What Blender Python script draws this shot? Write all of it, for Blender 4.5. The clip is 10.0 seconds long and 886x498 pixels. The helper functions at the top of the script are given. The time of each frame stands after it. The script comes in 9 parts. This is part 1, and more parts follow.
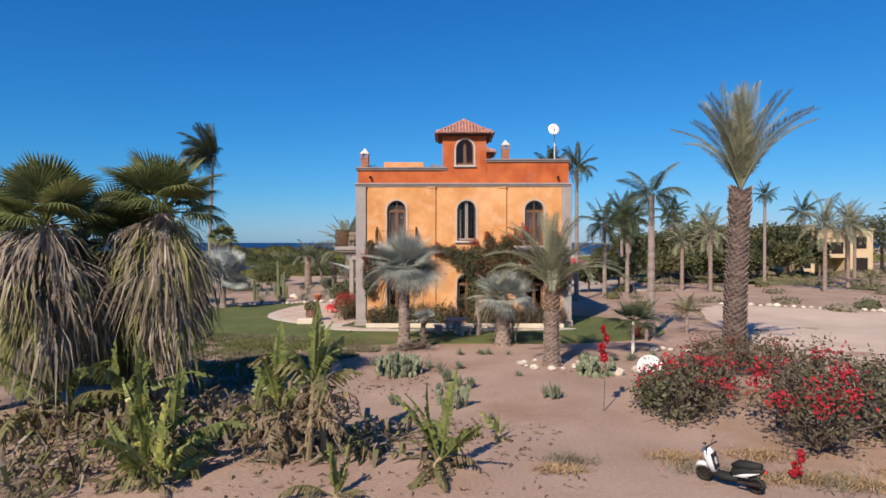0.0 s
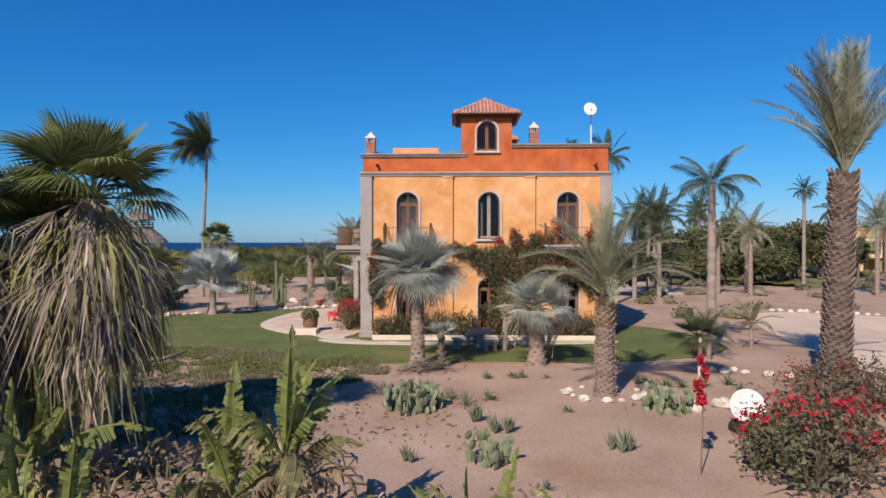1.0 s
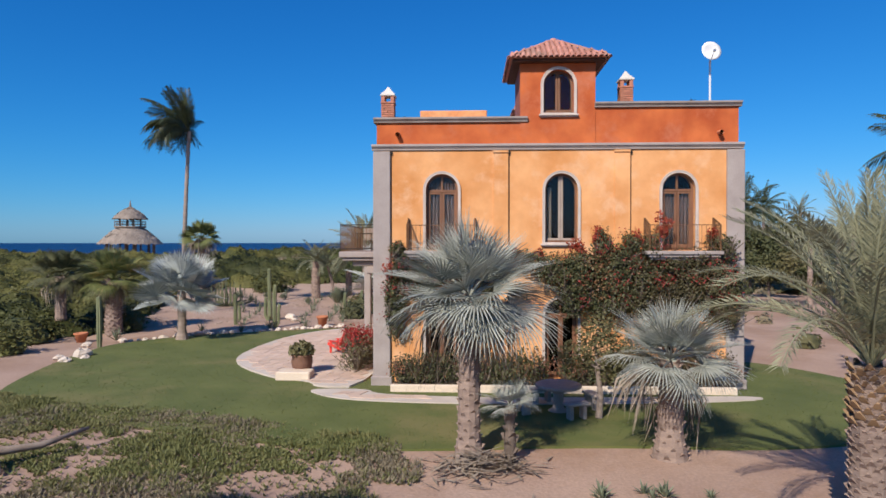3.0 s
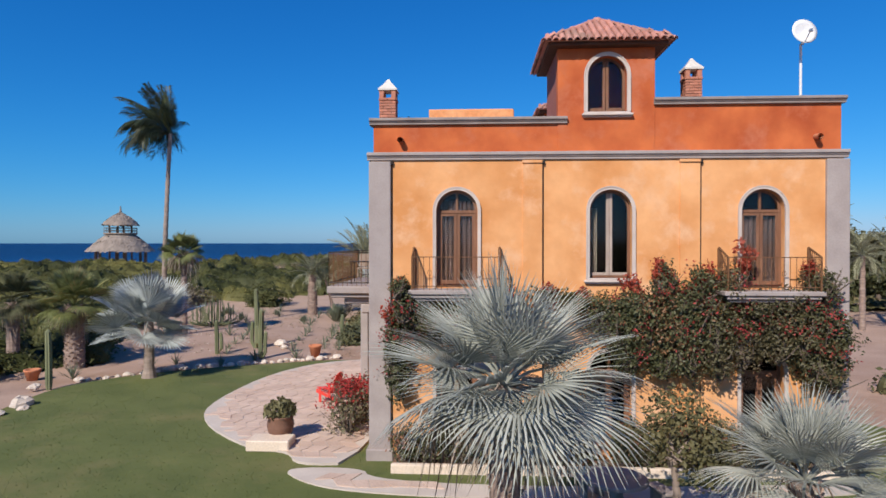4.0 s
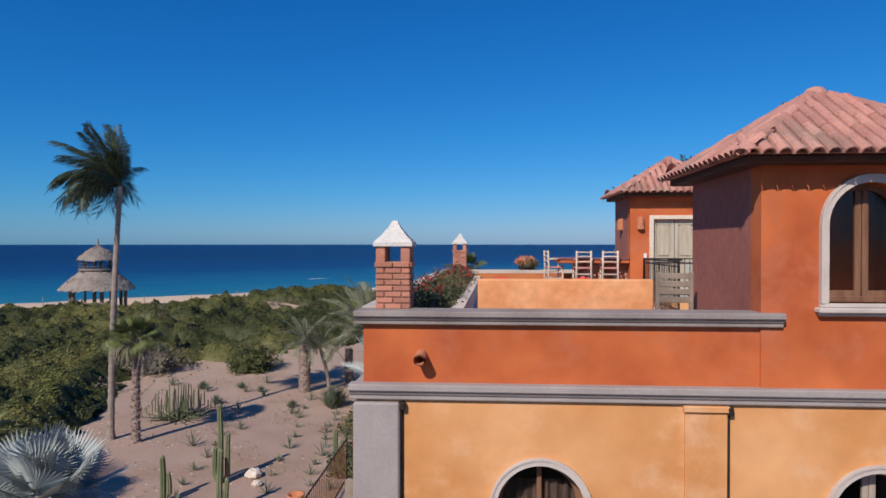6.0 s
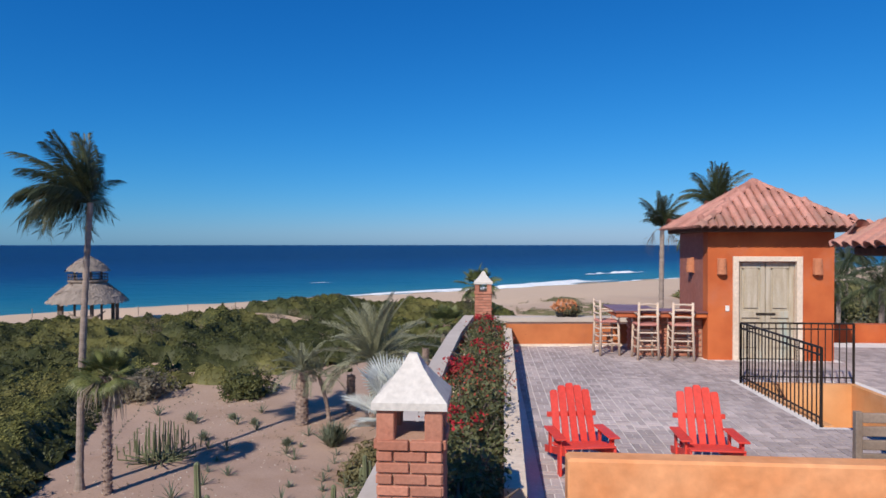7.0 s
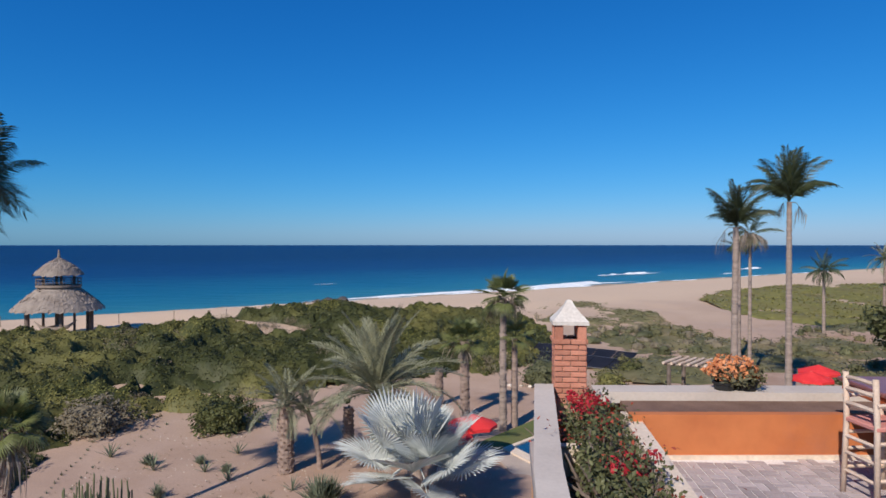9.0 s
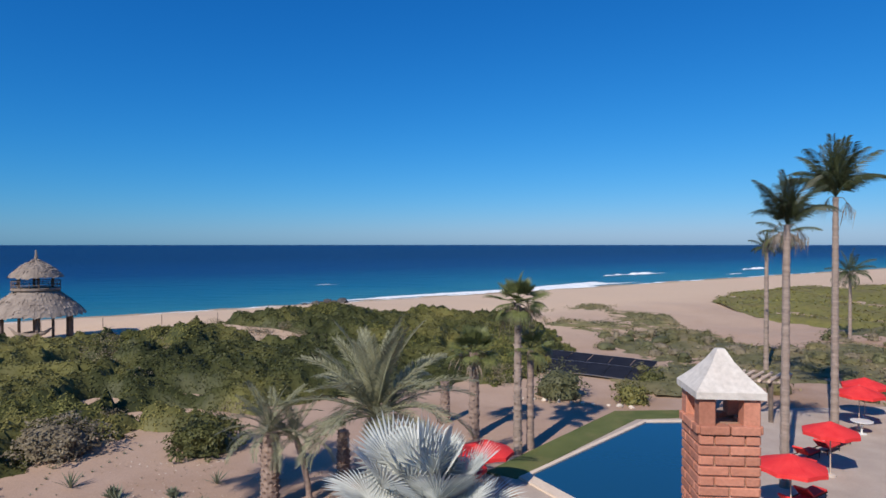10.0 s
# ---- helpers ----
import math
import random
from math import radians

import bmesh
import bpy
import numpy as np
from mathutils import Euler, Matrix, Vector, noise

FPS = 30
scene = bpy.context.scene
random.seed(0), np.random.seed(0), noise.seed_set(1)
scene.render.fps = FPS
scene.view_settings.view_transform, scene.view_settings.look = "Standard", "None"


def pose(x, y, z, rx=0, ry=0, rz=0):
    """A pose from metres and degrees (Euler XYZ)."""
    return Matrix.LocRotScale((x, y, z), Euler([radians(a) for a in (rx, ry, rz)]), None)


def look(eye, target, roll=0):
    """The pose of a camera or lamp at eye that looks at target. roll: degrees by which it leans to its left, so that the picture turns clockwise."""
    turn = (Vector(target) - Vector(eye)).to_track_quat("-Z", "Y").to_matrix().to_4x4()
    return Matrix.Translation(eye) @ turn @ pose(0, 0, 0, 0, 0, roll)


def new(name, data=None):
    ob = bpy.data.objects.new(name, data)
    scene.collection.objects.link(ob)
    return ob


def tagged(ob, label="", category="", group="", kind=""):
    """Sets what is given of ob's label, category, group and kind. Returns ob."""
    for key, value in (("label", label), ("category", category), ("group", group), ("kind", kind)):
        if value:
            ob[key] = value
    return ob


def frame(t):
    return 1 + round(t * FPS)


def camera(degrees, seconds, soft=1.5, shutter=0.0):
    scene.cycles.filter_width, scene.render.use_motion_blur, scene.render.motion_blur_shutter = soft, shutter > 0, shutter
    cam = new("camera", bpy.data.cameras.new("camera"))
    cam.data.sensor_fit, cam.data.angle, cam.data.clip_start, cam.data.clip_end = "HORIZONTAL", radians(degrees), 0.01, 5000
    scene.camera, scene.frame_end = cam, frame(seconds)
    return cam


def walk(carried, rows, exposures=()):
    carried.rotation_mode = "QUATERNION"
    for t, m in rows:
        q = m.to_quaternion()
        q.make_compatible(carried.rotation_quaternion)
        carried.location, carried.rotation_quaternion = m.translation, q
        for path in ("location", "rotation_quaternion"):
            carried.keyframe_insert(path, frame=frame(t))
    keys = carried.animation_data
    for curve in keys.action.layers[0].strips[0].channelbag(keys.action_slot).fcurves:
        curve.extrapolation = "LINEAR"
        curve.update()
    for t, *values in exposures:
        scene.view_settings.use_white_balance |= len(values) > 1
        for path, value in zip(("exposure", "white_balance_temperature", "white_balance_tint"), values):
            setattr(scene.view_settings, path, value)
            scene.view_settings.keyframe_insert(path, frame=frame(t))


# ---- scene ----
# the camera: seconds, place in metres, yaw and pitch in degrees
cam = camera(71.0, 10.0, soft=1.6)
PATH = [
    (0.0, 0.057, 0.180, 4.755, 0.54, -0.58),
    (0.5, -0.270, 2.570, 4.725, 0.93, -0.59),
    (1.0, -0.512, 5.107, 4.690, 1.27, -0.60),
    (1.5, -0.790, 7.545, 4.650, 1.55, -0.60),
    (2.0, -1.219, 9.946, 4.650, 1.86, -0.59),
    (2.5, -1.640, 12.346, 4.700, 2.20, -0.58),
    (2.7, -1.790, 13.300, 4.740, 2.33, -0.57),
    (4.0, -2.449, 19.297, 5.771, 2.96, -0.54),
    (4.5, -2.704, 21.524, 6.717, 3.20, -0.53),
    (5.0, -2.958, 23.781, 7.794, 3.38, -0.51),
    (5.5, -3.270, 25.899, 8.835, 3.48, -0.49),
    (6.0, -3.640, 27.949, 9.890, 3.68, -0.48),
    (6.2, -3.770, 28.745, 10.270, 3.78, -0.47),
    (7.3, -4.461, 32.897, 10.985, 4.24, -0.44),
    (8.0, -4.866, 35.480, 11.005, 4.46, -0.44),
    (9.0, -5.442, 39.522, 11.010, 4.85, -0.44),
    (10.0, -6.110, 43.560, 11.020, 4.95, -0.46),
]
walk(cam, [(t, pose(x, y, z, 90 + pitch, 0, yaw)) for t, x, y, z, yaw, pitch in PATH],
     exposures=[(0.0, 0.18, 7300, 10), (2.0, 0.18, 7000, 10), (2.7, 0.18, 6900, 10), (4.0, 0.14, 6750, 10), (4.5, 0.12, 6700, 10), (5.5, -0.10, 6650, 10), (6.0, -0.12, 6650, 10), (6.5, -0.06, 6650, 10), (7.5, 0.0, 6700, 10), (10.0, 0.0, 6700, 10)])

# ---- world, sun ----
SUN_AZ, SUN_EL = 26.0, 39.0          # degrees left of straight behind the facade's viewer, and above the horizon
world = bpy.data.worlds.new("world")
scene.world = world
world.use_nodes = True
wn = world.node_tree.nodes
sky = wn.new("ShaderNodeTexSky")
sky.sky_type, sky.sun_disc = "NISHITA", False
sky.sun_elevation = radians(SUN_EL)
sky.sun_rotation = radians(180 + SUN_AZ)
sky.altitude = 0
sky.air_density, sky.dust_density, sky.ozone_density = 1.0, 0.3, 8.0
wn["Background"].inputs["Strength"].default_value = 0.1
# a very clear, deep blue desert sky: each colour of the sky model is given more contrast
parts = wn.new("ShaderNodeSeparateColor")
whole = wn.new("ShaderNodeCombineColor")
world.node_tree.links.new(sky.outputs[0], parts.inputs[0])
for channel, (most, power, gain) in enumerate(((11.0, 2.1, 0.08), (12.0, 1.03, 0.70), (12.0, 0.8, 1.61))):
    last = parts.outputs[channel]
    for operation, amount in (("MINIMUM", most), ("POWER", power), ("MULTIPLY", gain)):
        m = wn.new("ShaderNodeMath")
        m.operation = operation
        m.inputs[1].default_value = amount
        world.node_tree.links.new(last, m.inputs[0])
        last = m.outputs[0]
    world.node_tree.links.new(last, whole.inputs[channel])
world.node_tree.links.new(whole.outputs[0], wn["Background"].inputs["Color"])
sun_data = bpy.data.lights.new("sun", "SUN")
sun_data.energy, sun_data.angle, sun_data.color = 4.9, radians(0.5), (1.0, 0.93, 0.83)
sun = new("sun", sun_data)
sun_from = Vector((-math.sin(radians(SUN_AZ)) * math.cos(radians(SUN_EL)), -math.cos(radians(SUN_AZ)) * math.cos(radians(SUN_EL)), math.sin(radians(SUN_EL))))
sun.matrix_world = look(sun_from * 60, (0, 0, 0))

# ---- materials ----


def surface(name, dark, light, scale=1.5, fine=25.0, rough=0.85, bump=0.3, metal=0.0, rand=0.0, spread=0.25, patch=None, patch_scale=0.3, stretch=(1, 1, 1), spec=0.3, island=0.0, grain_tone=0.28):
    """A rough material: two colours mixed by broad noise, fine grain on top, a patch colour, and a random tone for each piece."""
    m = bpy.data.materials.new(name)
    m.use_nodes = True
    nt = m.node_tree
    n, l = nt.nodes, nt.links
    bs = n["Principled BSDF"]
    geo = n.new("ShaderNodeNewGeometry")
    mp = n.new("ShaderNodeMapping")
    mp.inputs["Scale"].default_value = stretch
    l.new(geo.outputs["Position"], mp.inputs["Vector"])
    broad = n.new("ShaderNodeTexNoise")
    broad.inputs["Scale"].default_value, broad.inputs["Detail"].default_value = scale, 6
    l.new(mp.outputs[0], broad.inputs["Vector"])
    ramp = n.new("ShaderNodeValToRGB")
    ramp.color_ramp.elements[0].position, ramp.color_ramp.elements[1].position = 0.5 - spread, 0.5 + spread
    ramp.color_ramp.elements[0].color, ramp.color_ramp.elements[1].color = (*dark, 1), (*light, 1)
    l.new(broad.outputs["Fac"], ramp.inputs["Fac"])
    out = ramp.outputs["Color"]
    if patch:
        pn = n.new("ShaderNodeTexNoise")
        pn.inputs["Scale"].default_value, pn.inputs["Detail"].default_value, pn.inputs["Roughness"].default_value = patch_scale, 7, 0.65
        l.new(mp.outputs[0], pn.inputs["Vector"])
        pr = n.new("ShaderNodeMapRange")
        pr.inputs["From Min"].default_value, pr.inputs["From Max"].default_value = 0.5, 0.66
        l.new(pn.outputs["Fac"], pr.inputs["Value"])
        px = n.new("ShaderNodeMixRGB")
        px.inputs["Color2"].default_value = (*patch, 1)
        l.new(pr.outputs["Result"], px.inputs["Fac"])
        l.new(out, px.inputs["Color1"])
        out = px.outputs["Color"]
    grain = n.new("ShaderNodeTexNoise")
    grain.inputs["Scale"].default_value, grain.inputs["Detail"].default_value = fine, 5
    l.new(mp.outputs[0], grain.inputs["Vector"])
    tone = n.new("ShaderNodeMapRange")
    tone.inputs["To Min"].default_value, tone.inputs["To Max"].default_value = 1 - grain_tone, 1 + grain_tone
    l.new(grain.outputs["Fac"], tone.inputs["Value"])
    val = tone.outputs["Result"]
    for amount, node, socket in ((rand, "ShaderNodeObjectInfo", "Random"), (island, "ShaderNodeNewGeometry", "Random Per Island")):
        if amount:
            src = n.new(node)
            mr = n.new("ShaderNodeMapRange")
            mr.inputs["To Min"].default_value, mr.inputs["To Max"].default_value = 1 - amount, 1 + amount
            l.new(src.outputs[socket], mr.inputs["Value"])
            mul = n.new("ShaderNodeMath")
            mul.operation = "MULTIPLY"
            l.new(val, mul.inputs[0])
            l.new(mr.outputs["Result"], mul.inputs[1])
            val = mul.outputs[0]
    scaled = n.new("ShaderNodeVectorMath")
    scaled.operation = "SCALE"
    l.new(out, scaled.inputs[0])
    l.new(val, scaled.inputs["Scale"])
    l.new(scaled.outputs["Vector"], bs.inputs["Base Color"])
    bs.inputs["Roughness"].default_value, bs.inputs["Metallic"].default_value = rough, metal
    bs.inputs["Specular IOR Level"].default_value = spec
    if bump:
        bp = n.new("ShaderNodeBump")
        bp.inputs["Strength"].default_value, bp.inputs["Distance"].default_value = bump, 0.6 / fine
        l.new(grain.outputs["Fac"], bp.inputs["Height"])
        l.new(bp.outputs["Normal"], bs.inputs["Normal"])
    return m


def leafy(name, dark, light, rough=0.55, through_light=0.25, tip=None, broad=None):
    """Leaf material: each leaf takes its own tone between two colours; some light passes through."""
    m = bpy.data.materials.new(name)
    m.use_nodes = True
    nt = m.node_tree
    n, l = nt.nodes, nt.links
    bs = n["Principled BSDF"]
    geo = n.new("ShaderNodeNewGeometry")
    info = n.new("ShaderNodeObjectInfo")
    noise_t = n.new("ShaderNodeTexNoise")
    noise_t.inputs["Scale"].default_value, noise_t.inputs["Detail"].default_value = 1.1, 3
    l.new(geo.outputs["Position"], noise_t.inputs["Vector"])
    add = n.new("ShaderNodeMath")
    add.operation = "MULTIPLY_ADD"
    add.inputs[1].default_value = 0.55
    l.new(geo.outputs["Random Per Island"], add.inputs[0])
    mr = n.new("ShaderNodeMapRange")
    mr.inputs["From Min"].default_value, mr.inputs["From Max"].default_value = 0.3, 0.7
    mr.inputs["To Min"].default_value, mr.inputs["To Max"].default_value = -0.1, 0.4
    l.new(noise_t.outputs["Fac"], mr.inputs["Value"])
    l.new(mr.outputs["Result"], add.inputs[2])
    add2 = n.new("ShaderNodeMath")
    add2.operation = "MULTIPLY_ADD"
    add2.inputs[1].default_value = 0.3
    l.new(info.outputs["Random"], add2.inputs[0])
    l.new(add.outputs[0], add2.inputs[2])
    ramp = n.new("ShaderNodeValToRGB")
    ramp.color_ramp.elements[0].color, ramp.color_ramp.elements[1].color = (*dark, 1), (*light, 1)
    if tip:
        e = ramp.color_ramp.elements.new(0.93)
        e.color = (*light, 1)
        ramp.color_ramp.elements[2].color = (*tip, 1)
    l.new(add2.outputs[0], ramp.inputs["Fac"])
    colour = ramp.outputs["Color"]
    if broad:
        wide = n.new("ShaderNodeTexNoise")
        wide.inputs["Scale"].default_value, wide.inputs["Detail"].default_value = 0.16, 2
        l.new(geo.outputs["Position"], wide.inputs["Vector"])
        pick = n.new("ShaderNodeMapRange")
        pick.inputs["From Min"].default_value, pick.inputs["From Max"].default_value = 0.46, 0.66
        pick.inputs["To Max"].default_value = 0.75
        l.new(wide.outputs["Fac"], pick.inputs["Value"])
        blend = n.new("ShaderNodeMix")
        blend.data_type = "RGBA"
        l.new(pick.outputs["Result"], blend.inputs[0])
        for sock in blend.inputs:
            if sock.type == "RGBA" and sock.name == "A":
                l.new(colour, sock)
            if sock.type == "RGBA" and sock.name == "B":
                sock.default_value = (*broad, 1)
        colour = [o for o in blend.outputs if o.type == "RGBA"][0]
    l.new(colour, bs.inputs["Base Color"])
    bs.inputs["Roughness"].default_value = rough
    bs.inputs["Specular IOR Level"].default_value = 0.3
    tr = n.new("ShaderNodeBsdfTranslucent")
    l.new(colour, tr.inputs["Color"])
    mix = n.new("ShaderNodeMixShader")
    mix.inputs["Fac"].default_value = through_light
    l.new(bs.outputs[0], mix.inputs[1])
    l.new(tr.outputs[0], mix.inputs[2])
    l.new(mix.outputs[0], n["Material Output"].inputs["Surface"])
    return m


M_SAND = surface("garden_sand", (0.30, 0.195, 0.150), (0.43, 0.300, 0.235), 0.35, 14, 0.95, 0.5, patch=(0.28, 0.17, 0.11), patch_scale=0.16)
M_WALL = surface("ochre_render", (0.57, 0.245, 0.088), (0.72, 0.370, 0.170), 0.8, 4, 0.9, 0.06, patch=(0.70, 0.405, 0.235), patch_scale=0.7, spread=0.17, grain_tone=0.1)
M_RED = surface("terracotta_render", (0.37, 0.074, 0.024), (0.55, 0.142, 0.046), 0.9, 4, 0.9, 0.05, patch=(0.47, 0.145, 0.075), patch_scale=0.8, spread=0.16, grain_tone=0.12)
M_RUST = surface("rust_orange_render", (0.40, 0.115, 0.042), (0.56, 0.19, 0.07), 1.0, 6, 0.9, 0.05, patch=(0.40, 0.14, 0.07), patch_scale=0.8, grain_tone=0.12)
M_ORANGE = surface("orange_render", (0.62, 0.23, 0.085), (0.80, 0.41, 0.21), 1.2, 9, 0.9, 0.12, spread=0.2)
# red render for the tower flanks, their weaker sun put into a darker plum tone
M_REDSHADE = surface("shade_toned_red_render", (0.29, 0.098, 0.074), (0.38, 0.140, 0.105), 0.9, 9, 0.9, 0.08, patch=(0.33, 0.135, 0.105), patch_scale=0.7)
M_STONE = surface("grey_cantera_stone", (0.285, 0.24, 0.23), (0.38, 0.33, 0.315), 1.6, 22, 0.9, 0.2, grain_tone=0.14)
M_COPING = surface("weathered_coping_stone", (0.20, 0.165, 0.155), (0.33, 0.28, 0.26), 1.8, 22, 0.9, 0.2, grain_tone=0.16)
M_TRIM = surface("pale_stone_trim", (0.44, 0.37, 0.335), (0.57, 0.49, 0.445), 2.0, 30, 0.85, 0.2, grain_tone=0.12)
M_CREAM = surface("cream_plaster", (0.60, 0.48, 0.38), (0.72, 0.60, 0.49), 1.4, 22, 0.9, 0.2)
M_CAP = surface("weathered_white_plaster", (0.54, 0.50, 0.46), (0.63, 0.59, 0.55), 2.5, 26, 0.9, 0.25, patch=(0.49, 0.44, 0.40), patch_scale=1.6)
M_WHITE = surface("white_plaster", (0.66, 0.63, 0.60), (0.82, 0.80, 0.77), 2.2, 24, 0.85, 0.2)
M_WOOD = surface("brown_window_wood", (0.135, 0.060, 0.034), (0.25, 0.125, 0.075), 3, 40, 0.6, 0.2, stretch=(6, 6, 0.6))
M_PALEWOOD = surface("bleached_window_wood", (0.30, 0.225, 0.185), (0.46, 0.38, 0.33), 3, 40, 0.6, 0.2, stretch=(6, 6, 0.6))
M_OLDWOOD = surface("weathered_door_wood", (0.36, 0.29, 0.20), (0.52, 0.46, 0.38), 2, 30, 0.8, 0.3, stretch=(5, 5, 0.7), patch=(0.28, 0.38, 0.36), patch_scale=0.5)
# eaves wood coloured nearly black to stand for the shade below the roof edge
M_SOFFIT = surface("shade_dark_eaves_wood", (0.060, 0.028, 0.018), (0.11, 0.052, 0.034), 2, 30, 0.8, 0.2, stretch=(1, 6, 1))
M_RAWWOOD = surface("pale_raw_wood", (0.46, 0.33, 0.25), (0.64, 0.51, 0.41), 3, 40, 0.75, 0.25, rand=0.1)
M_GREYWOOD = surface("greyed_wood", (0.20, 0.15, 0.12), (0.33, 0.27, 0.23), 3, 40, 0.85, 0.3, rand=0.1)
M_IRON = surface("black_wrought_iron", (0.018, 0.014, 0.012), (0.05, 0.036, 0.03), 6, 60, 0.55, 0.1, metal=0.3)
M_RUSTIRON = surface("rusty_iron_rail", (0.10, 0.045, 0.02), (0.20, 0.10, 0.05), 6, 60, 0.7, 0.1)
M_TILE = surface("clay_roof_tile", (0.38, 0.165, 0.125), (0.54, 0.265, 0.215), 2.0, 30, 0.85, 0.25, rand=0.2, patch=(0.33, 0.19, 0.15), patch_scale=1.2)
M_BRICK = surface("red_brick", (0.37, 0.145, 0.095), (0.50, 0.225, 0.155), 3, 40, 0.9, 0.35, rand=0.18)
M_MORTAR = surface("mortar", (0.35, 0.195, 0.135), (0.45, 0.28, 0.205), 4, 50, 0.95, 0.3)
M_PAVER = surface("terrace_brick_paver", (0.345, 0.285, 0.28), (0.51, 0.43, 0.42), 0.9, 35, 0.8, 0.2, rand=0.2, island=0.2)
M_JOINT = surface("pale_joint", (0.62, 0.57, 0.55), (0.74, 0.69, 0.67), 4, 50, 0.95, 0.2)
M_FLAG = surface("patio_flagstone", (0.46, 0.33, 0.265), (0.60, 0.46, 0.38), 0.8, 25, 0.85, 0.25, rand=0.08, island=0.08)
M_CONC = surface("pale_concrete", (0.45, 0.385, 0.34), (0.56, 0.49, 0.435), 1.2, 25, 0.9, 0.2, grain_tone=0.12)
M_DARKROCK = surface("wet_dark_rock", (0.05, 0.045, 0.045), (0.10, 0.09, 0.085), 0.6, 6, 0.6, 0.4)
M_ROCK = surface("pale_rock", (0.46, 0.38, 0.32), (0.66, 0.58, 0.50), 2.5, 20, 0.95, 0.5, rand=0.15, island=0.15)
M_SOIL = surface("planter_soil", (0.13, 0.075, 0.055), (0.22, 0.135, 0.10), 3, 30, 0.95, 0.5)
M_REDPAINT = surface("red_paint", (0.58, 0.045, 0.035), (0.70, 0.075, 0.055), 2, 30, 0.5, 0.08)
M_REDCLOTH = surface("red_cloth", (0.62, 0.025, 0.03), (0.74, 0.05, 0.05), 2, 60, 0.8, 0.1)
M_BLUECLOTH = surface("blue_cloth", (0.04, 0.22, 0.50), (0.08, 0.32, 0.62), 2, 60, 0.8, 0.1)
M_CURTAIN = surface("brown_curtain", (0.07, 0.042, 0.036), (0.115, 0.075, 0.066), 3, 40, 0.9, 0.2, stretch=(8, 8, 0.3))
M_PALECURT = surface("pale_curtain", (0.42, 0.36, 0.31), (0.55, 0.49, 0.43), 3, 40, 0.9, 0.2, stretch=(8, 8, 0.3))
# near-black; indoors it stands in for the shade of unlit rooms
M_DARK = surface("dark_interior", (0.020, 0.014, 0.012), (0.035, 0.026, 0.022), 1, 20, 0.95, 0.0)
M_TERRA = surface("terracotta_pot", (0.42, 0.15, 0.075), (0.54, 0.22, 0.12), 3, 30, 0.85, 0.2)
M_URN = surface("dark_glazed_clay", (0.13, 0.065, 0.045), (0.24, 0.13, 0.09), 3, 30, 0.7, 0.2)
M_BLACKPOT = surface("black_plastic", (0.012, 0.012, 0.012), (0.025, 0.025, 0.025), 3, 30, 0.5, 0.05)
M_BARTOP = surface("polished_bar_top", (0.17, 0.060, 0.055), (0.26, 0.105, 0.09), 1.5, 30, 0.35, 0.05, spec=0.5)
M_THATCH = surface("palm_thatch", (0.20, 0.16, 0.135), (0.33, 0.275, 0.235), 1.5, 12, 0.95, 0.8, stretch=(1, 1, 0.35))
M_TRUNK = surface("palm_trunk_bark", (0.19, 0.135, 0.115), (0.34, 0.255, 0.215), 2, 18, 0.95, 0.6, stretch=(1, 1, 4), island=0.25)
M_TRUNKDARK = surface("dark_palm_trunk_bark", (0.13, 0.09, 0.078), (0.27, 0.20, 0.17), 2, 18, 0.95, 0.6, stretch=(1, 1, 4), island=0.35)
M_TRUNKPALE = surface("smooth_palm_trunk", (0.22, 0.17, 0.145), (0.36, 0.285, 0.245), 1.5, 14, 0.95, 0.5, stretch=(1, 1, 5))
M_BOOT = surface("fresh_orange_leaf_bases", (0.22, 0.135, 0.075), (0.36, 0.235, 0.135), 4, 20, 0.9, 0.4, island=0.2)
M_BARK = surface("grey_bark", (0.10, 0.075, 0.06), (0.20, 0.155, 0.13), 3, 22, 0.95, 0.6)
M_WHITEBARK = surface("whitewashed_bark", (0.50, 0.45, 0.40), (0.66, 0.61, 0.56), 3, 22, 0.9, 0.4)
M_LAWN = surface("mown_lawn", (0.074, 0.096, 0.028), (0.130, 0.146, 0.047), 0.55, 45, 0.95, 0.8, patch=(0.165, 0.150, 0.060), patch_scale=0.22)
M_SOLAR = surface("solar_panel", (0.012, 0.012, 0.016), (0.022, 0.022, 0.028), 1, 20, 0.5, 0.0, spec=0.1)
M_PLASTIC_W = surface("white_plastic", (0.62, 0.62, 0.62), (0.74, 0.74, 0.74), 2, 40, 0.35, 0.03, spec=0.5)
M_CHROME = surface("grey_metal", (0.35, 0.35, 0.36), (0.5, 0.5, 0.5), 3, 40, 0.35, 0.03, metal=0.8)
M_RUBBER = surface("black_rubber", (0.012, 0.012, 0.012), (0.03, 0.028, 0.026), 3, 40, 0.7, 0.1)
M_BEIGE = surface("beige_house_render", (0.58, 0.42, 0.26), (0.70, 0.53, 0.35), 0.5, 8, 0.9, 0.1)

L_SILVERBLUE = leafy("blue_silver_fan_leaf", (0.19, 0.215, 0.21), (0.46, 0.49, 0.47), 0.5, 0.12)
L_SILVER = leafy("silver_fan_leaf", (0.38, 0.41, 0.395), (0.65, 0.67, 0.64), 0.5, 0.12)
L_BLUEGREEN = leafy("blue_green_fan_leaf", (0.165, 0.18, 0.155), (0.46, 0.475, 0.425), 0.45, 0.15)
L_FAN = leafy("green_fan_leaf", (0.060, 0.080, 0.028), (0.215, 0.235, 0.088), 0.45, 0.3, (0.29, 0.25, 0.10))
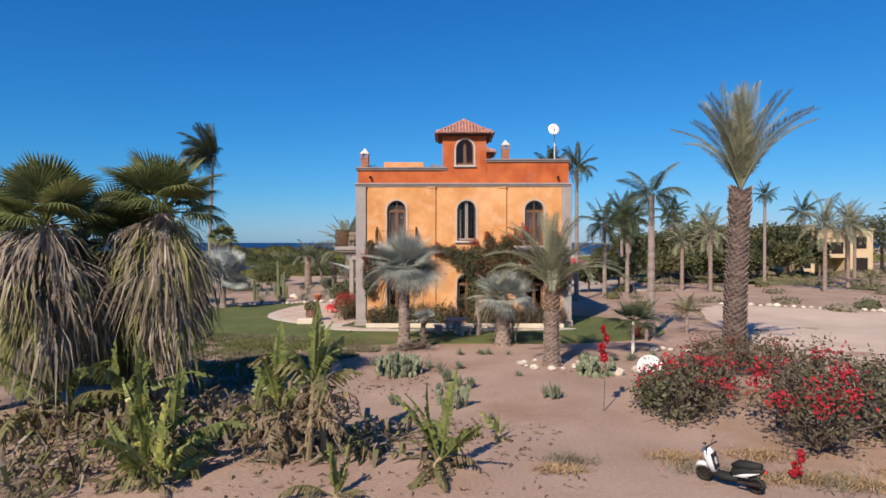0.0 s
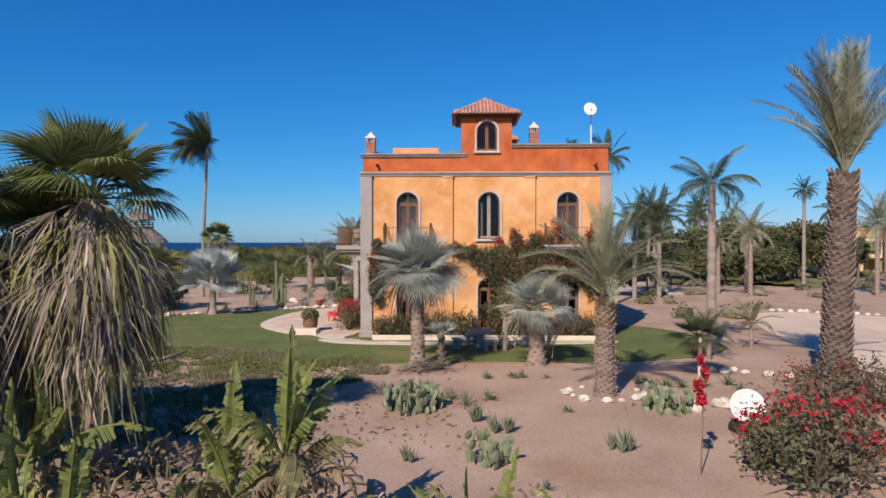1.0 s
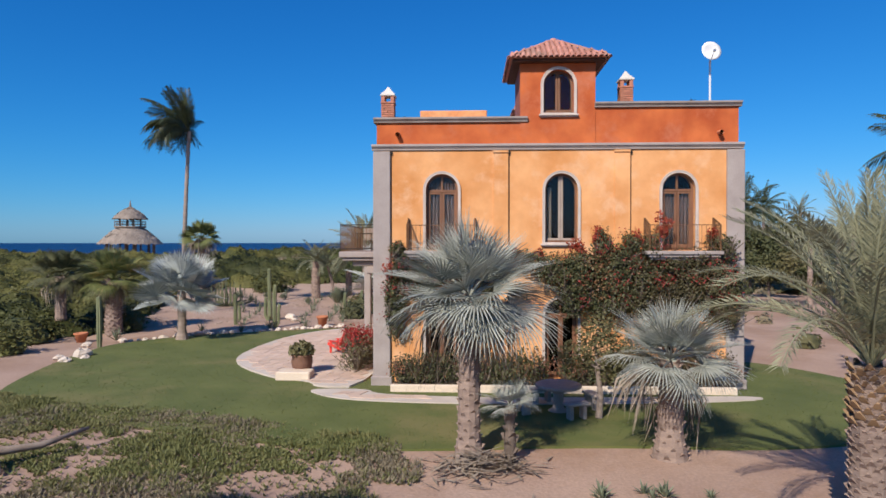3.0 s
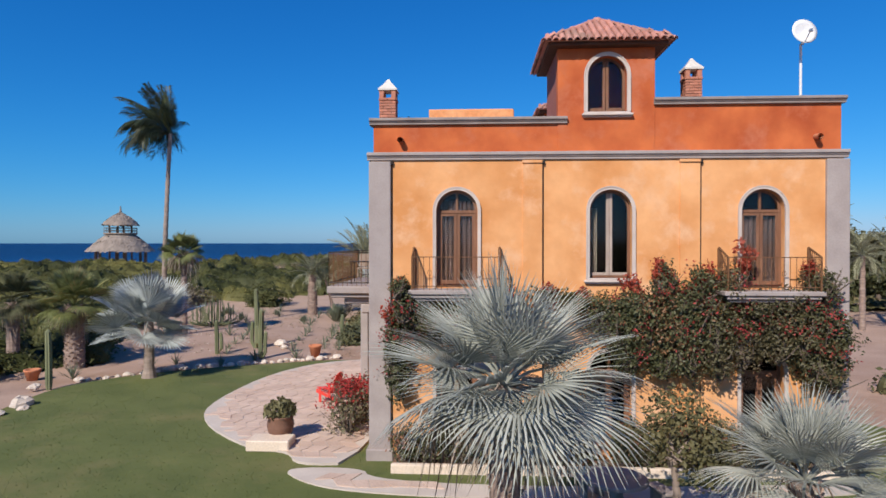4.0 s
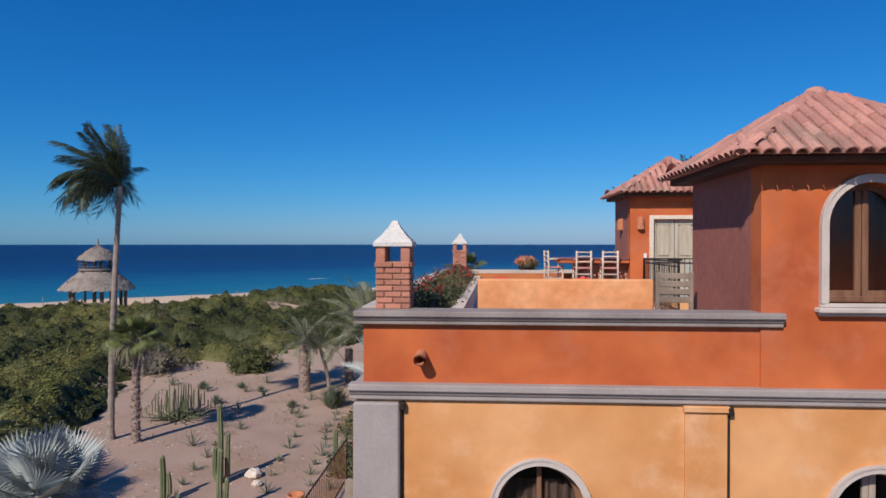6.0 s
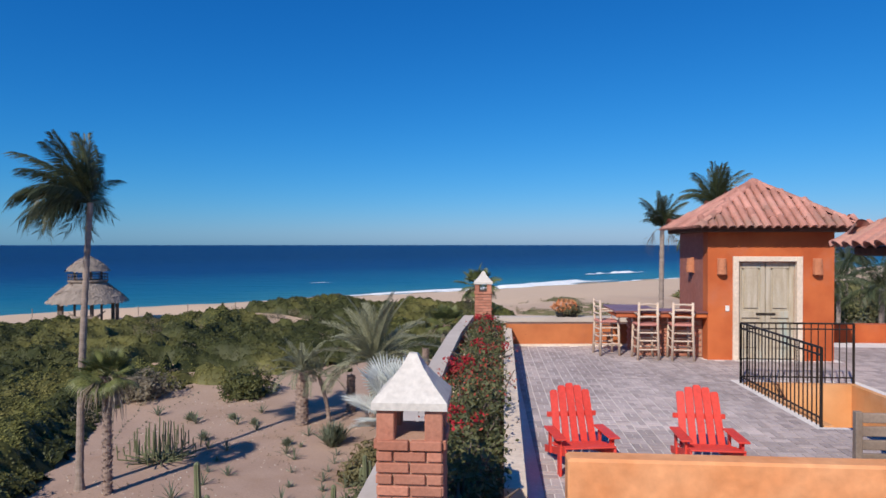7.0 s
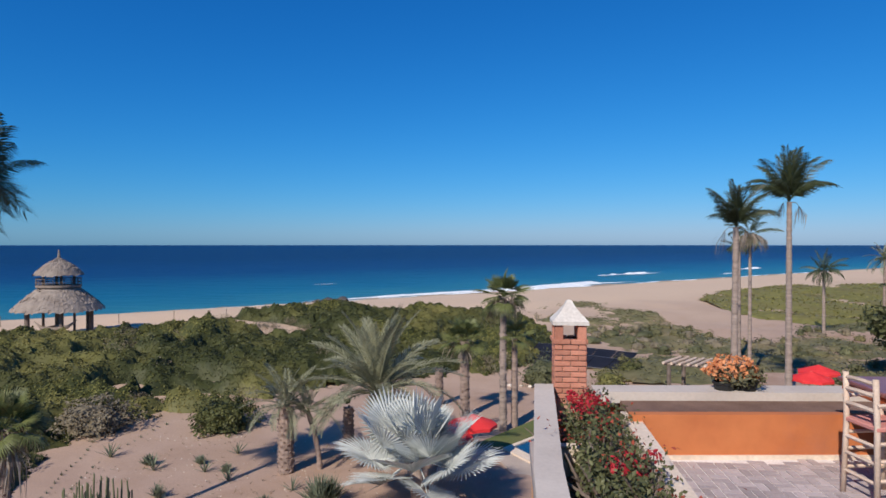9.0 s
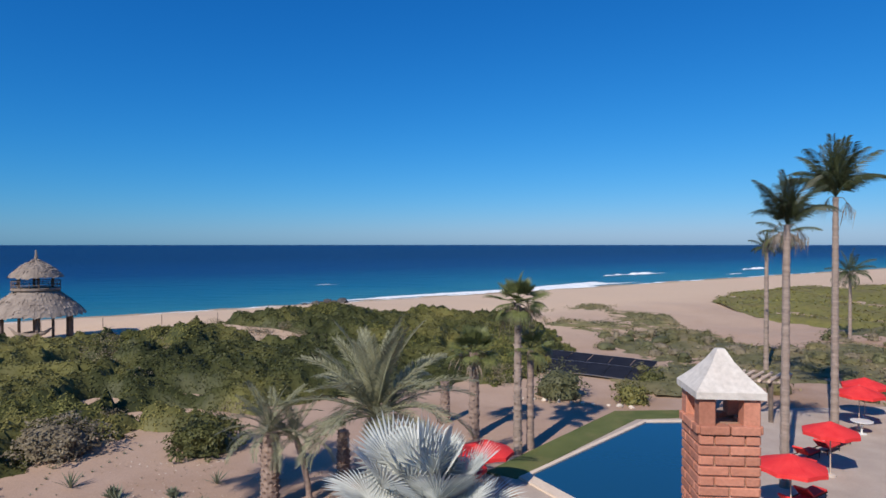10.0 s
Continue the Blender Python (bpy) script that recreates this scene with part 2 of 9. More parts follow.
L_DATE = leafy("date_frond", (0.125, 0.132, 0.085), (0.37, 0.365, 0.235), 0.5, 0.2)
L_COCODARK = leafy("dark_coconut_frond", (0.018, 0.027, 0.014), (0.070, 0.085, 0.040), 0.45, 0.15)
L_COCO = leafy("coconut_frond", (0.024, 0.036, 0.018), (0.095, 0.115, 0.055), 0.45, 0.2, (0.17, 0.17, 0.07))
L_DEAD = leafy("dead_palm_leaf", (0.10, 0.075, 0.054), (0.40, 0.325, 0.26), 0.9, 0.1)
L_DEADGREEN = leafy("half_dead_palm_leaf", (0.095, 0.095, 0.035), (0.30, 0.285, 0.115), 0.9, 0.15)
L_BANANA = leafy("banana_leaf", (0.078, 0.102, 0.034), (0.275, 0.300, 0.095), 0.42, 0.38, (0.46, 0.44, 0.13))
L_BANANAOLD = leafy("yellowing_banana_leaf", (0.10, 0.095, 0.04), (0.25, 0.22, 0.10), 0.6, 0.3)
M_BANSTEM = surface("banana_stem", (0.19, 0.14, 0.085), (0.38, 0.29, 0.18), 3, 20, 0.9, 0.4, stretch=(1, 1, 0.4))
L_BANANADRY = leafy("dry_banana_leaf", (0.10, 0.068, 0.042), (0.30, 0.225, 0.145), 0.8, 0.2)
L_BOUG = leafy("bougainvillea_leaf", (0.036, 0.042, 0.022), (0.165, 0.160, 0.085), 0.5, 0.2, (0.20, 0.13, 0.10), broad=(0.15, 0.095, 0.072))
L_CLIMB = leafy("climber_leaf", (0.022, 0.028, 0.012), (0.112, 0.116, 0.055), 0.5, 0.15, (0.22, 0.115, 0.06), broad=(0.10, 0.072, 0.040))
L_DRIEDBRACT = leafy("dried_bract", (0.13, 0.055, 0.035), (0.28, 0.13, 0.085), 0.7, 0.2)
L_BRACT = leafy("red_bract", (0.32, 0.012, 0.025), (0.62, 0.045, 0.06), 0.6, 0.3)
L_ROSE = leafy("rose_red_bract", (0.20, 0.020, 0.024), (0.44, 0.062, 0.058), 0.6, 0.3)
L_DEEPBRACT = leafy("deep_red_bract", (0.20, 0.020, 0.022), (0.42, 0.055, 0.05), 0.6, 0.3)
L_RUSTBRACT = leafy("rust_red_bract", (0.25, 0.035, 0.022), (0.46, 0.10, 0.06), 0.6, 0.3)
L_ORANGEFL = leafy("orange_blossom", (0.58, 0.19, 0.06), (0.80, 0.36, 0.17), 0.6, 0.3)
L_SHRUB = leafy("dune_shrub_leaf", (0.026, 0.034, 0.011), (0.112, 0.118, 0.038), 0.6, 0.15, broad=(0.205, 0.190, 0.060))
L_LAWNGRASS = leafy("lawn_blade", (0.072, 0.096, 0.028), (0.125, 0.145, 0.046), 0.8, 0.2)
L_FIELD = leafy("field_scrub", (0.115, 0.110, 0.050), (0.27, 0.25, 0.125), 0.7, 0.2, broad=(0.32, 0.255, 0.14))
L_YELLOW = leafy("yellow_green_creeper", (0.15, 0.145, 0.040), (0.31, 0.28, 0.085), 0.7, 0.2, broad=(0.20, 0.165, 0.07))
L_HEDGE = leafy("hedge_leaf", (0.045, 0.055, 0.022), (0.190, 0.190, 0.085), 0.5, 0.25, (0.26, 0.13, 0.07))
L_SHRUBDRY = leafy("dry_shrub_twigs", (0.13, 0.105, 0.07), (0.30, 0.255, 0.18), 0.8, 0.2)
L_OLIVE = leafy("olive_green_leaf", (0.044, 0.050, 0.024), (0.150, 0.152, 0.075), 0.6, 0.2, broad=(0.20, 0.165, 0.075))
L_TREE = leafy("far_tree_leaf", (0.030, 0.038, 0.016), (0.115, 0.120, 0.050), 0.6, 0.2, broad=(0.17, 0.145, 0.07))
L_REDSPIKE = leafy("dark_red_spike", (0.09, 0.022, 0.020), (0.22, 0.07, 0.05), 0.5, 0.15)
L_PAD = leafy("prickly_pear_pad", (0.105, 0.125, 0.075), (0.235, 0.255, 0.165), 0.6, 0.03)
L_ALOE = leafy("aloe_leaf", (0.085, 0.105, 0.070), (0.22, 0.245, 0.165), 0.5, 0.1)
L_CACTUS = leafy("cactus_skin", (0.085, 0.100, 0.052), (0.20, 0.215, 0.120), 0.6, 0.02)
L_STRAW = leafy("straw_grass", (0.27, 0.165, 0.085), (0.52, 0.36, 0.20), 0.8, 0.2)
L_DUNEGRASS = leafy("yellow_green_dune_scrub", (0.075, 0.082, 0.022), (0.225, 0.215, 0.062), 0.7, 0.2, broad=(0.25, 0.215, 0.075))
L_GRASS = leafy("coarse_grass", (0.095, 0.112, 0.038), (0.225, 0.225, 0.090), 0.7, 0.25, broad=(0.25, 0.20, 0.095))


def glass_material():
    m = bpy.data.materials.new("window_glass")
    m.use_nodes = True
    bs = m.node_tree.nodes["Principled BSDF"]
    bs.inputs["Base Color"].default_value = (0.55, 0.56, 0.57, 1)
    bs.inputs["Roughness"].default_value = 0.02
    bs.inputs["IOR"].default_value = 1.45
    bs.inputs["Transmission Weight"].default_value = 1.0
    return m


M_GLASS = glass_material()


def shore_distance_nodes(n, l):
    """Distance inland from the straight waterline, as a node socket."""
    geo = n.new("ShaderNodeNewGeometry")
    dot = n.new("ShaderNodeVectorMath")
    dot.operation = "DOT_PRODUCT"
    dot.inputs[1].default_value = (SHORE_N[0], SHORE_N[1], 0)
    l.new(geo.outputs["Position"], dot.inputs[0])
    sub = n.new("ShaderNodeMath")
    sub.operation = "SUBTRACT"
    l.new(dot.outputs["Value"], sub.inputs[0])
    sub.inputs[1].default_value = SHORE_C
    return sub.outputs[0], geo


SHORE_N = (0.662, -0.750)
SHORE_C = SHORE_N[0] * -18.5 + SHORE_N[1] * 208.0


def inland(x, y):
    return SHORE_N[0] * x + SHORE_N[1] * y - SHORE_C


def ground_material():
    """Pink garden sand that turns to pale beach sand and wet sand towards the water."""
    m = M_SAND.copy()
    m.name = "ground_sand"
    n, l = m.node_tree.nodes, m.node_tree.links
    d, geo = shore_distance_nodes(n, l)
    wob = n.new("ShaderNodeTexNoise")
    wob.inputs["Scale"].default_value, wob.inputs["Detail"].default_value = 0.06, 4
    l.new(geo.outputs["Position"], wob.inputs["Vector"])
    add = n.new("ShaderNodeMath")
    add.operation = "MULTIPLY_ADD"
    add.inputs[1].default_value = 30
    l.new(wob.outputs["Fac"], add.inputs[0])
    l.new(d, add.inputs[2])
    ramp = n.new("ShaderNodeValToRGB")
    mr = n.new("ShaderNodeMapRange")
    mr.inputs["From Min"].default_value, mr.inputs["From Max"].default_value = 15, 125
    l.new(add.outputs[0], mr.inputs["Value"])
    l.new(mr.outputs["Result"], ramp.inputs["Fac"])
    el = ramp.color_ramp.elements
    el[0].position, el[0].color = 0.0, (0.36, 0.27, 0.19, 1)
    el[1].position, el[1].color = 0.09, (0.60, 0.44, 0.31, 1)
    e = el.new(0.55)
    e.color = (0.57, 0.42, 0.30, 1)
    e = el.new(1.0)
    e.color = (0.385, 0.268, 0.203, 1)
    scaled = [k for k in n if k.bl_idname == "ShaderNodeVectorMath" and k.operation == "SCALE"][0]
    old = scaled.inputs[0].links[0].from_socket
    fac = n.new("ShaderNodeMapRange")
    fac.inputs["From Min"].default_value, fac.inputs["From Max"].default_value = 80, 150
    fac.inputs["To Min"].default_value, fac.inputs["To Max"].default_value = 1, 0
    l.new(add.outputs[0], fac.inputs["Value"])
    mx = n.new("ShaderNodeMixRGB")
    l.new(fac.outputs["Result"], mx.inputs["Fac"])
    l.new(old, mx.inputs["Color1"])
    l.new(ramp.outputs["Color"], mx.inputs["Color2"])
    l.new(mx.outputs["Color"], scaled.inputs[0])
    return m


def sea_material():
    """Water: turquoise over the shallow bar, deep blue further out, with wind ripples and a swell."""
    m = bpy.data.materials.new("sea_water")
    m.use_nodes = True
    n, l = m.node_tree.nodes, m.node_tree.links
    bs = n["Principled BSDF"]
    d, geo = shore_distance_nodes(n, l)
    wob = n.new("ShaderNodeTexNoise")
    wob.inputs["Scale"].default_value, wob.inputs["Detail"].default_value = 0.02, 5
    l.new(geo.outputs["Position"], wob.inputs["Vector"])
    add = n.new("ShaderNodeMath")
    add.operation = "MULTIPLY_ADD"
    add.inputs[1].default_value = -60
    l.new(wob.outputs["Fac"], add.inputs[0])
    l.new(d, add.inputs[2])
    mr = n.new("ShaderNodeMapRange")
    mr.inputs["From Min"].default_value, mr.inputs["From Max"].default_value = -30, -480
    l.new(add.outputs[0], mr.inputs["Value"])
    ramp = n.new("ShaderNodeValToRGB")
    el = ramp.color_ramp.elements
    el[0].position, el[0].color = 0.0, (0.028, 0.180, 0.235, 1)
    el[1].position, el[1].color = 1.0, (0.0005, 0.0095, 0.062, 1)
    e = el.new(0.10)
    e.color = (0.0050, 0.112, 0.200, 1)
    e = el.new(0.38)
    e.color = (0.0011, 0.028, 0.112, 1)
    l.new(mr.outputs["Result"], ramp.inputs["Fac"])
    l.new(ramp.outputs["Color"], bs.inputs["Base Color"])
    bs.inputs["Roughness"].default_value = 0.35
    bs.inputs["Specular IOR Level"].default_value = 0.04
    mp = n.new("ShaderNodeMapping")
    mp.inputs["Rotation"].default_value = (0, 0, radians(-41.4))
    mp.inputs["Scale"].default_value = (0.25, 1, 1)
    l.new(geo.outputs["Position"], mp.inputs["Vector"])
    rip = n.new("ShaderNodeTexNoise")
    rip.inputs["Scale"].default_value, rip.inputs["Detail"].default_value = 0.22, 8
    l.new(mp.outputs[0], rip.inputs["Vector"])
    bp = n.new("ShaderNodeBump")
    bp.inputs["Strength"].default_value, bp.inputs["Distance"].default_value = 0.8, 1.2
    l.new(rip.outputs["Fac"], bp.inputs["Height"])
    l.new(bp.outputs["Normal"], bs.inputs["Normal"])
    return m


def pool_material():
    m = bpy.data.materials.new("pool_water")
    m.use_nodes = True
    n, l = m.node_tree.nodes, m.node_tree.links
    bs = n["Principled BSDF"]
    bs.inputs["Base Color"].default_value = (0.008, 0.062, 0.130, 1)
    bs.inputs["Roughness"].default_value = 0.06
    bs.inputs["Specular IOR Level"].default_value = 0.3
    geo = n.new("ShaderNodeNewGeometry")
    rip = n.new("ShaderNodeTexNoise")
    rip.inputs["Scale"].default_value, rip.inputs["Detail"].default_value = 3.0, 3
    l.new(geo.outputs["Position"], rip.inputs["Vector"])
    bp = n.new("ShaderNodeBump")
    bp.inputs["Strength"].default_value, bp.inputs["Distance"].default_value = 0.12, 0.05
    l.new(rip.outputs["Fac"], bp.inputs["Height"])
    l.new(bp.outputs["Normal"], bs.inputs["Normal"])
    return m


M_GROUND, M_SEA, M_POOL = ground_material(), sea_material(), pool_material()
M_FOAM = surface("sea_foam", (0.66, 0.70, 0.72), (0.84, 0.86, 0.87), 0.6, 6, 0.9, 0.3)


# ---- building blocks ----
class Geo:
    """Vertices and faces gathered for one mesh."""

    def __init__(self):
        self.v, self.f, self.m = [], [], []

    def face(self, pts, mat=0):
        k = len(self.v)
        self.v.extend(tuple(p) for p in pts)
        self.f.append(tuple(range(k, k + len(pts))))
        self.m.append(mat)

    def add(self, other, m=None, mat=None):
        k = len(self.v)
        self.v.extend(tuple(m @ Vector(p)) for p in other.v) if m else self.v.extend(other.v)
        self.f.extend(tuple(i + k for i in f) for f in other.f)
        self.m.extend(other.m if mat is None else [mat] * len(other.f))
        return self

    def box(self, lo, hi, b=0.0, m=None, mat=0):
        """A box with chamfered edges."""
        c = [(lo[i] + hi[i]) / 2 for i in range(3)]
        h = [abs(hi[i] - lo[i]) / 2 for i in range(3)]
        b = min(b, *[0.45 * k for k in h])
        k = len(self.v)
        new_v, new_f = [], []
        signs = [(-1, -1, -1), (1, -1, -1), (1, 1, -1), (-1, 1, -1), (-1, -1, 1), (1, -1, 1), (1, 1, 1), (-1, 1, 1)]
        quads = [(0, 3, 2, 1), (4, 5, 6, 7), (0, 1, 5, 4), (1, 2, 6, 5), (2, 3, 7, 6), (3, 0, 4, 7)]
        if b <= 0:
            new_v = [[c[i] + s[i] * h[i] for i in range(3)] for s in signs]
            new_f = quads
        else:
            axis = [2, 2, 1, 0, 1, 0]
            at = {}
            for q, a in zip(quads, axis):
                ids = []
                for i in q:
                    s = signs[i]
                    at[(i, a)] = len(new_v)
                    ids.append(len(new_v))
                    new_v.append([c[j] + s[j] * (h[j] if j == a else h[j] - b) for j in range(3)])
                new_f.append(tuple(ids))
            for i in range(8):
                new_f.append((at[(i, 0)], at[(i, 1)], at[(i, 2)]))
            for i in range(8):
                for j in range(i + 1, 8):
                    diff = [a for a in range(3) if signs[i][a] != signs[j][a]]
                    if len(diff) == 1:
                        a1, a2 = [a for a in range(3) if a != diff[0]]
                        new_f.append((at[(i, a1)], at[(j, a1)], at[(j, a2)], at[(i, a2)]))
        if m is not None:
            new_v = [m @ Vector(p) for p in new_v]
        self.v.extend(tuple(p) for p in new_v)
        self.f.extend(tuple(i + k for i in f) for f in new_f)
        self.m.extend([mat] * len(new_f))
        return self

    def tube(self, path, radii, n=8, caps=True, mat=0, flute=0.0):
        """A tube along a path; flute gives ribs."""
        path = [Vector(p) for p in path]
        if not hasattr(radii, "__len__"):
            radii = [radii] * len(path)
        k = len(self.v)
        for i, p in enumerate(path):
            d = (path[min(i + 1, len(path) - 1)] - path[max(i - 1, 0)]).normalized()
            ref = Vector((0, 0, 1)) if abs(d.z) < 0.9 else Vector((1, 0, 0))
            a = d.cross(ref).normalized()
            b = d.cross(a)
            for j in range(n):
                t = 2 * math.pi * j / n
                r = radii[i] * (1 - (flute if j % 2 else 0))
                self.v.append(tuple(p + r * (math.cos(t) * a + math.sin(t) * b)))
        for i in range(len(path) - 1):
            for j in range(n):
                j2 = (j + 1) % n
                self.f.append((k + i * n + j, k + i * n + j2, k + (i + 1) * n + j2, k + (i + 1) * n + j))
                self.m.append(mat)
        if caps:
            self.f.append(tuple(k + j for j in reversed(range(n))))
            self.f.append(tuple(k + (len(path) - 1) * n + j for j in range(n)))
            self.m.extend([mat, mat])
        return self

    def lathe(self, prof, n=16, at=(0, 0, 0), mat=0):
        """Turns a profile of (radius, height) round the upright axis."""
        k = len(self.v)
        for r, z in prof:
            for j in range(n):
                t = 2 * math.pi * j / n
                self.v.append((at[0] + r * math.cos(t), at[1] + r * math.sin(t), at[2] + z))
        for i in range(len(prof) - 1):
            for j in range(n):
                j2 = (j + 1) % n
                self.f.append((k + i * n + j, k + i * n + j2, k + (i + 1) * n + j2, k + (i + 1) * n + j))
                self.m.append(mat)
        self.f.append(tuple(k + j for j in reversed(range(n))))
        self.f.append(tuple(k + (len(prof) - 1) * n + j for j in range(n)))
        self.m.extend([mat, mat])
        return self

    def prism(self, poly, z0, z1, mat=0):
        """An upright slab over a plan outline that runs counter-clockwise."""
        n, k = len(poly), len(self.v)
        self.v.extend((x, y, z0) for x, y in poly)
        self.v.extend((x, y, z1) for x, y in poly)
        self.f.append(tuple(k + n + i for i in range(n)))
        self.f.append(tuple(k + i for i in reversed(range(n))))
        self.m.extend([mat, mat])
        for i in range(n):
            j = (i + 1) % n
            self.f.append((k + i, k + j, k + n + j, k + n + i))
            self.m.append(mat)
        return self

    def mesh(self, name, mats, smooth=False):
        me = bpy.data.meshes.new(name)
        me.from_pydata(self.v, [], self.f)
        for m in mats if isinstance(mats, (list, tuple)) else [mats]:
            me.materials.append(m)
        if any(self.m):
            me.polygons.foreach_set("material_index", self.m)
        if smooth:
            me.polygons.foreach_set("use_smooth", [True] * len(self.f))
        me.update()
        return me


def part(name, geo, mats, parent=None, label="", smooth=False, at=None):
    """Links one mesh (from a Geo, or shared) as an object under its thing."""
    me = geo.mesh(name, mats, smooth) if isinstance(geo, Geo) else geo
    ob = new(name, me)
    if parent:
        ob.parent = parent
    if at is not None:
        ob.matrix_basis = at
    return tagged(ob, label)


def thing(name, label, category, group="", at=None, kind=""):
    ob = new(name)
    ob.empty_display_size = 0.2
    if at is not None:
        ob.matrix_basis = at
    return tagged(ob, label, category, group, kind)


def single(name, geo, mats, label, category, group="", at=None, kind="", smooth=False):
    ob = part(name, geo, mats, None, label, smooth, at)
    return tagged(ob, label, category, group, kind)


def arc(cx, zs, r, n=14, a0=180, a1=0):
    return [(cx + r * math.cos(radians(a0 + (a1 - a0) * i / n)), zs + r * math.sin(radians(a0 + (a1 - a0) * i / n))) for i in range(n + 1)]


def inside(x, y, poly):
    hit, j = False, len(poly) - 1
    for i in range(len(poly)):
        (xi, yi), (xj, yj) = poly[i], poly[j]
        if (yi > y) != (yj > y) and x < (xj - xi) * (y - yi) / (yj - yi) + xi:
            hit = not hit
        j = i
    return hit


def smoothed(poly, rounds=2):
    """Rounds an outline's corners."""
    for _ in range(rounds):
        out = []
        for i, p in enumerate(poly):
            q = poly[(i + 1) % len(poly)]
            out += [(0.75 * p[0] + 0.25 * q[0], 0.75 * p[1] + 0.25 * q[1]), (0.25 * p[0] + 0.75 * q[0], 0.25 * p[1] + 0.75 * q[1])]
        poly = out
    return poly


def step(a, b, x):
    t = min(1.0, max(0.0, (x - a) / (b - a)))
    return t * t * (3 - 2 * t)


def ground_z(x, y):
    """Height of the sand: level garden, a dune ridge behind it, then the beach falling into the sea."""
    d = inland(x, y)
    far = step(-10, -35, x)
    crest = 1.0 + 1.6 * far
    z = crest * step(100, 68, d) * step(20, 58, d)
    z += -3.0 + 3.0 * step(-6, 36, d) if d > -6 else -3.0 + 0.06 * (d + 6)
    z = max(z, -9)
    rough = noise.noise(Vector((x * 0.12, y * 0.12, 0))) * 0.25 + noise.noise(Vector((x * 0.5, y * 0.5, 3))) * 0.05
    calm = step(26, 20, y) if -20 < x < 14 and y < 52 else step(52, 70, y) if y >= 52 else 1.0
    z += rough * (calm if -24 < x < 18 else 1.0) * step(-4, 10, d) - (0.02 if d > 20 else 0)
    z -= 0.95 * math.exp(-((x + 47.6) ** 2 + (y - 96.3) ** 2) / 60)
    rise = step(60, 260, x) * step(30, 120, d) * 3.5
    return z + rise

# ---- ground, sea, paving ----


def axis_steps(lo, a, b, hi, fine, grow=1.18):
    vals = list(np.arange(a, b + 1e-6, fine))
    s, v = fine, b
    while v < hi:
        s *= grow
        v = min(hi, v + s)
        vals.append(v)
    s, v = fine, a
    while v > lo:
        s *= grow
        v = max(lo, v - s)
        vals.insert(0, v)
    return vals


def build_ground():
    xs = axis_steps(-4600, -70, 70, 4600, 1.0)
    ys = axis_steps(-4600, -4, 140, 4600, 1.0)
    g = Geo()
    g.v = [(x, y, ground_z(x, y)) for y in ys for x in xs]
    nx = len(xs)
    g.f = [(j * nx + i, j * nx + i + 1, (j + 1) * nx + i + 1, (j + 1) * nx + i) for j in range(len(ys) - 1) for i in range(nx - 1)]
    g.m = [0] * len(g.f)
    single("ground", g, M_GROUND, "pinkish sandy garden ground running into pale beach sand", "ground", kind="structure", smooth=True)


build_ground()

g = Geo()
rings = [(600, -3.0), (1500, -2.6), (4850, 4.0)]
for r, z in rings:
    g.v.extend((r * math.cos(2 * math.pi * i / 96), 40 + r * math.sin(2 * math.pi * i / 96), z if 8 < i < 64 else -3.0) for i in range(96))
g.f.append(tuple(range(96)))
for k in range(2):
    g.f.extend((96 * k + i, 96 * (k + 1) + i, 96 * (k + 1) + (i + 1) % 96, 96 * k + (i + 1) % 96) for i in range(96))
g.m = [0] * len(g.f)
single("water", g, M_SEA, "deep blue sea, turquoise over the shallows", "sea", kind="structure")


def foam_line(offset, u0, u1, width, seed, name_label, high=0.35):
    """A ragged band of foam along the shore. u: metres along the waterline from its middle."""
    rng = random.Random(seed)
    along = Vector((-SHORE_N[1], SHORE_N[0], 0))
    inl = Vector((SHORE_N[0], SHORE_N[1], 0))
    base = Vector((-18.5, 208, 0))
    g = Geo()
    n = int((u1 - u0) / 1.6)
    row = []
    for i in range(n + 1):
        u = u0 + (u1 - u0) * i / n
        taper = min(1, 2.6 * i / n, 2.6 * (n - i) / n) * (1.0 if width > 9.5 else max(0.12, min(1.0, 0.55 + 1.6 * noise.noise(Vector((u * 0.13, seed, 40))))))
        w = width * taper * (0.45 + 0.9 * abs(noise.noise(Vector((u * 0.045, seed, 0)))) + 0.35 * rng.random())
        o = offset + 5 * noise.noise(Vector((u * 0.02, seed, 5))) + 1.2 * noise.noise(Vector((u * 0.15, seed, 8)))
        p = base + along * u
        z = -2.93
        row.append((p + inl * (o - w * 0.5) + Vector((0, 0, z)), p + inl * o + Vector((0, 0, z + high * min(1, w / 4))), p + inl * (o + w * 0.5) + Vector((0, 0, z))))
    for a, b in zip(row, row[1:]):
        g.face([a[0], b[0], b[1], a[1]])
        g.face([a[1], b[1], b[2], a[2]])
    single("surf_foam", g, M_FOAM, name_label, "wave foam", "breaking waves along the beach", smooth=True)


foam_line(-2.0, -150, 420, 4.0, 1, "thin white wash running up the wet sand")
foam_line(-7.0, -40, 95, 10.0, 2, "white foam of a spent wave near the sand")
foam_line(-7.0, 18, 78, 15.0, 3, "bright white breaking wave close to the beach", 0.9)
foam_line(-46.0, 118, 165, 8.0, 4, "short white breaker further out", 0.8)
foam_line(-45.0, 232, 268, 9.0, 5, "white breaker rolling in far along the beach", 0.9)
foam_line(-64.0, -10, 0, 1.6, 6, "small whitecap beyond the shallows")
foam_line(-22.0, 172, 192, 4.0, 7, "small whitecap beyond the shallows")

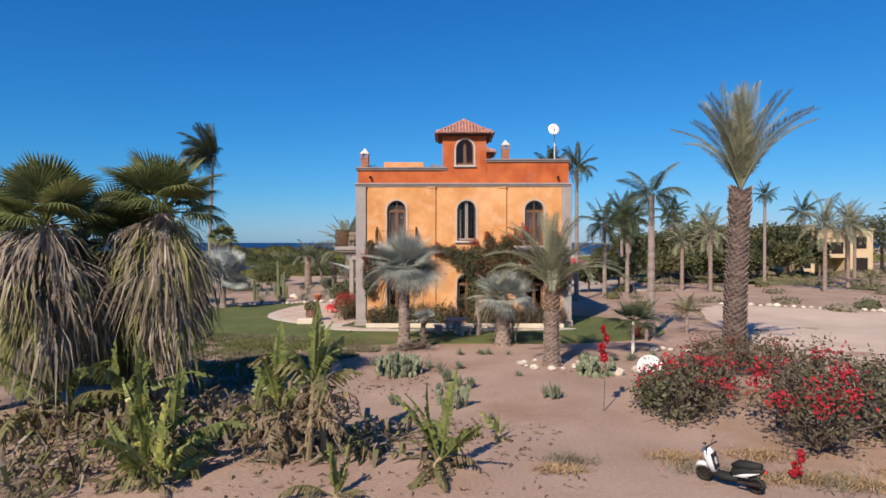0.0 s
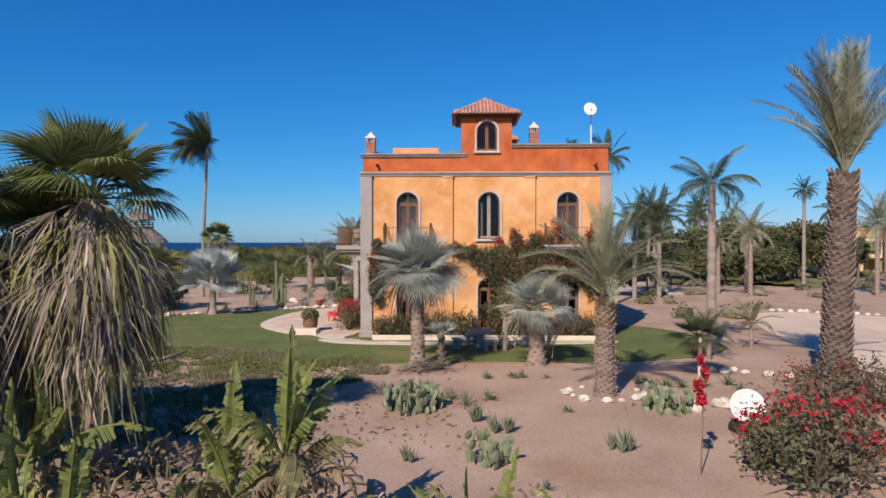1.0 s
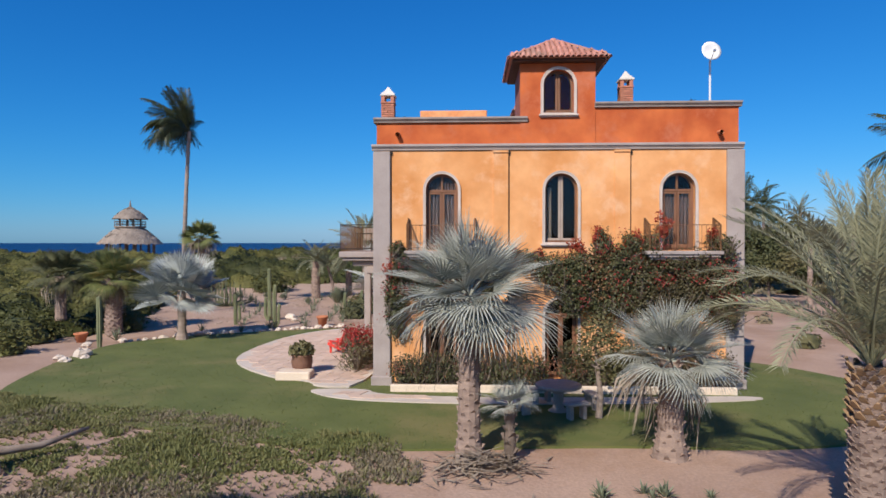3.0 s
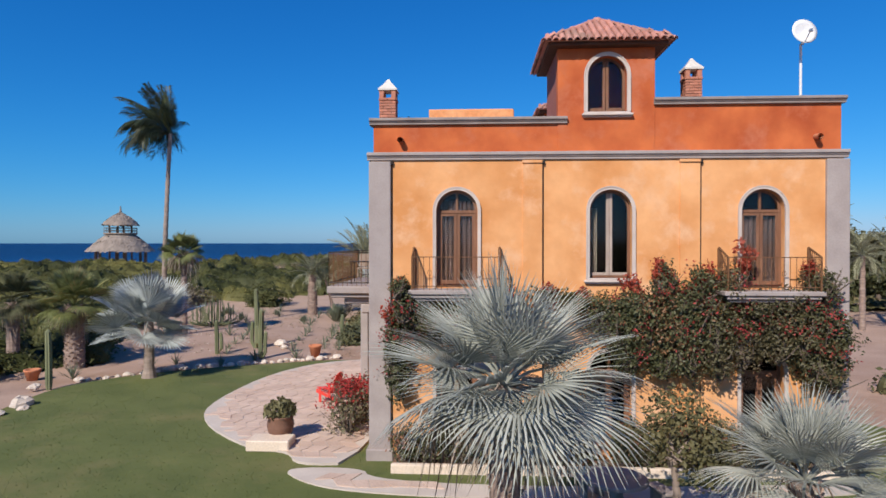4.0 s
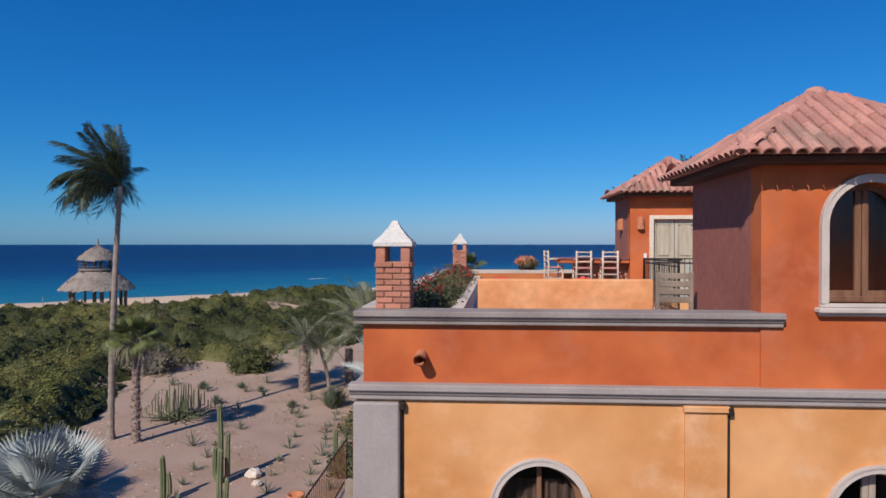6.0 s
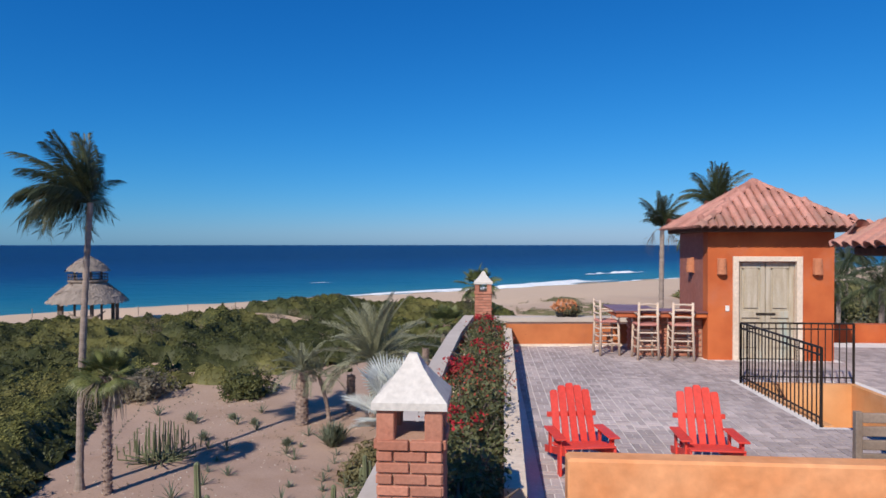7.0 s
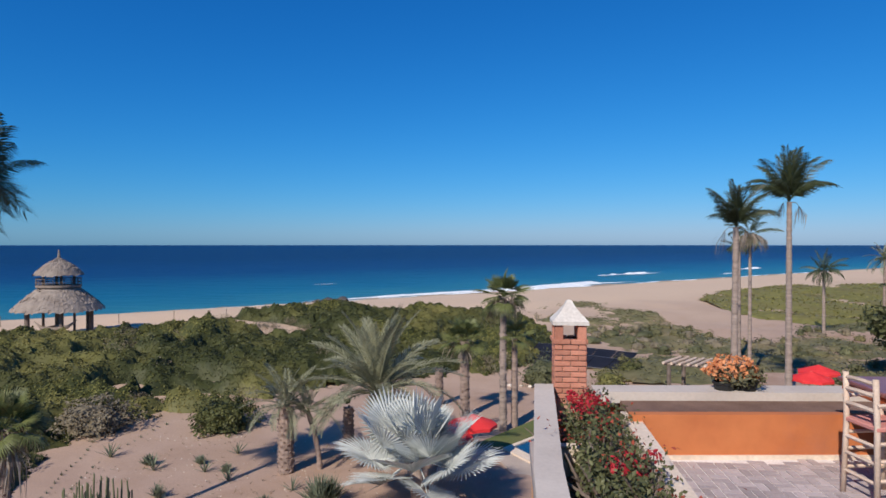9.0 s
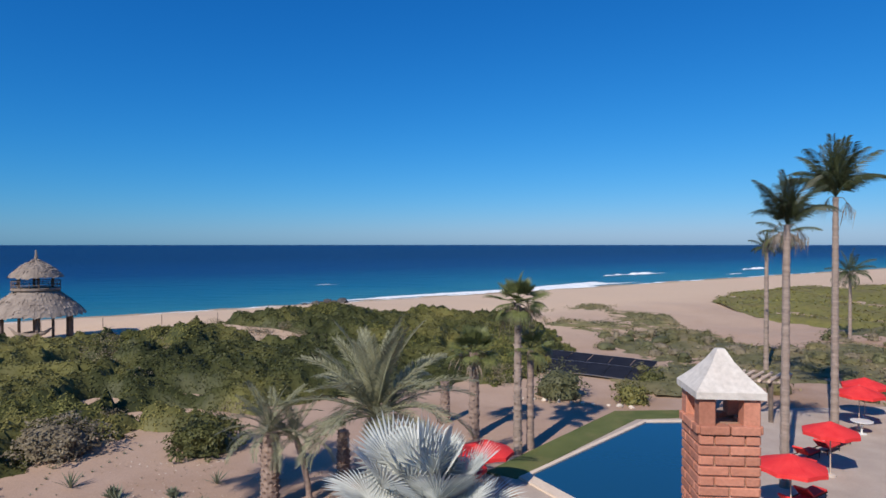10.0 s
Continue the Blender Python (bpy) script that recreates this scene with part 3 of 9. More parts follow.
LAWN = [(-19.2, 42.3), (-18.2, 36.5), (-16.5, 32.4), (-10.3, 30.4), (-6.0, 29.2), (-3.7, 29.0), (1.2, 29.6), (5.7, 29.4), (10.9, 31.2), (12.2, 35.5), (10.0, 40.0),
        (7.2, 41.0), (7.2, 36.0), (-5.0, 35.4), (-5.2, 49.6), (-9.2, 49.6), (-12.3, 48.3), (-15.8, 46.7), (-18.4, 44.4)]
g = Geo()
lawn_edge = smoothed(LAWN, 2)
g.prism(lawn_edge, -0.3, 0.035)
single("lawn", g, M_LAWN, "mown green lawn curving round the house", "lawn", kind="structure")

g = Geo()
rng = random.Random(5)
for _ in range(26000):
    x, y = rng.uniform(-19.5, 12.5), rng.uniform(28.8, 49.5)
    if not inside(x, y, lawn_edge):
        continue
    a, h = rng.uniform(0, 6.28), rng.uniform(0.012, 0.03)
    dx, dy = 0.02 * math.cos(a), 0.02 * math.sin(a)
    g.face([(x - dx, y - dy, 0.034), (x + dx, y + dy, 0.034), (x + rng.uniform(-0.03, 0.03), y + rng.uniform(-0.03, 0.03), 0.034 + h)])
single("lawn_grass", g, L_LAWNGRASS, "short grass blades standing out of the lawn", "grass", kind="stuff")

# curved flagstone patio on the house's west side, and the stepping path along its front
PATIO = [(-11.9, 41.0), (-11.2, 38.6), (-8.7, 36.1), (-7.5, 36.0), (-7.1, 35.0), (-5.3, 35.2), (-5.3, 49.4), (-9.0, 49.3), (-11.3, 46.2)]
PATH_FRONT = [(-7.4, 34.8), (-6.6, 33.9), (-5.4, 33.4), (-2.5, 33.15), (2.0, 33.3), (7.0, 33.9), (7.0, 34.5), (2.0, 34.0), (-2.5, 33.9), (-5.0, 34.2), (-5.3, 34.9)]


def paved(name, outline, top, cell, label, seed, category):
    rng = random.Random(seed)
    edge = smoothed(outline, 2)
    base = Geo().prism(edge, -0.2, top)
    slab = single(name, base, M_CONC, label, category, kind="structure")
    xs = [p[0] for p in edge]
    ys = [p[1] for p in edge]
    nx, ny = int((max(xs) - min(xs)) / cell) + 1, int((max(ys) - min(ys)) / cell) + 1
    jit = {}
    for i in range(nx + 1):
        for j in range(ny + 1):
            jit[i, j] = (min(xs) + (i + 0.5 * (j % 2)) * cell + rng.uniform(-0.13, 0.13) * cell, min(ys) + j * cell + rng.uniform(-0.13, 0.13) * cell)
    for i in range(nx):
        for j in range(ny):
            q = [jit[i, j], jit[i + 1, j], jit[i + 1, j + 1], jit[i, j + 1]]
            cx, cy = sum(p[0] for p in q) / 4, sum(p[1] for p in q) / 4
            q = [(cx + 0.93 * (x - cx), cy + 0.93 * (y - cy)) for x, y in q]
            if not all(inside(x, y, edge) for x, y in q):
                continue
            s = Geo().prism([(x - cx, y - cy) for x, y in q], -0.01, 0.018 + rng.uniform(0, 0.008))
            part("flagstone", s, M_FLAG, slab, at=Matrix.Translation((cx, cy, top)))
    return slab


# ---- the house ----
X0, X1, Y0, Y1 = -5.2, 6.93, 35.65, 48.6
FLOOR2, ROOF = 4.45, 8.45
house = thing("house", "two-storey ochre villa with terracotta parapet and tower", "house")


def arched_wall(g, x0, x1, z0, z1, y, t, columns, n=16):
    """A wall facing -y with arched openings. columns: (centre, width, [(sill, spring), ...]) from left to right."""
    at = x0

    def slab(a, b, lo, hi):
        for yy, flip in ((y, False), (y + t, True)):
            q = [(a, yy, lo), (b, yy, lo), (b, yy, hi), (a, yy, hi)]
            g.face(q[::-1] if flip else q)

    for cx, w, holes in columns:
        a, b = cx - w / 2, cx + w / 2
        slab(at, a, z0, z1)
        r = w / 2
        ts = [math.pi * (1 - i / n) for i in range(n + 1)]
        xs = [cx + r * math.cos(k) for k in ts]
        hs = [r * math.sin(k) for k in ts]
        for i in range(n):
            xa, xb = xs[i], xs[i + 1]
            lo_a = lo_b = z0
            for sill, spring in holes:
                for yy, flip in ((y, False), (y + t, True)):
                    q = [(xa, yy, lo_a), (xb, yy, lo_b), (xb, yy, sill), (xa, yy, sill)]
                    g.face(q[::-1] if flip else q)
                g.face([(xa, y, sill), (xb, y, sill), (xb, y + t, sill), (xa, y + t, sill)])
                za, zb = spring + hs[i], spring + hs[i + 1]
                g.face([(xa, y, za), (xa, y + t, za), (xb, y + t, zb), (xb, y, zb)])
                lo_a, lo_b = za, zb
            for yy, flip in ((y, False), (y + t, True)):
                q = [(xa, yy, lo_a), (xb, yy, lo_b), (xb, yy, z1), (xa, yy, z1)]
                g.face(q[::-1] if flip else q)
        for sill, spring in holes:
            g.face([(a, y, sill), (a, y + t, sill), (a, y + t, spring), (a, y, spring)])
            g.face([(b, y, sill), (b, y, spring), (b, y + t, spring), (b, y + t, sill)])
        at = b
    slab(at, x1, z0, z1)
    for xx, flip in ((x0, True), (x1, False)):
        q = [(xx, y, z0), (xx, y + t, z0), (xx, y + t, z1), (xx, y, z1)]
        g.face(q[::-1] if flip else q)
    g.face([(x0, y, z1), (x1, y, z1), (x1, y + t, z1), (x0, y + t, z1)])
    g.face([(x0, y, z0), (x0, y + t, z0), (x1, y + t, z0), (x1, y, z0)])


OPEN_X = [-2.93, 1.07, 4.93]
W_OPEN = 1.08
UPPER_TOP, LOWER_TOP = 7.16, 2.97
columns = [(cx, W_OPEN, [(0.30 if i != 1 else 0.30, LOWER_TOP - W_OPEN / 2), (4.60 if i != 1 else 4.86, UPPER_TOP - W_OPEN / 2)]) for i, cx in enumerate(OPEN_X)]
g = Geo()
arched_wall(g, X0 + 0.3, X1 - 0.3, 0, 7.95, Y0, 0.34, columns)
part("front_wall", g, M_WALL, house, "mottled ochre-orange rendered wall")
g = Geo().prism([(X0, Y0 + 0.02), (X0 + 0.3, Y0 + 0.02), (-4.62, Y1), (-4.92, Y1)], 0, 7.95).box((X1 - 0.3, Y0 + 0.02, 0), (X1, Y1, 7.95)).box((X0 + 0.3, Y1 - 0.3, 0), (X1 - 0.3, Y1, 7.95))
part("side_wall", g, M_WALL, house, "mottled ochre-orange rendered wall")
# floors and partition walls, the rooms' darkness given by their colour
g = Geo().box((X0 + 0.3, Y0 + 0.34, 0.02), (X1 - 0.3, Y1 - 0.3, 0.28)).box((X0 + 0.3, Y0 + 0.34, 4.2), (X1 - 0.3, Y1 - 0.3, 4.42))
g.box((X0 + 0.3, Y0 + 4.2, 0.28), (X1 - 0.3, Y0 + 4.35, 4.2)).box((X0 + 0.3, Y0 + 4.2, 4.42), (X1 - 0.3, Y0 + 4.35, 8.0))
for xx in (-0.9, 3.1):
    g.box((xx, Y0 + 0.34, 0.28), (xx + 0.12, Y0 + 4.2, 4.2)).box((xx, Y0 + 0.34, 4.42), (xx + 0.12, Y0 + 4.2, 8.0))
part("inner_floor", g, M_DARK, house, "floors and partitions behind the windows, near-black in place of room shade")
g = Geo().box((X0 + 0.3, Y0 + 0.34, 8.0), (0.3, Y1 - 0.3, ROOF - 0.02)).box((0.3, Y0 + 0.34, 8.0), (2.2, 40.6, ROOF - 0.02)).box((2.2, Y0 + 0.34, 8.0), (X1 - 0.3, Y1 - 0.3, ROOF - 0.02)).box((0.3, 43.3, 8.0), (2.2, Y1 - 0.3, ROOF - 0.02))
part("roof_slab", g, M_JOINT, house)
# parapet
PT = 0.28
for piece in (Geo().box((X0 + 0.06, Y0 + 0.03, 8.15), (-0.3, Y0 + PT, 8.93)), Geo().box((2.19, Y0 + 0.03, 8.15), (X1 - 0.05, Y0 + PT, 9.37)),
              Geo().prism([(X0 + 0.06, Y0 + PT), (X0 + 0.26, Y0 + PT), (-4.90, 42.0), (-4.84, 45.0), (-4.60, Y1 - 0.2), (-4.82, Y1 - 0.2), (-5.03, 45.0), (-5.11, 42.0)], 7.95, 8.93), Geo().box((X1 - 0.05 - PT, Y0 + PT, 7.95), (X1 - 0.05, Y1, 9.3)),
              Geo().box((X0 + 0.06 + PT, Y1 - PT, 7.95), (X1 - 0.05 - PT, Y1, 8.90))):
    part("parapet", piece, M_RED, house, "terracotta-red rendered parapet")


def moulding(g, x0, x1, y, z0, z1, out, back=0.05):
    """A horizontal moulded band on a wall facing -y: one stepped profile run along x."""
    h = z1 - z0
    prof = [(back, z0), (-out * 0.40, z0), (-out * 0.45, z0 + h * 0.06), (-out * 0.45, z0 + h * 0.28), (-out * 0.62, z0 + h * 0.34), (-out * 0.75, z0 + h * 0.50), (-out * 0.75, z0 + h * 0.56), (-out * 0.94, z0 + h * 0.58), (-out, z0 + h * 0.64), (-out, z0 + h * 0.94), (-out * 0.95, z1), (back, z1)]
    n, k = len(prof), len(g.v)
    for x in (x0, x1):
        g.v.extend((x, y + p, q) for p, q in prof)
    for i in range(n):
        g.f.append((k + i, k + (i + 1) % n, k + n + (i + 1) % n, k + n + i))
        g.m.append(0)
    g.f.append(tuple(range(k + n - 1, k - 1, -1)))
    g.f.append(tuple(range(k + n, k + 2 * n)))
    g.m.extend([0, 0])


g = Geo()
moulding(g, X0 - 0.1, X1 + 0.1, Y0, 7.955, 8.155, 0.13)
part("cornice_band", g, M_STONE, house, "grey stone cornice")
part("side_cornice", Geo().prism([(X0 - 0.05, Y0 + 0.05), (X0 + 0.1, Y0 + 0.05), (-4.8, Y1), (-4.95, Y1)], 7.955, 8.155), M_STONE, house)
part("side_cornice", Geo().box((X1 - 0.05, Y0 + 0.05, 7.955), (X1 + 0.1, Y1, 8.155), 0.02), M_STONE, house)
for x0, x1, z in ((X0 - 0.04, -0.06, 9.06), (2.16, X1 + 0.03, 9.52)):
    g = Geo()
    moulding(g, x0, x1, Y0, z - 0.17, z, 0.12, 0.30)
    part("coping", g, M_COPING, house, "weathered grey stone coping")
g = Geo().prism([(X0 - 0.05, Y0 + 0.5), (X0 + 0.24, Y0 + 0.5), (-4.92, 42.0), (-4.85, 45.0), (-4.64, 48.3), (-4.90, 48.3), (-5.11, 45.0), (-5.19, 42.0)], 8.93, 9.055)
part("coping", g, M_CONC, house, "pale grey coping along the flank")
g = Geo().prism([(-4.12, Y1 - 0.70), (0.3, Y1 - 0.42), (0.3, Y1 + 0.02), (-4.12, Y1 - 0.30)], 8.9, 9.05)
part("coping", g, M_CONC, house, "pale grey coping of the seaward parapet")
g = Geo().box((X1 - 0.36, Y0 + 0.5, 9.3), (X1 + 0.03, Y1 - 0.1, 9.42), 0.015)
part("coping", g, M_CONC, house)
# corner columns, pilasters, downpipe grooves
for x0, x1 in ((X0 - 0.05, X0 + 0.53), (X1 - 0.45, X1 + 0.12)):
    g = Geo().box((x0, Y0 - 0.1, 0.32), (x1, Y0 + 0.42, 7.92), 0.02).box((x0 - 0.07, Y0 - 0.17, 0), (x1 + 0.07, Y0 + 0.45, 0.34), 0.03)
    part("corner_column", g, M_STONE, house, "grey stone corner column")
for x0, x1 in ((-1.2, -0.7), (2.83, 3.34)):
    g = Geo().box((x0, Y0 - 0.045, 0.02), (x1, Y0 + 0.05, 7.93), 0.008).box((x0 - 0.02, Y0 - 0.085, 7.86), (x1 + 0.02, Y0 + 0.02, 7.935), 0.008)
    part("pilaster", g, M_WALL, house)
for x in (X0 + 0.56, -0.675, 3.36):
    g = Geo().tube([(x, Y0 - 0.012, 0.3), (x, Y0 - 0.012, 7.86)], 0.014, 6).box((x - 0.035, Y0 - 0.09, 7.83), (x + 0.035, Y0 - 0.005, 7.93), 0.01)
    part("downpipe", g, M_IRON, house, "thin dark downpipe")
for x in (-4.41, 6.25):
    pipe = [(x, Y0 + 0.05, 8.50), (x, Y0 - 0.20, 8.47)]
    g = Geo().tube(pipe, 0.075, 12, False).tube([pipe[1], pipe[0]], 0.058, 12, False)
    part("water_spout", g, M_TERRA, house, "clay waterspout")


def arch_sweep(g, cx, zb, zs, r, y0, y1, w, n=18, sill=True):
    """A flat band that follows an arched opening: inner radius r, width w, from y0 to y1."""
    inner = [(cx - r, zb)] + arc(cx, zs, r, n) + [(cx + r, zb)]
    outer = [(cx - r - w, zb)] + arc(cx, zs, r + w, n) + [(cx + r + w, zb)]
    for i in range(len(inner) - 1):
        (a, b), (c, d) = inner[i], inner[i + 1]
        (e, f), (p, q) = outer[i], outer[i + 1]
        g.face([(e, y0, f), (a, y0, b), (c, y0, d), (p, y0, q)])
        g.face([(a, y0, b), (a, y1, b), (c, y1, d), (c, y0, d)])
        g.face([(e, y0, f), (p, y0, q), (p, y1, q), (e, y1, f)])
        g.face([(e, y1, f), (p, y1, q), (c, y1, d), (a, y1, b)])


def arch_pane(g, x0, x1, zb, cx, zs, r, y, n=8):
    """A flat pane under an arch between x0 and x1."""
    pts = [(x0, y, zb), (x1, y, zb)]
    for i in range(n + 1):
        x = x1 + (x0 - x1) * i / n
        k = max(0.0, r * r - (x - cx) ** 2)
        pts.append((x, y, zs + math.sqrt(k)))
    g.face(pts)


def arched_window(cx, w, zb, top, y, style, label, trim=0.085, parent=house, curtain=None, wood=None):
    """Window or glazed double door in an arched opening: stone surround, wooden frame, leaves and glass."""
    r = w / 2
    zs = top - r
    g = Geo()
    arch_sweep(g, cx, zb, zs, r + 0.004, y - 0.05, y + 0.02, trim)
    arch_sweep(g, cx, zb, zs, r + trim * 0.8, y - 0.065, y, trim * 0.3)
    win = part("window" if style == "window" else "glazed_door", g, M_TRIM, parent, label)
    yf = y + 0.17
    g = Geo()
    arch_sweep(g, cx, zb, zs, r - 0.07, yf, yf + 0.08, 0.072)
    g.box((cx - r, yf, zb), (cx + r, yf + 0.08, zb + (0.07 if style == "window" else 0.04)), 0.005)
    if style != "window":
        g.box((cx - r + 0.06, yf - 0.005, zs - 0.06), (cx + r - 0.06, yf + 0.085, zs + 0.02), 0.008)
        g.box((cx - 0.03, yf + 0.002, zs), (cx + 0.03, yf + 0.078, top - 0.06), 0.005)
    part("frame", g, M_WOOD, win, "brown wooden frame")
    ztop = zs - 0.06 if style != "window" else None
    for s in (-1, 1):
        g = Geo()
        a, b = (cx - r + 0.065, cx - 0.006) if s < 0 else (cx + 0.006, cx + r - 0.065)
        st = 0.075
        lo = zb + 0.05
        kick = 0.30 if style != "window" else 0.09
        if style != "window":
            for p, q in (((a, lo), (a + st, ztop)), ((b - st, lo), (b, ztop)), ((a + st, lo), (b - st, lo + 0.14)), ((a + st, ztop - st), (b - st, ztop))):
                g.box((p[0], yf + 0.012, p[1]), (q[0], yf + 0.062, q[1]), 0.006)
            leaf = part("door_leaf", g, M_WOOD, win)
            pane = Geo().box((a + st - 0.01, yf + 0.03, lo + 0.13), (b - st + 0.01, yf + 0.038, ztop - st + 0.01))
        else:
            inner_x = (b - st, b) if s < 0 else (a, a + st)
            hz_ = zs + math.sqrt(max(0, (r - 0.08) ** 2 - (inner_x[0] + st / 2 - cx) ** 2))
            g.box((inner_x[0], yf + 0.012, lo), (inner_x[1], yf + 0.066, hz_), 0.006)
            g.box((a, yf + 0.016, lo + 0.003), (b, yf + 0.058, lo + kick), 0.006)
            leaf = part("casement", g, wood or M_WOOD, win)
            pane = Geo()
            arch_pane(pane, a, b, lo + kick - 0.01, cx, zs, r - 0.06, yf + 0.035)
        part("pane", pane, M_GLASS, win).visible_shadow = False
    if style != "window":
        pane = Geo()
        arch_pane(pane, cx - r + 0.05, cx + r - 0.05, zs, cx, zs, r - 0.05, yf + 0.035, 14)
        part("pane", pane, M_GLASS, win).visible_shadow = False
    if curtain:
        g = Geo()
        a, b, hi, mat = curtain
        n = 26
        for i in range(n):
            xa, xb = a + (b - a) * i / n, a + (b - a) * (i + 1) / n
            ya, yb = y + 0.30 + 0.03 * math.sin(i * 1.9), y + 0.30 + 0.03 * math.sin((i + 1) * 1.9)
            g.face([(xa, ya, zb + 0.05), (xb, yb, zb + 0.05), (xb, yb, hi), (xa, ya, hi)])
        part("curtain", g, mat, win, smooth=True)
    if style == "window":
        g = Geo().box((cx - r - 0.15, y - 0.13, zb - 0.11), (cx + r + 0.15, y + 0.12, zb - 0.05), 0.012).box((cx - r - 0.12, y - 0.08, zb - 0.15), (cx + r + 0.12, y + 0.02, zb - 0.11), 0.012)
        g.box((cx - r - 0.1, y - 0.05, zb - 0.05), (cx + r + 0.1, y + 0.17, zb), 0.008)
        part("sill", g, M_TRIM, win, "pale stone sill")
    return win


arched_window(OPEN_X[0], W_OPEN, 4.60, UPPER_TOP, Y0, "door", "arched brown double door with a curtain drawn behind", curtain=(-3.42, -2.44, 6.9, M_CURTAIN))
arched_window(OPEN_X[1], W_OPEN, 4.86, UPPER_TOP, Y0, "window", "tall arched two-leaf window with a pale surround", curtain=(0.62, 0.76, 6.7, M_PALECURT), wood=M_PALEWOOD)
arched_window(OPEN_X[2], W_OPEN, 4.60, UPPER_TOP, Y0, "door", "arched brown double door with a curtain drawn behind", curtain=(4.44, 5.42, 6.6, M_CURTAIN))
for cx in OPEN_X:
    arched_window(cx, W_OPEN, 0.30, LOWER_TOP, Y0, "door", "arched ground-floor glazed door with a pale surround")


def balcony(cx):
    """A shallow stone balcony with a wrought-iron rail whose sides rake down to the front."""
    y1 = Y0 - 0.72
    g = Geo().box((cx - 1.22, y1, 4.46), (cx + 1.22, Y0 + 0.02, 4.58), 0.02).box((cx - 1.14, y1 + 0.06, 4.37), (cx + 1.14, Y0 + 0.02, 4.46), 0.03).box((cx - 1.05, y1 + 0.14, 4.29), (cx + 1.05, Y0 + 0.02, 4.37), 0.03)
    b = part("balcony", g, M_STONE, house, "grey moulded stone balcony slab")
    zt_w, zt_f = 5.66, 5.42
    yf = y1 + 0.07
    for s in (-1, 1):
        x = cx + s * 1.12
        part("rail_post", Geo().box((x - 0.035, Y0 - 0.09, 4.58), (x + 0.035, Y0 - 0.03, zt_w), 0.006), M_RUSTIRON, b)
        part("rail_post", Geo().box((x - 0.02, y1 + 0.05, 4.58), (x + 0.02, y1 + 0.09, zt_f), 0.004), M_RUSTIRON, b)
        part("side_rail", Geo().tube([(x, Y0 - 0.06, zt_w), (x, yf, zt_f)], 0.024, 6), M_RUSTIRON, b, "brown iron side rail")
        part("lower_rail", Geo().tube([(x, Y0 - 0.06, 4.68), (x, yf, 4.68)], 0.014, 6), M_RUSTIRON, b)
        for i in range(1, 7):
            yy = Y0 - 0.06 + (yf - Y0 + 0.06) * i / 7
            part("baluster", Geo().tube([(x, yy, 4.58), (x, yy, zt_w + (zt_f - zt_w) * i / 7)], 0.010, 5), M_RUSTIRON, b)
    part("front_rail", Geo().tube([(cx - 1.12, yf, zt_f), (cx + 1.12, yf, zt_f)], 0.014, 6), M_RUSTIRON, b, "thin wrought-iron front rail")
    part("lower_rail", Geo().tube([(cx - 1.12, yf, 4.68), (cx + 1.12, yf, 4.68)], 0.012, 6), M_RUSTIRON, b)
    for i in range(1, 15):
        xx = cx - 1.12 + 2.24 * i / 15
        part("baluster", Geo().tube([(xx, yf, 4.58), (xx, yf, zt_f)], 0.008, 5), M_RUSTIRON, b)
        if i % 3 == 0:
            part("ring", Geo().tube([(xx + 0.05 * math.cos(k * math.pi / 5), yf, 5.02 + 0.07 * math.sin(k * math.pi / 5)) for k in range(11)], 0.007, 4, False), M_RUSTIRON, b)


balcony(OPEN_X[0])
balcony(OPEN_X[2])

# balcony on the west flank, with its columns and rail
g = Geo().box((-6.75, 37.1, 4.30), (X0 + 0.01, 41.8, 4.52), 0.03).box((-6.65, 37.2, 4.18), (X0 + 0.01, 41.7, 4.30), 0.03)
side = part("side_balcony", g, M_STONE, house, "grey stone side balcony on posts")
part("post", Geo().box((-6.55, 41.36, 0.1), (-6.27, 41.64, 4.19), 0.03), M_STONE, side)
for yy in (37.5, 39.4, 41.3):
    part("bracket", Geo().box((-6.3, yy - 0.1, 3.98), (X0 + 0.05, yy + 0.1, 4.18), 0.03).box((-5.8, yy - 0.1, 3.7), (X0 + 0.05, yy + 0.1, 3.98), 0.04), M_STONE, side)
for p, q in (((-6.7, 37.16), (X0, 37.16)), ((-6.7, 37.16), (-6.7, 41.74)), ((-6.7, 41.74), (X0, 41.74))):
    for z in (4.62, 5.5):
        part("side_rail", Geo().tube([(*p, z), (*q, z)], 0.018, 6), M_IRON, side, "black iron rail")
    k = int(math.dist(p, q) / 0.13)
    for i in range(k + 1):
        xx, yy = p[0] + (q[0] - p[0]) * i / k, p[1] + (q[1] - p[1]) * i / k
        part("baluster", Geo().tube([(xx, yy, 4.52), (xx, yy, 5.5)], 0.009, 5), M_RUSTIRON, side)



tb = thing("balcony_table", "small dark metal table on the side balcony", "table")
part("tabletop", Geo().box((-6.3, 38.2, 5.18), (-5.7, 38.8, 5.21), 0.008), M_IRON, tb)
for dx in (-6.26, -5.74):
    for dy in (38.24, 38.76):
        part("leg", Geo().tube([(dx, dy, 4.52), (dx, dy, 5.19)], 0.014, 6), M_IRON, tb)
ch = thing("balcony_chair", "dark wooden chair on the side balcony", "chair")
part("seat", Geo().box((-6.25, 39.1, 4.94), (-5.8, 39.55, 4.98), 0.01), M_GREYWOOD, ch)
part("backrest", Geo().box((-6.25, 39.53, 5.0), (-5.8, 39.57, 5.42), 0.01), M_GREYWOOD, ch)
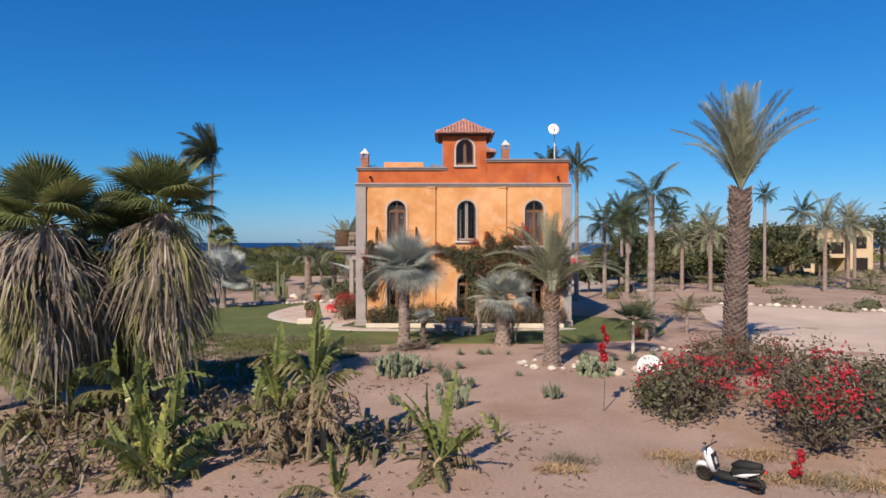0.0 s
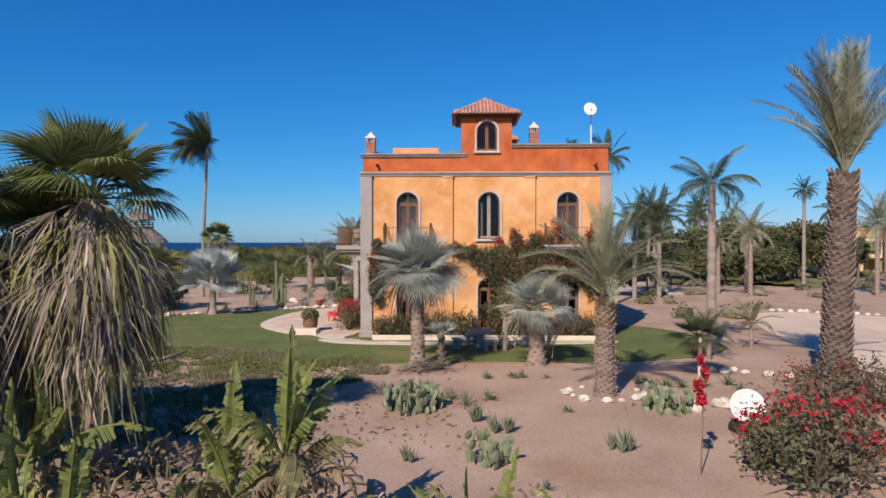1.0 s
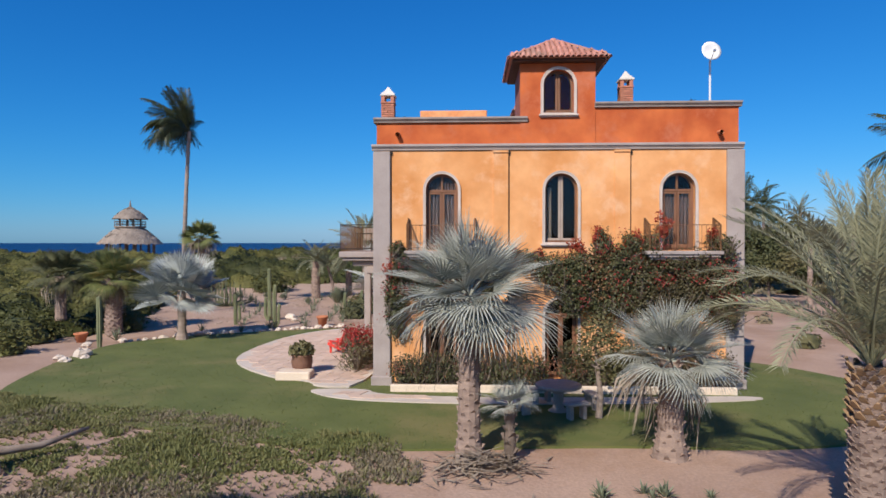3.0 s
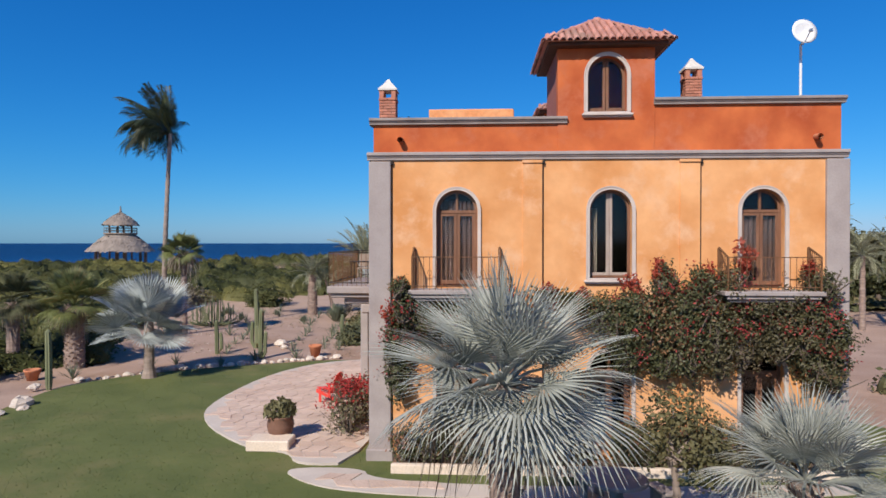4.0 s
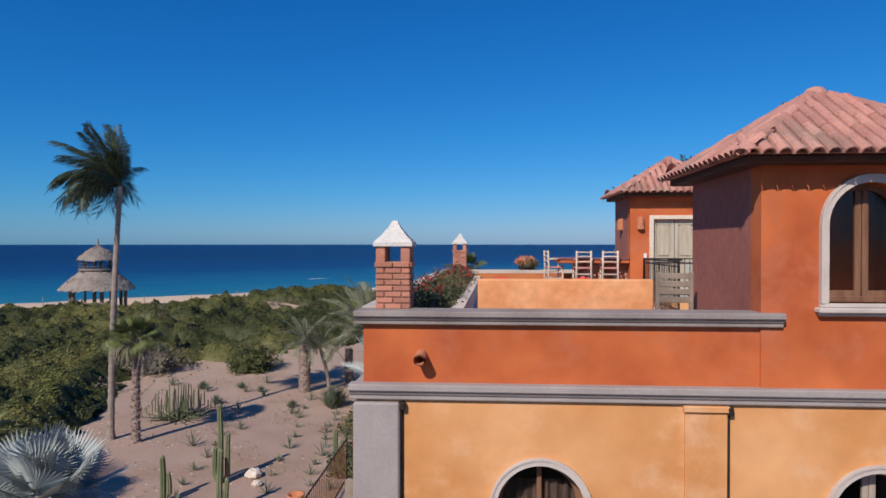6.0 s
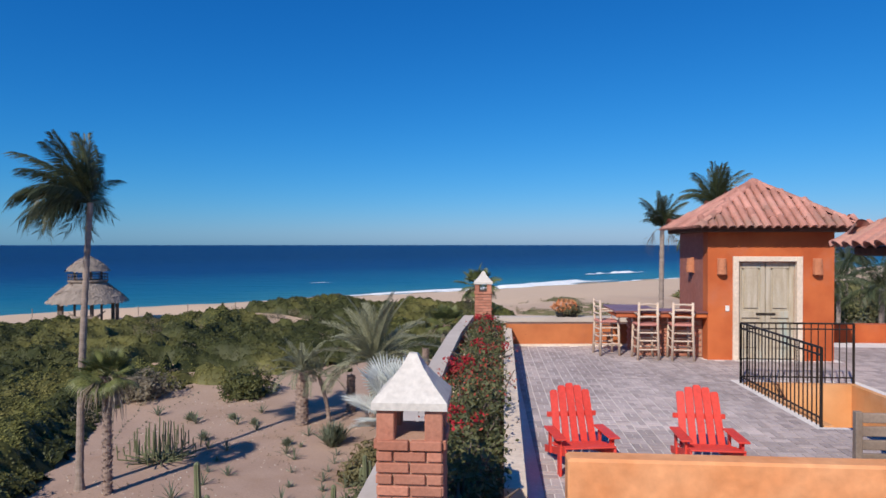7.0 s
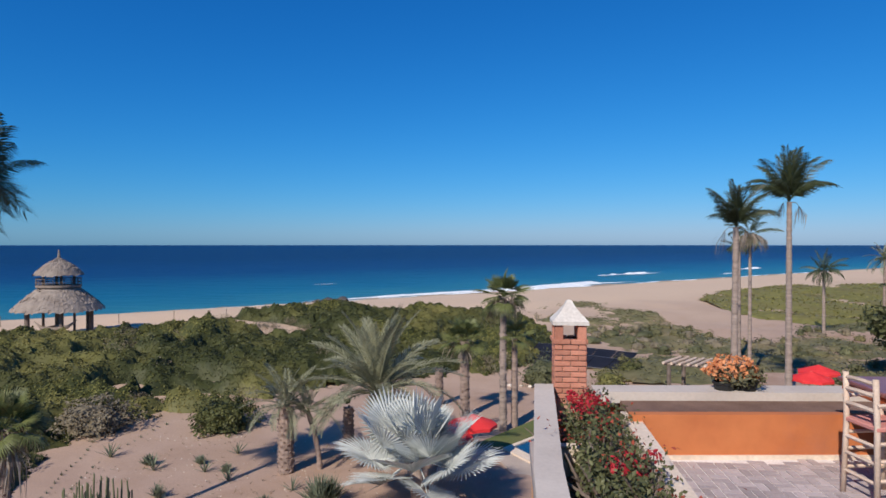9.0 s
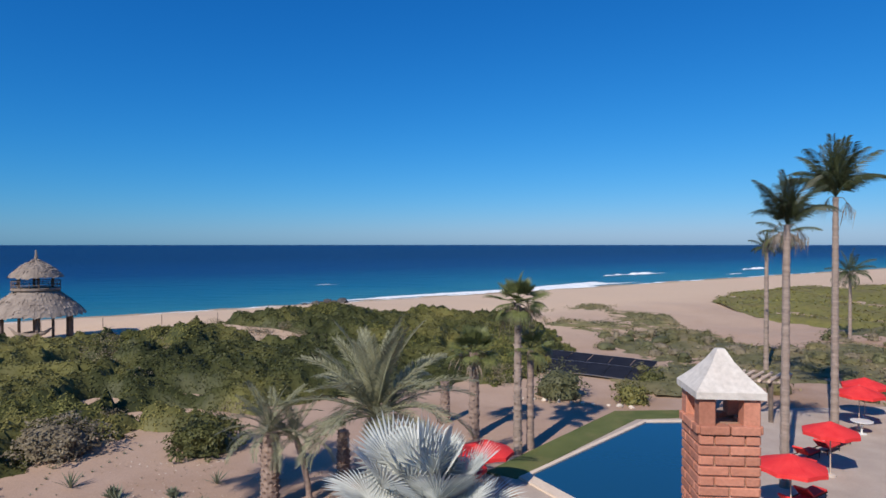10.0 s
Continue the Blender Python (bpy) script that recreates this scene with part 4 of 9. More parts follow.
for dx in (-6.22, -5.83):
    for dy in (39.13, 39.54):
        part("leg", Geo().tube([(dx, dy, 4.52), (dx, dy, 4.95)], 0.018, 6), M_GREYWOOD, ch)


# towers on the roof
def tile_mesh():
    g = Geo()
    n, L, r = 6, 0.40, 0.085
    for r0, top in ((r, True), (r - 0.016, False)):
        for i in range(n):
            a, b = math.pi * i / n, math.pi * (i + 1) / n
            k0, k1 = 1.0, 0.82
            q = [(r0 * math.cos(a), 0, r0 * math.sin(a)), (r0 * math.cos(b), 0, r0 * math.sin(b)), (r0 * k1 * math.cos(b), L, r0 * k1 * math.sin(b)), (r0 * k1 * math.cos(a), L, r0 * k1 * math.sin(a))]
            g.face(q if not top else q[::-1])
    for i in range(n):
        a, b = math.pi * i / n, math.pi * (i + 1) / n
        r1 = r - 0.016
        g.face([(r * math.cos(a), 0, r * math.sin(a)), (r * math.cos(b), 0, r * math.sin(b)), (r1 * math.cos(b), 0, r1 * math.sin(b)), (r1 * math.cos(a), 0, r1 * math.sin(a))])
    return g.mesh("roof_tile", M_TILE, True)


TILE = tile_mesh()


def hip_roof(parent, x0, x1, y0, y1, ze, za):
    """A pyramid roof laid with barrel tiles; eaves at ze, apex at za."""
    ax, ay = (x0 + x1) / 2, (y0 + y1) / 2
    g = Geo()
    cs = [(x0, y0), (x1, y0), (x1, y1), (x0, y1)]
    for i in range(4):
        a, b = cs[i], cs[(i + 1) % 4]
        g.face([(*a, ze), (*b, ze), (ax, ay, za)])
    g.face([(*c, ze) for c in reversed(cs)])
    core = part("roof", g, M_TILE, parent, "pinkish clay barrel-tile roof")
    rng = random.Random(3)
    apex = Vector((ax, ay, za))
    for i in range(4):
        a, b = Vector((*cs[i], ze)), Vector((*cs[(i + 1) % 4], ze))
        u = (b - a).normalized()
        mid = (a + b) / 2
        up = (apex - mid)
        slope = up.length
        up.normalize()
        nrm = u.cross(up)
        w = (b - a).length
        cols = int(w / 0.175)
        for c in range(cols):
            s = (c + 0.5) * w / cols
            reach = slope * (1 - abs(s - w / 2) / (w / 2))
            k = 0
            while k * 0.33 + 0.30 < reach + 0.10 or k == 0:
                p = a + u * s + up * (k * 0.33 - 0.06) + nrm * (0.008 + rng.uniform(0, 0.012))
                m = Matrix((u, up, nrm)).transposed().to_4x4()
                m.translation = p
                part("roof_tile", TILE, None, core, at=m @ pose(0, 0, 0, 2.5, 0, rng.uniform(-1.5, 1.5)))
                k += 1
    for c in cs:
        a = Vector((*c, ze))
        d = apex - a
        L = d.length
        d.normalize()
        sidev = d.cross(Vector((0, 0, 1))).normalized()
        nrm = sidev.cross(d)
        k = 0
        while k * 0.33 < L - 0.22:
            m = Matrix((sidev, d, nrm)).transposed().to_4x4()
            m.translation = a + d * (k * 0.33 - 0.05) + nrm * 0.012
            part("ridge_tile", TILE, None, core, at=m @ pose(0, 0, 0, 2.5, 0, 0) @ Matrix.Diagonal((1.15, 1, 0.85, 1)))
            k += 1
    part("roof_finial", Geo().lathe([(0.17, -0.10), (0.16, -0.02), (0.10, 0.05), (0.02, 0.075)], 12, (ax, ay, za + 0.02)), M_TILE, core)
    return core


# front tower
g = Geo()
arched_wall(g, -0.3, 2.19, 8.15, 10.92, Y0, 0.3, [(0.97, 1.0, [(9.18, 10.62 - 0.5)])])
tower = part("tower_front", g, M_RED, house, "terracotta-red rendered roof tower")
# the left flank takes the red with shade painted in
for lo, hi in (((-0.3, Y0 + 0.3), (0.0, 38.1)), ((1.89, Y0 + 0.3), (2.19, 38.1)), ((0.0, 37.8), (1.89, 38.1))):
    part("tower_wall", Geo().box((*lo, 8.15), (*hi, 10.92)), M_REDSHADE if lo[0] < -0.2 else M_RED, house, "red flank of the roof tower, its shade painted into the colour" if lo[0] < -0.2 else "")
arched_window(0.97, 1.0, 9.18, 10.62, Y0, "window", "arched tower window with a pale surround", trim=0.09)
hip_roof(house, -0.67, 2.56, Y0 - 0.37, 38.47, 10.93, 11.97)
g = Geo().box((-0.58, Y0 - 0.28, 10.83), (2.47, 38.38, 10.925), 0.02)
part("soffit", g, M_SOFFIT, house, "wooden eaves, the shade under the roof put into their colour")
# seaward tower with the weathered door
TX0, TX1, TY0, TY1 = 0.46, 3.08, 45.58, 47.55
# here too the left flank's colour carries its shade
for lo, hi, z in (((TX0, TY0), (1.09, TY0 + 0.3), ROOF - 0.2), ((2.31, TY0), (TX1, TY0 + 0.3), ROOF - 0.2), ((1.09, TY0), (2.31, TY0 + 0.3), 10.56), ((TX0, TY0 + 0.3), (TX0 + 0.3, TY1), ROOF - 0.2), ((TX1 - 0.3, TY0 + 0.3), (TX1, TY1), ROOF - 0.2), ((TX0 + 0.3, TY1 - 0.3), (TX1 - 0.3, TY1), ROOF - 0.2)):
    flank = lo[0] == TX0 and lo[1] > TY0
    part("tower_wall", Geo().box((*lo, z), (*hi, 11.28)), M_REDSHADE if flank else M_RED, house, "red flank of the stair tower, its shade painted into the colour" if flank else "terracotta-red wall of the stair tower")
hip_roof(house, TX0 - 0.30, TX1 + 0.36, TY0 - 0.40, TY1 + 0.36, 11.30, 12.36)
part("soffit", Geo().box((TX0 - 0.22, TY0 - 0.32, 11.20), (TX1 + 0.28, TY1 + 0.28, 11.315), 0.02), M_SOFFIT, house, "wooden eaves, the shade under the roof put into their colour")
g = Geo().box((0.98, TY0 - 0.05, ROOF), (1.10, TY0 + 0.1, 10.68), 0.01).box((2.30, TY0 - 0.05, ROOF), (2.42, TY0 + 0.1, 10.68), 0.01).box((1.10, TY0 - 0.05, 10.57), (2.30, TY0 + 0.1, 10.68), 0.01)
door = part("door_frame", g, M_CREAM, house, "cream door surround")
for s in (0, 1):
    a, b = (1.105, 1.693) if s == 0 else (1.707, 2.295)
    g = Geo()
    yy = TY0 + 0.10
    g.box((a, yy + 0.02, ROOF + 0.02), (b, yy + 0.05, 10.56))
    for p, q in (((a, ROOF + 0.02), (a + 0.1, 10.56)), ((b - 0.1, ROOF + 0.02), (b, 10.56)), ((a + 0.1, ROOF + 0.02), (b - 0.1, ROOF + 0.2)), ((a + 0.1, 9.35), (b - 0.1, 9.5)), ((a + 0.1, 10.42), (b - 0.1, 10.56))):
        g.box((p[0], yy - 0.02, p[1]), (q[0], yy + 0.022, q[1]), 0.01)
    for lo, hi in ((ROOF + 0.26, 9.29), (9.56, 10.46)):
        g.box((a + 0.15, yy - 0.01, lo), (b - 0.15, yy + 0.022, hi), 0.02)
    part("door_leaf", g, M_OLDWOOD, door, "weathered wooden door leaf with flaking turquoise paint")
part("door_bolt", Geo().box((1.5, TY0 + 0.05, 9.42), (1.9, TY0 + 0.085, 9.46), 0.01), M_IRON, door, "iron bolt")
for x, y, rz in ((0.74, TY0, 0), (2.72, TY0, 0), (TX0, 46.55, -90)):
    g = Geo()
    g.tube([(0, -0.03, -0.16), (0, -0.03, 0.16)], [0.10, 0.085], 12).box((-0.09, -0.02, -0.18), (0.09, 0.02, 0.18), 0.02)
    for k in (-0.06, 0.0, 0.06):
        g.box((-0.012 + k * 0.5, -0.135, -0.04 + k), (0.012 + k * 0.5, -0.10, 0.0 + k), 0.004)
    part("wall_lamp", g, M_TERRA, house, "pierced clay wall lamp", at=pose(x, y - (0.02 if rz == 0 else 0), 10.46, 0, 0, rz) if rz == 0 else pose(x - 0.02, y, 10.46, 0, 0, rz))
part("light_switch", Geo().box((0.83, TY0 - 0.02, 9.5), (0.91, TY0 + 0.005, 9.62), 0.006), M_WHITE, house, "white switch plate")

# seaward planter with its orange face, flank planter trough with dividers
g = Geo().prism([(-3.84, 47.06), (0.44, 47.44), (0.44, 47.54), (-3.84, 47.20)], ROOF - 0.1, 8.98)
part("planter_wall", g, M_RUST, house, "orange rendered planter face")
part("planter_base", Geo().prism([(-3.84, 47.035), (0.44, 47.415), (0.44, 47.44), (-3.84, 47.06)], ROOF - 0.05, ROOF + 0.05), M_CREAM, house)
part("planter_bed", Geo().prism([(-3.8, 47.20), (0.44, 47.54), (0.44, Y1 - 0.4), (-3.8, Y1 - 0.7)], 8.6, 8.94), M_SOIL, house, "dry brown planter soil")
g = Geo().prism([(-4.14, 37.0), (-3.95, 37.0), (-3.69, 47.5), (-3.88, 47.5)], ROOF - 0.1, 8.90)
part("planter_wall", g, M_CREAM, house, "cream plastered planter edge")
part("planter_bed", Geo().box((X0 + 0.32, 36.3, 8.3), (-3.9, 47.9, 8.55)), M_SOIL, house)
for yy in (40.8, 43.5, 46.2):
    part("planter_divider", Geo().box((-4.88, yy - 0.06, 8.5), (-4.0, yy + 0.06, 8.88), 0.012), M_CREAM, house)
part("seat_wall", Geo().box((-3.71, 36.24, ROOF - 0.05), (-1.4, 36.42, 9.42), 0.02), M_ORANGE, house, "low orange rendered wall behind the parapet")

# stair well with its rail
g = Geo().box((0.3, 40.6, 6.0), (0.42, 43.3, ROOF + 0.02)).box((2.1, 40.6, 6.0), (2.2, 43.3, ROOF + 0.02)).box((0.42, 43.18, 6.0), (2.1, 43.3, ROOF + 0.02))
part("stair_wall", g, M_WALL, house)
for i in range(10):
    part("stair_step", Geo().box((0.42, 40.6 + 0.26 * i, 8.25 - 0.18 * i - 0.3), (2.1, 40.6 + 0.26 * (i + 1), 8.25 - 0.18 * i), 0.01), M_FLAG, house)
g = Geo()
for p, q in (((0.26, 40.6), (0.26, 43.3)), ((0.26, 43.3), (2.2, 43.3))):
    rail = part("stair_rail", Geo().tube([(*p, ROOF + 1.08), (*q, ROOF + 1.08)], 0.018, 6), M_IRON, house, "black wrought-iron stair rail")
    for z in (ROOF + 0.12, ROOF + 0.98):
        part("rail", Geo().tube([(*p, z), (*q, z)], 0.014, 6), M_IRON, rail)
    k = int(math.dist(p, q) / 0.12)
    for i in range(k + 1):
        xx, yy = p[0] + (q[0] - p[0]) * i / k, p[1] + (q[1] - p[1]) * i / k
        part("baluster", Geo().tube([(xx, yy, ROOF), (xx, yy, ROOF + 1.08)], 0.010 if i % k else 0.022, 5), M_IRON, rail)


def chimney(cx, cy, zb, h, w=0.49):
    """A brick chimney with corner piers round the flue mouth and a white pyramid cap."""
    core = Geo().box((cx - w / 2 + 0.02, cy - w / 2 + 0.02, zb - 0.3), (cx + w / 2 - 0.02, cy + w / 2 - 0.02, zb + h))
    c = part("chimney", core, M_MORTAR, house, "red brick chimney with a white pyramid cap")
    bh, bd, j = 0.064, 0.10, 0.012
    half = Geo().box((-w / 4 + j / 2, -bd / 2, 0), (w / 4 - j / 2, bd / 2, bh), 0.006).mesh("brick", M_BRICK)
    quarter = Geo().box((-w / 8 + j / 2, -bd / 2, 0), (w / 8 - j / 2, bd / 2, bh), 0.006).mesh("brick", M_BRICK)
    rng = random.Random(int(cx * 100))
    rows = int(h / (bh + j))
    for r in range(rows + 1):
        z = zb + r * (bh + j)
        out = 0.018 if r >= rows else 0.0
        for s in range(4):
            row = ((half, -w / 4), (half, w / 4)) if (r + s) % 2 else ((quarter, -3 * w / 8), (half, 0.0), (quarter, 3 * w / 8))
            for me, off in row:
                m = Matrix.Translation((cx, cy, z)) @ pose(0, 0, 0, 0, 0, 90 * s) @ Matrix.Translation((off, -(w / 2 - bd / 2 + out + rng.uniform(0, 0.005)), 0)) @ pose(0, 0, 0, 0, 0, rng.uniform(-0.6, 0.6))
                part("brick", me, None, c, at=m)
    zt = zb + (rows + 1) * (bh + j)
    for sx in (-1, 1):
        for sy in (-1, 1):
            part("pier", Geo().box((cx + sx * (w / 2 - 0.12), cy + sy * (w / 2 - 0.12), zt - 0.02), (cx + sx * (w / 2 + 0.0), cy + sy * (w / 2 + 0.0), zt + 0.2), 0.008), M_BRICK, c)
    g = Geo()
    e = w / 2 + 0.03
    prof = [(e, zt + 0.19), (e, zt + 0.24), (e * 0.64, zt + 0.335), (e * 0.32, zt + 0.435), (0.03, zt + 0.525), (0.002, zt + 0.53)]
    for (ra, za), (rb, zb2) in zip(prof, prof[1:]):
        for s in range(4):
            p = [(-1, -1), (1, -1), (1, 1), (-1, 1)]
            a, b = p[s], p[(s + 1) % 4]
            g.face([(cx + a[0] * ra, cy + a[1] * ra, za), (cx + b[0] * ra, cy + b[1] * ra, za), (cx + b[0] * rb, cy + b[1] * rb, zb2), (cx + a[0] * rb, cy + a[1] * rb, zb2)])
    g.face([(cx - e, cy + e, zt + 0.19), (cx + e, cy + e, zt + 0.19), (cx + e, cy - e, zt + 0.19), (cx - e, cy - e, zt + 0.19)])
    part("cap", g, M_CAP, c, "white plastered pyramid cap")


chimney(-4.79, 36.05, 9.06, 0.60, 0.44)
chimney(3.33, 36.3, 9.50, 0.68, 0.43)
chimney(-4.40, 48.50, 8.78, 0.87, 0.44)

# ---- roof terrace furniture ----


def adirondack(at, label, group):
    """Red slatted garden armchair; faces +y."""
    c = thing("adirondack_chair", label, "chair", group, at)
    for i in range(5):
        x = (i - 2) * 0.104
        top = 1.07 - 0.03 * abs(i - 2) ** 1.6
        g = Geo()
        lean = pose(0, -0.06, 0.30, 20, 0, (2 - i) * 2.2)
        h = (top - 0.30) / math.cos(radians(20))
        pts = [(x - 0.038, 0), (x + 0.038, 0), (x + 0.045, h - 0.03), (x + 0.03, h), (x - 0.03, h), (x - 0.045, h - 0.03)]
        k = len(pts)
        f = [lean @ Vector((p, -0.011, q)) for p, q in pts]
        b = [lean @ Vector((p, 0.011, q)) for p, q in pts]
        g.face(f)
        g.face(b[::-1])
        for j in range(k):
            g.face([f[(j + 1) % k], f[j], b[j], b[(j + 1) % k]])
        part("back_slat", g, M_REDPAINT, c)
    for i in range(5):
        y = 0.0 + i * 0.11
        part("seat_slat", Geo().box((-0.28, y - 0.048, 0.30 + 0.028 * i), (0.28, y + 0.048, 0.322 + 0.028 * i), 0.005), M_REDPAINT, c)
    for s in (-1, 1):
        part("arm", Geo().box((s * 0.29 - 0.055, -0.12, 0.505), (s * 0.29 + 0.065, 0.42, 0.53), 0.012), M_REDPAINT, c)
        part("front_leg", Geo().box((s * 0.29 - 0.013, 0.26, 0), (s * 0.29 + 0.013, 0.36, 0.505), 0.004), M_REDPAINT, c)
        g = Geo().box((-0.012, -0.42, -0.05), (0.012, 0.46, 0.05), 0.004, m=pose(s * 0.27, 0.04, 0.24, 17, 0, 0))
        part("back_leg", g, M_REDPAINT, c)
        part("arm_post", Geo().box((s * 0.29 - 0.012, -0.12, 0.16), (s * 0.29 + 0.012, -0.05, 0.505), 0.004), M_REDPAINT, c)
    part("back_rail", Geo().box((-0.29, -0.245, 0.62), (0.29, -0.215, 0.69), 0.004), M_REDPAINT, c)
    return c


adirondack(pose(-3.27, 38.88, ROOF, 0, 0, 190) @ Matrix.Diagonal((1.0, 0.95, 0.80, 1)), "red slatted garden armchair on the roof terrace", "chairs on the roof terrace")
adirondack(pose(-1.87, 38.88, ROOF, 0, 0, 178) @ Matrix.Diagonal((1.0, 0.95, 0.80, 1)), "red slatted garden armchair on the roof terrace", "chairs on the roof terrace")


def bar_stool(at, label):
    """Rustic stick-built bar chair; its back is at -y."""
    c = thing("bar_stool", label, "stool", "stools at the bar", at)
    for x in (-0.19, 0.19):
        for y, h in ((-0.19, 1.18), (0.19, 0.74)):
            part("leg", Geo().tube([(x * 1.12, y * 1.1, 0), (x, y, 0.72), (x * 0.98, y * 1.08, h)] if h > 1 else [(x * 1.12, y * 1.1, 0), (x, y, h)], 0.027, 7), M_RAWWOOD, c, smooth=True)
    part("seat", Geo().box((-0.22, -0.21, 0.70), (0.22, 0.22, 0.745), 0.018), M_REDSEAT, c, "faded red woven seat")
    for z in (0.22, 0.40, 0.56):
        for y in (-0.20, 0.20):
            part("rung", Geo().tube([(-0.2, y, z), (0.2, y, z)], 0.018, 6), M_RAWWOOD, c)
        for x in (-0.2, 0.2):
            part("rung", Geo().tube([(x, -0.2, z + 0.03), (x, 0.2, z + 0.03)], 0.018, 6), M_RAWWOOD, c)
    for z in (0.88, 1.02, 1.13):
        part("back_rung", Geo().tube([(-0.19, -0.20, z), (0, -0.215, z + 0.01), (0.19, -0.20, z)], 0.022, 6), M_RAWWOOD, c)
    for x in (-0.21, 0.21):
        part("arm", Geo().tube([(x, -0.21, 0.94), (x * 1.03, 0.05, 0.95), (x, 0.22, 0.92)], 0.02, 6), M_RAWWOOD, c)
        part("arm_post", Geo().tube([(x, 0.19, 0.72), (x, 0.2, 0.93)], 0.018, 6), M_RAWWOOD, c)
    return c


M_REDSEAT = surface("faded_red_weave", (0.44, 0.16, 0.13), (0.58, 0.26, 0.22), 4, 60, 0.9, 0.4)
bar_stool(pose(-1.60, 46.08, ROOF, 0, 0, -80) @ Matrix.Scale(1.06, 4), "rustic pale wood bar chair with faded red seat beside the bar")
bar_stool(pose(-0.86, 45.58, ROOF, 0, 0, 3) @ Matrix.Scale(1.06, 4), "rustic pale wood bar chair with faded red seat before the bar")
bar_stool(pose(-0.12, 45.55, ROOF, 0, 0, -3) @ Matrix.Scale(1.06, 4), "rustic pale wood bar chair with faded red seat before the bar")

bar = thing("bar_counter", "brick bar counter with a polished dark red top", "bar counter")
g = Geo().box((-0.92, 45.91, ROOF), (TX0, 46.18, 9.40), 0.01).box((-0.92, 46.18, ROOF), (-0.65, 47.0, 9.40), 0.01)
base = part("base", g, M_MORTAR, bar)
brick_bar = Geo().box((-0.1, -0.02, 0), (0.1, 0.02, 0.055), 0.006).mesh("brick", M_BRICK)
for r in range(13):
    for k in range(6):
        part("brick", brick_bar, None, base, at=Matrix.Translation((-0.82 + 0.21 * k + (0.1 if r % 2 else 0), 45.905, ROOF + 0.02 + r * 0.07)))
    for k in range(5):
        part("brick", brick_bar, None, base, at=pose(-0.92, 46.03 + 0.21 * k + (0.1 if r % 2 else 0), ROOF + 0.02 + r * 0.07, 0, 0, 90))
part("edge", Geo().box((-1.48, 45.58, 9.34), (TX0, 46.15, 9.44), 0.02).box((-1.48, 46.15, 9.34), (-0.56, 47.02, 9.44), 0.02), M_RED, bar, "red plastered rim")
part("top", Geo().box((-1.51, 45.55, 9.44), (TX0, 46.18, 9.49), 0.02).box((-1.51, 46.18, 9.44), (-0.52, 47.05, 9.49), 0.02), M_BARTOP, bar, "polished dark red top")


def leaf_cloud(g, c, r, n, size, rng, lump=0.35, shell=0.6, mat=0, up=0.25):
    """Many small leaves through the outer part of a lumpy ellipsoid."""
    cx, cy, cz = c
    for _ in range(n):
        d = Vector((rng.gauss(0, 1), rng.gauss(0, 1), rng.gauss(0, 1))).normalized()
        k = 1 + lump * noise.noise(Vector((d.x * 2.1 + cx * 1.7, d.y * 2.1 + cy * 1.3, d.z * 2.1 + cz))) + 0.5 * lump * noise.noise(Vector((d.x * 5 + cx, d.y * 5 + cy, d.z * 5)))
        rad = k * (shell + (1 - shell) * rng.random() ** 0.6)
        p = Vector((cx + d.x * r[0] * rad, cy + d.y * r[1] * rad, cz + d.z * r[2] * rad))
        leaf(g, p, d, size * rng.uniform(0.65, 1.35), rng, mat, up)


def leaf(g, p, d, s, rng, mat=0, up=0.25):
    nrm = (d * 0.6 + Vector((rng.uniform(-1, 1), rng.uniform(-1, 1), rng.uniform(-1, 1) + up)))
    nrm.normalize()
    ref = Vector((rng.uniform(-1, 1), rng.uniform(-1, 1), rng.uniform(-1, 1)))
    a = nrm.cross(ref)
    if a.length < 1e-3:
        return
    a.normalize()
    b = nrm.cross(a)
    a *= s
    b *= s * 0.55
    k = len(g.v)
    fold = nrm * (s * 0.12)
    g.v.extend([tuple(p - a), tuple(p + b + fold), tuple(p + a), tuple(p - b + fold)])
    g.f.append((k, k + 1, k + 2, k + 3))
    g.m.append(mat)


def twigs(g, base, tips, r, rng, mat=0):
    for t in tips:
        mid = [base[i] * 0.5 + t[i] * 0.5 + rng.uniform(-0.12, 0.12) for i in range(3)]
        g.tube([base, mid, t], [r, r * 0.6, r * 0.2], 5, False, mat)


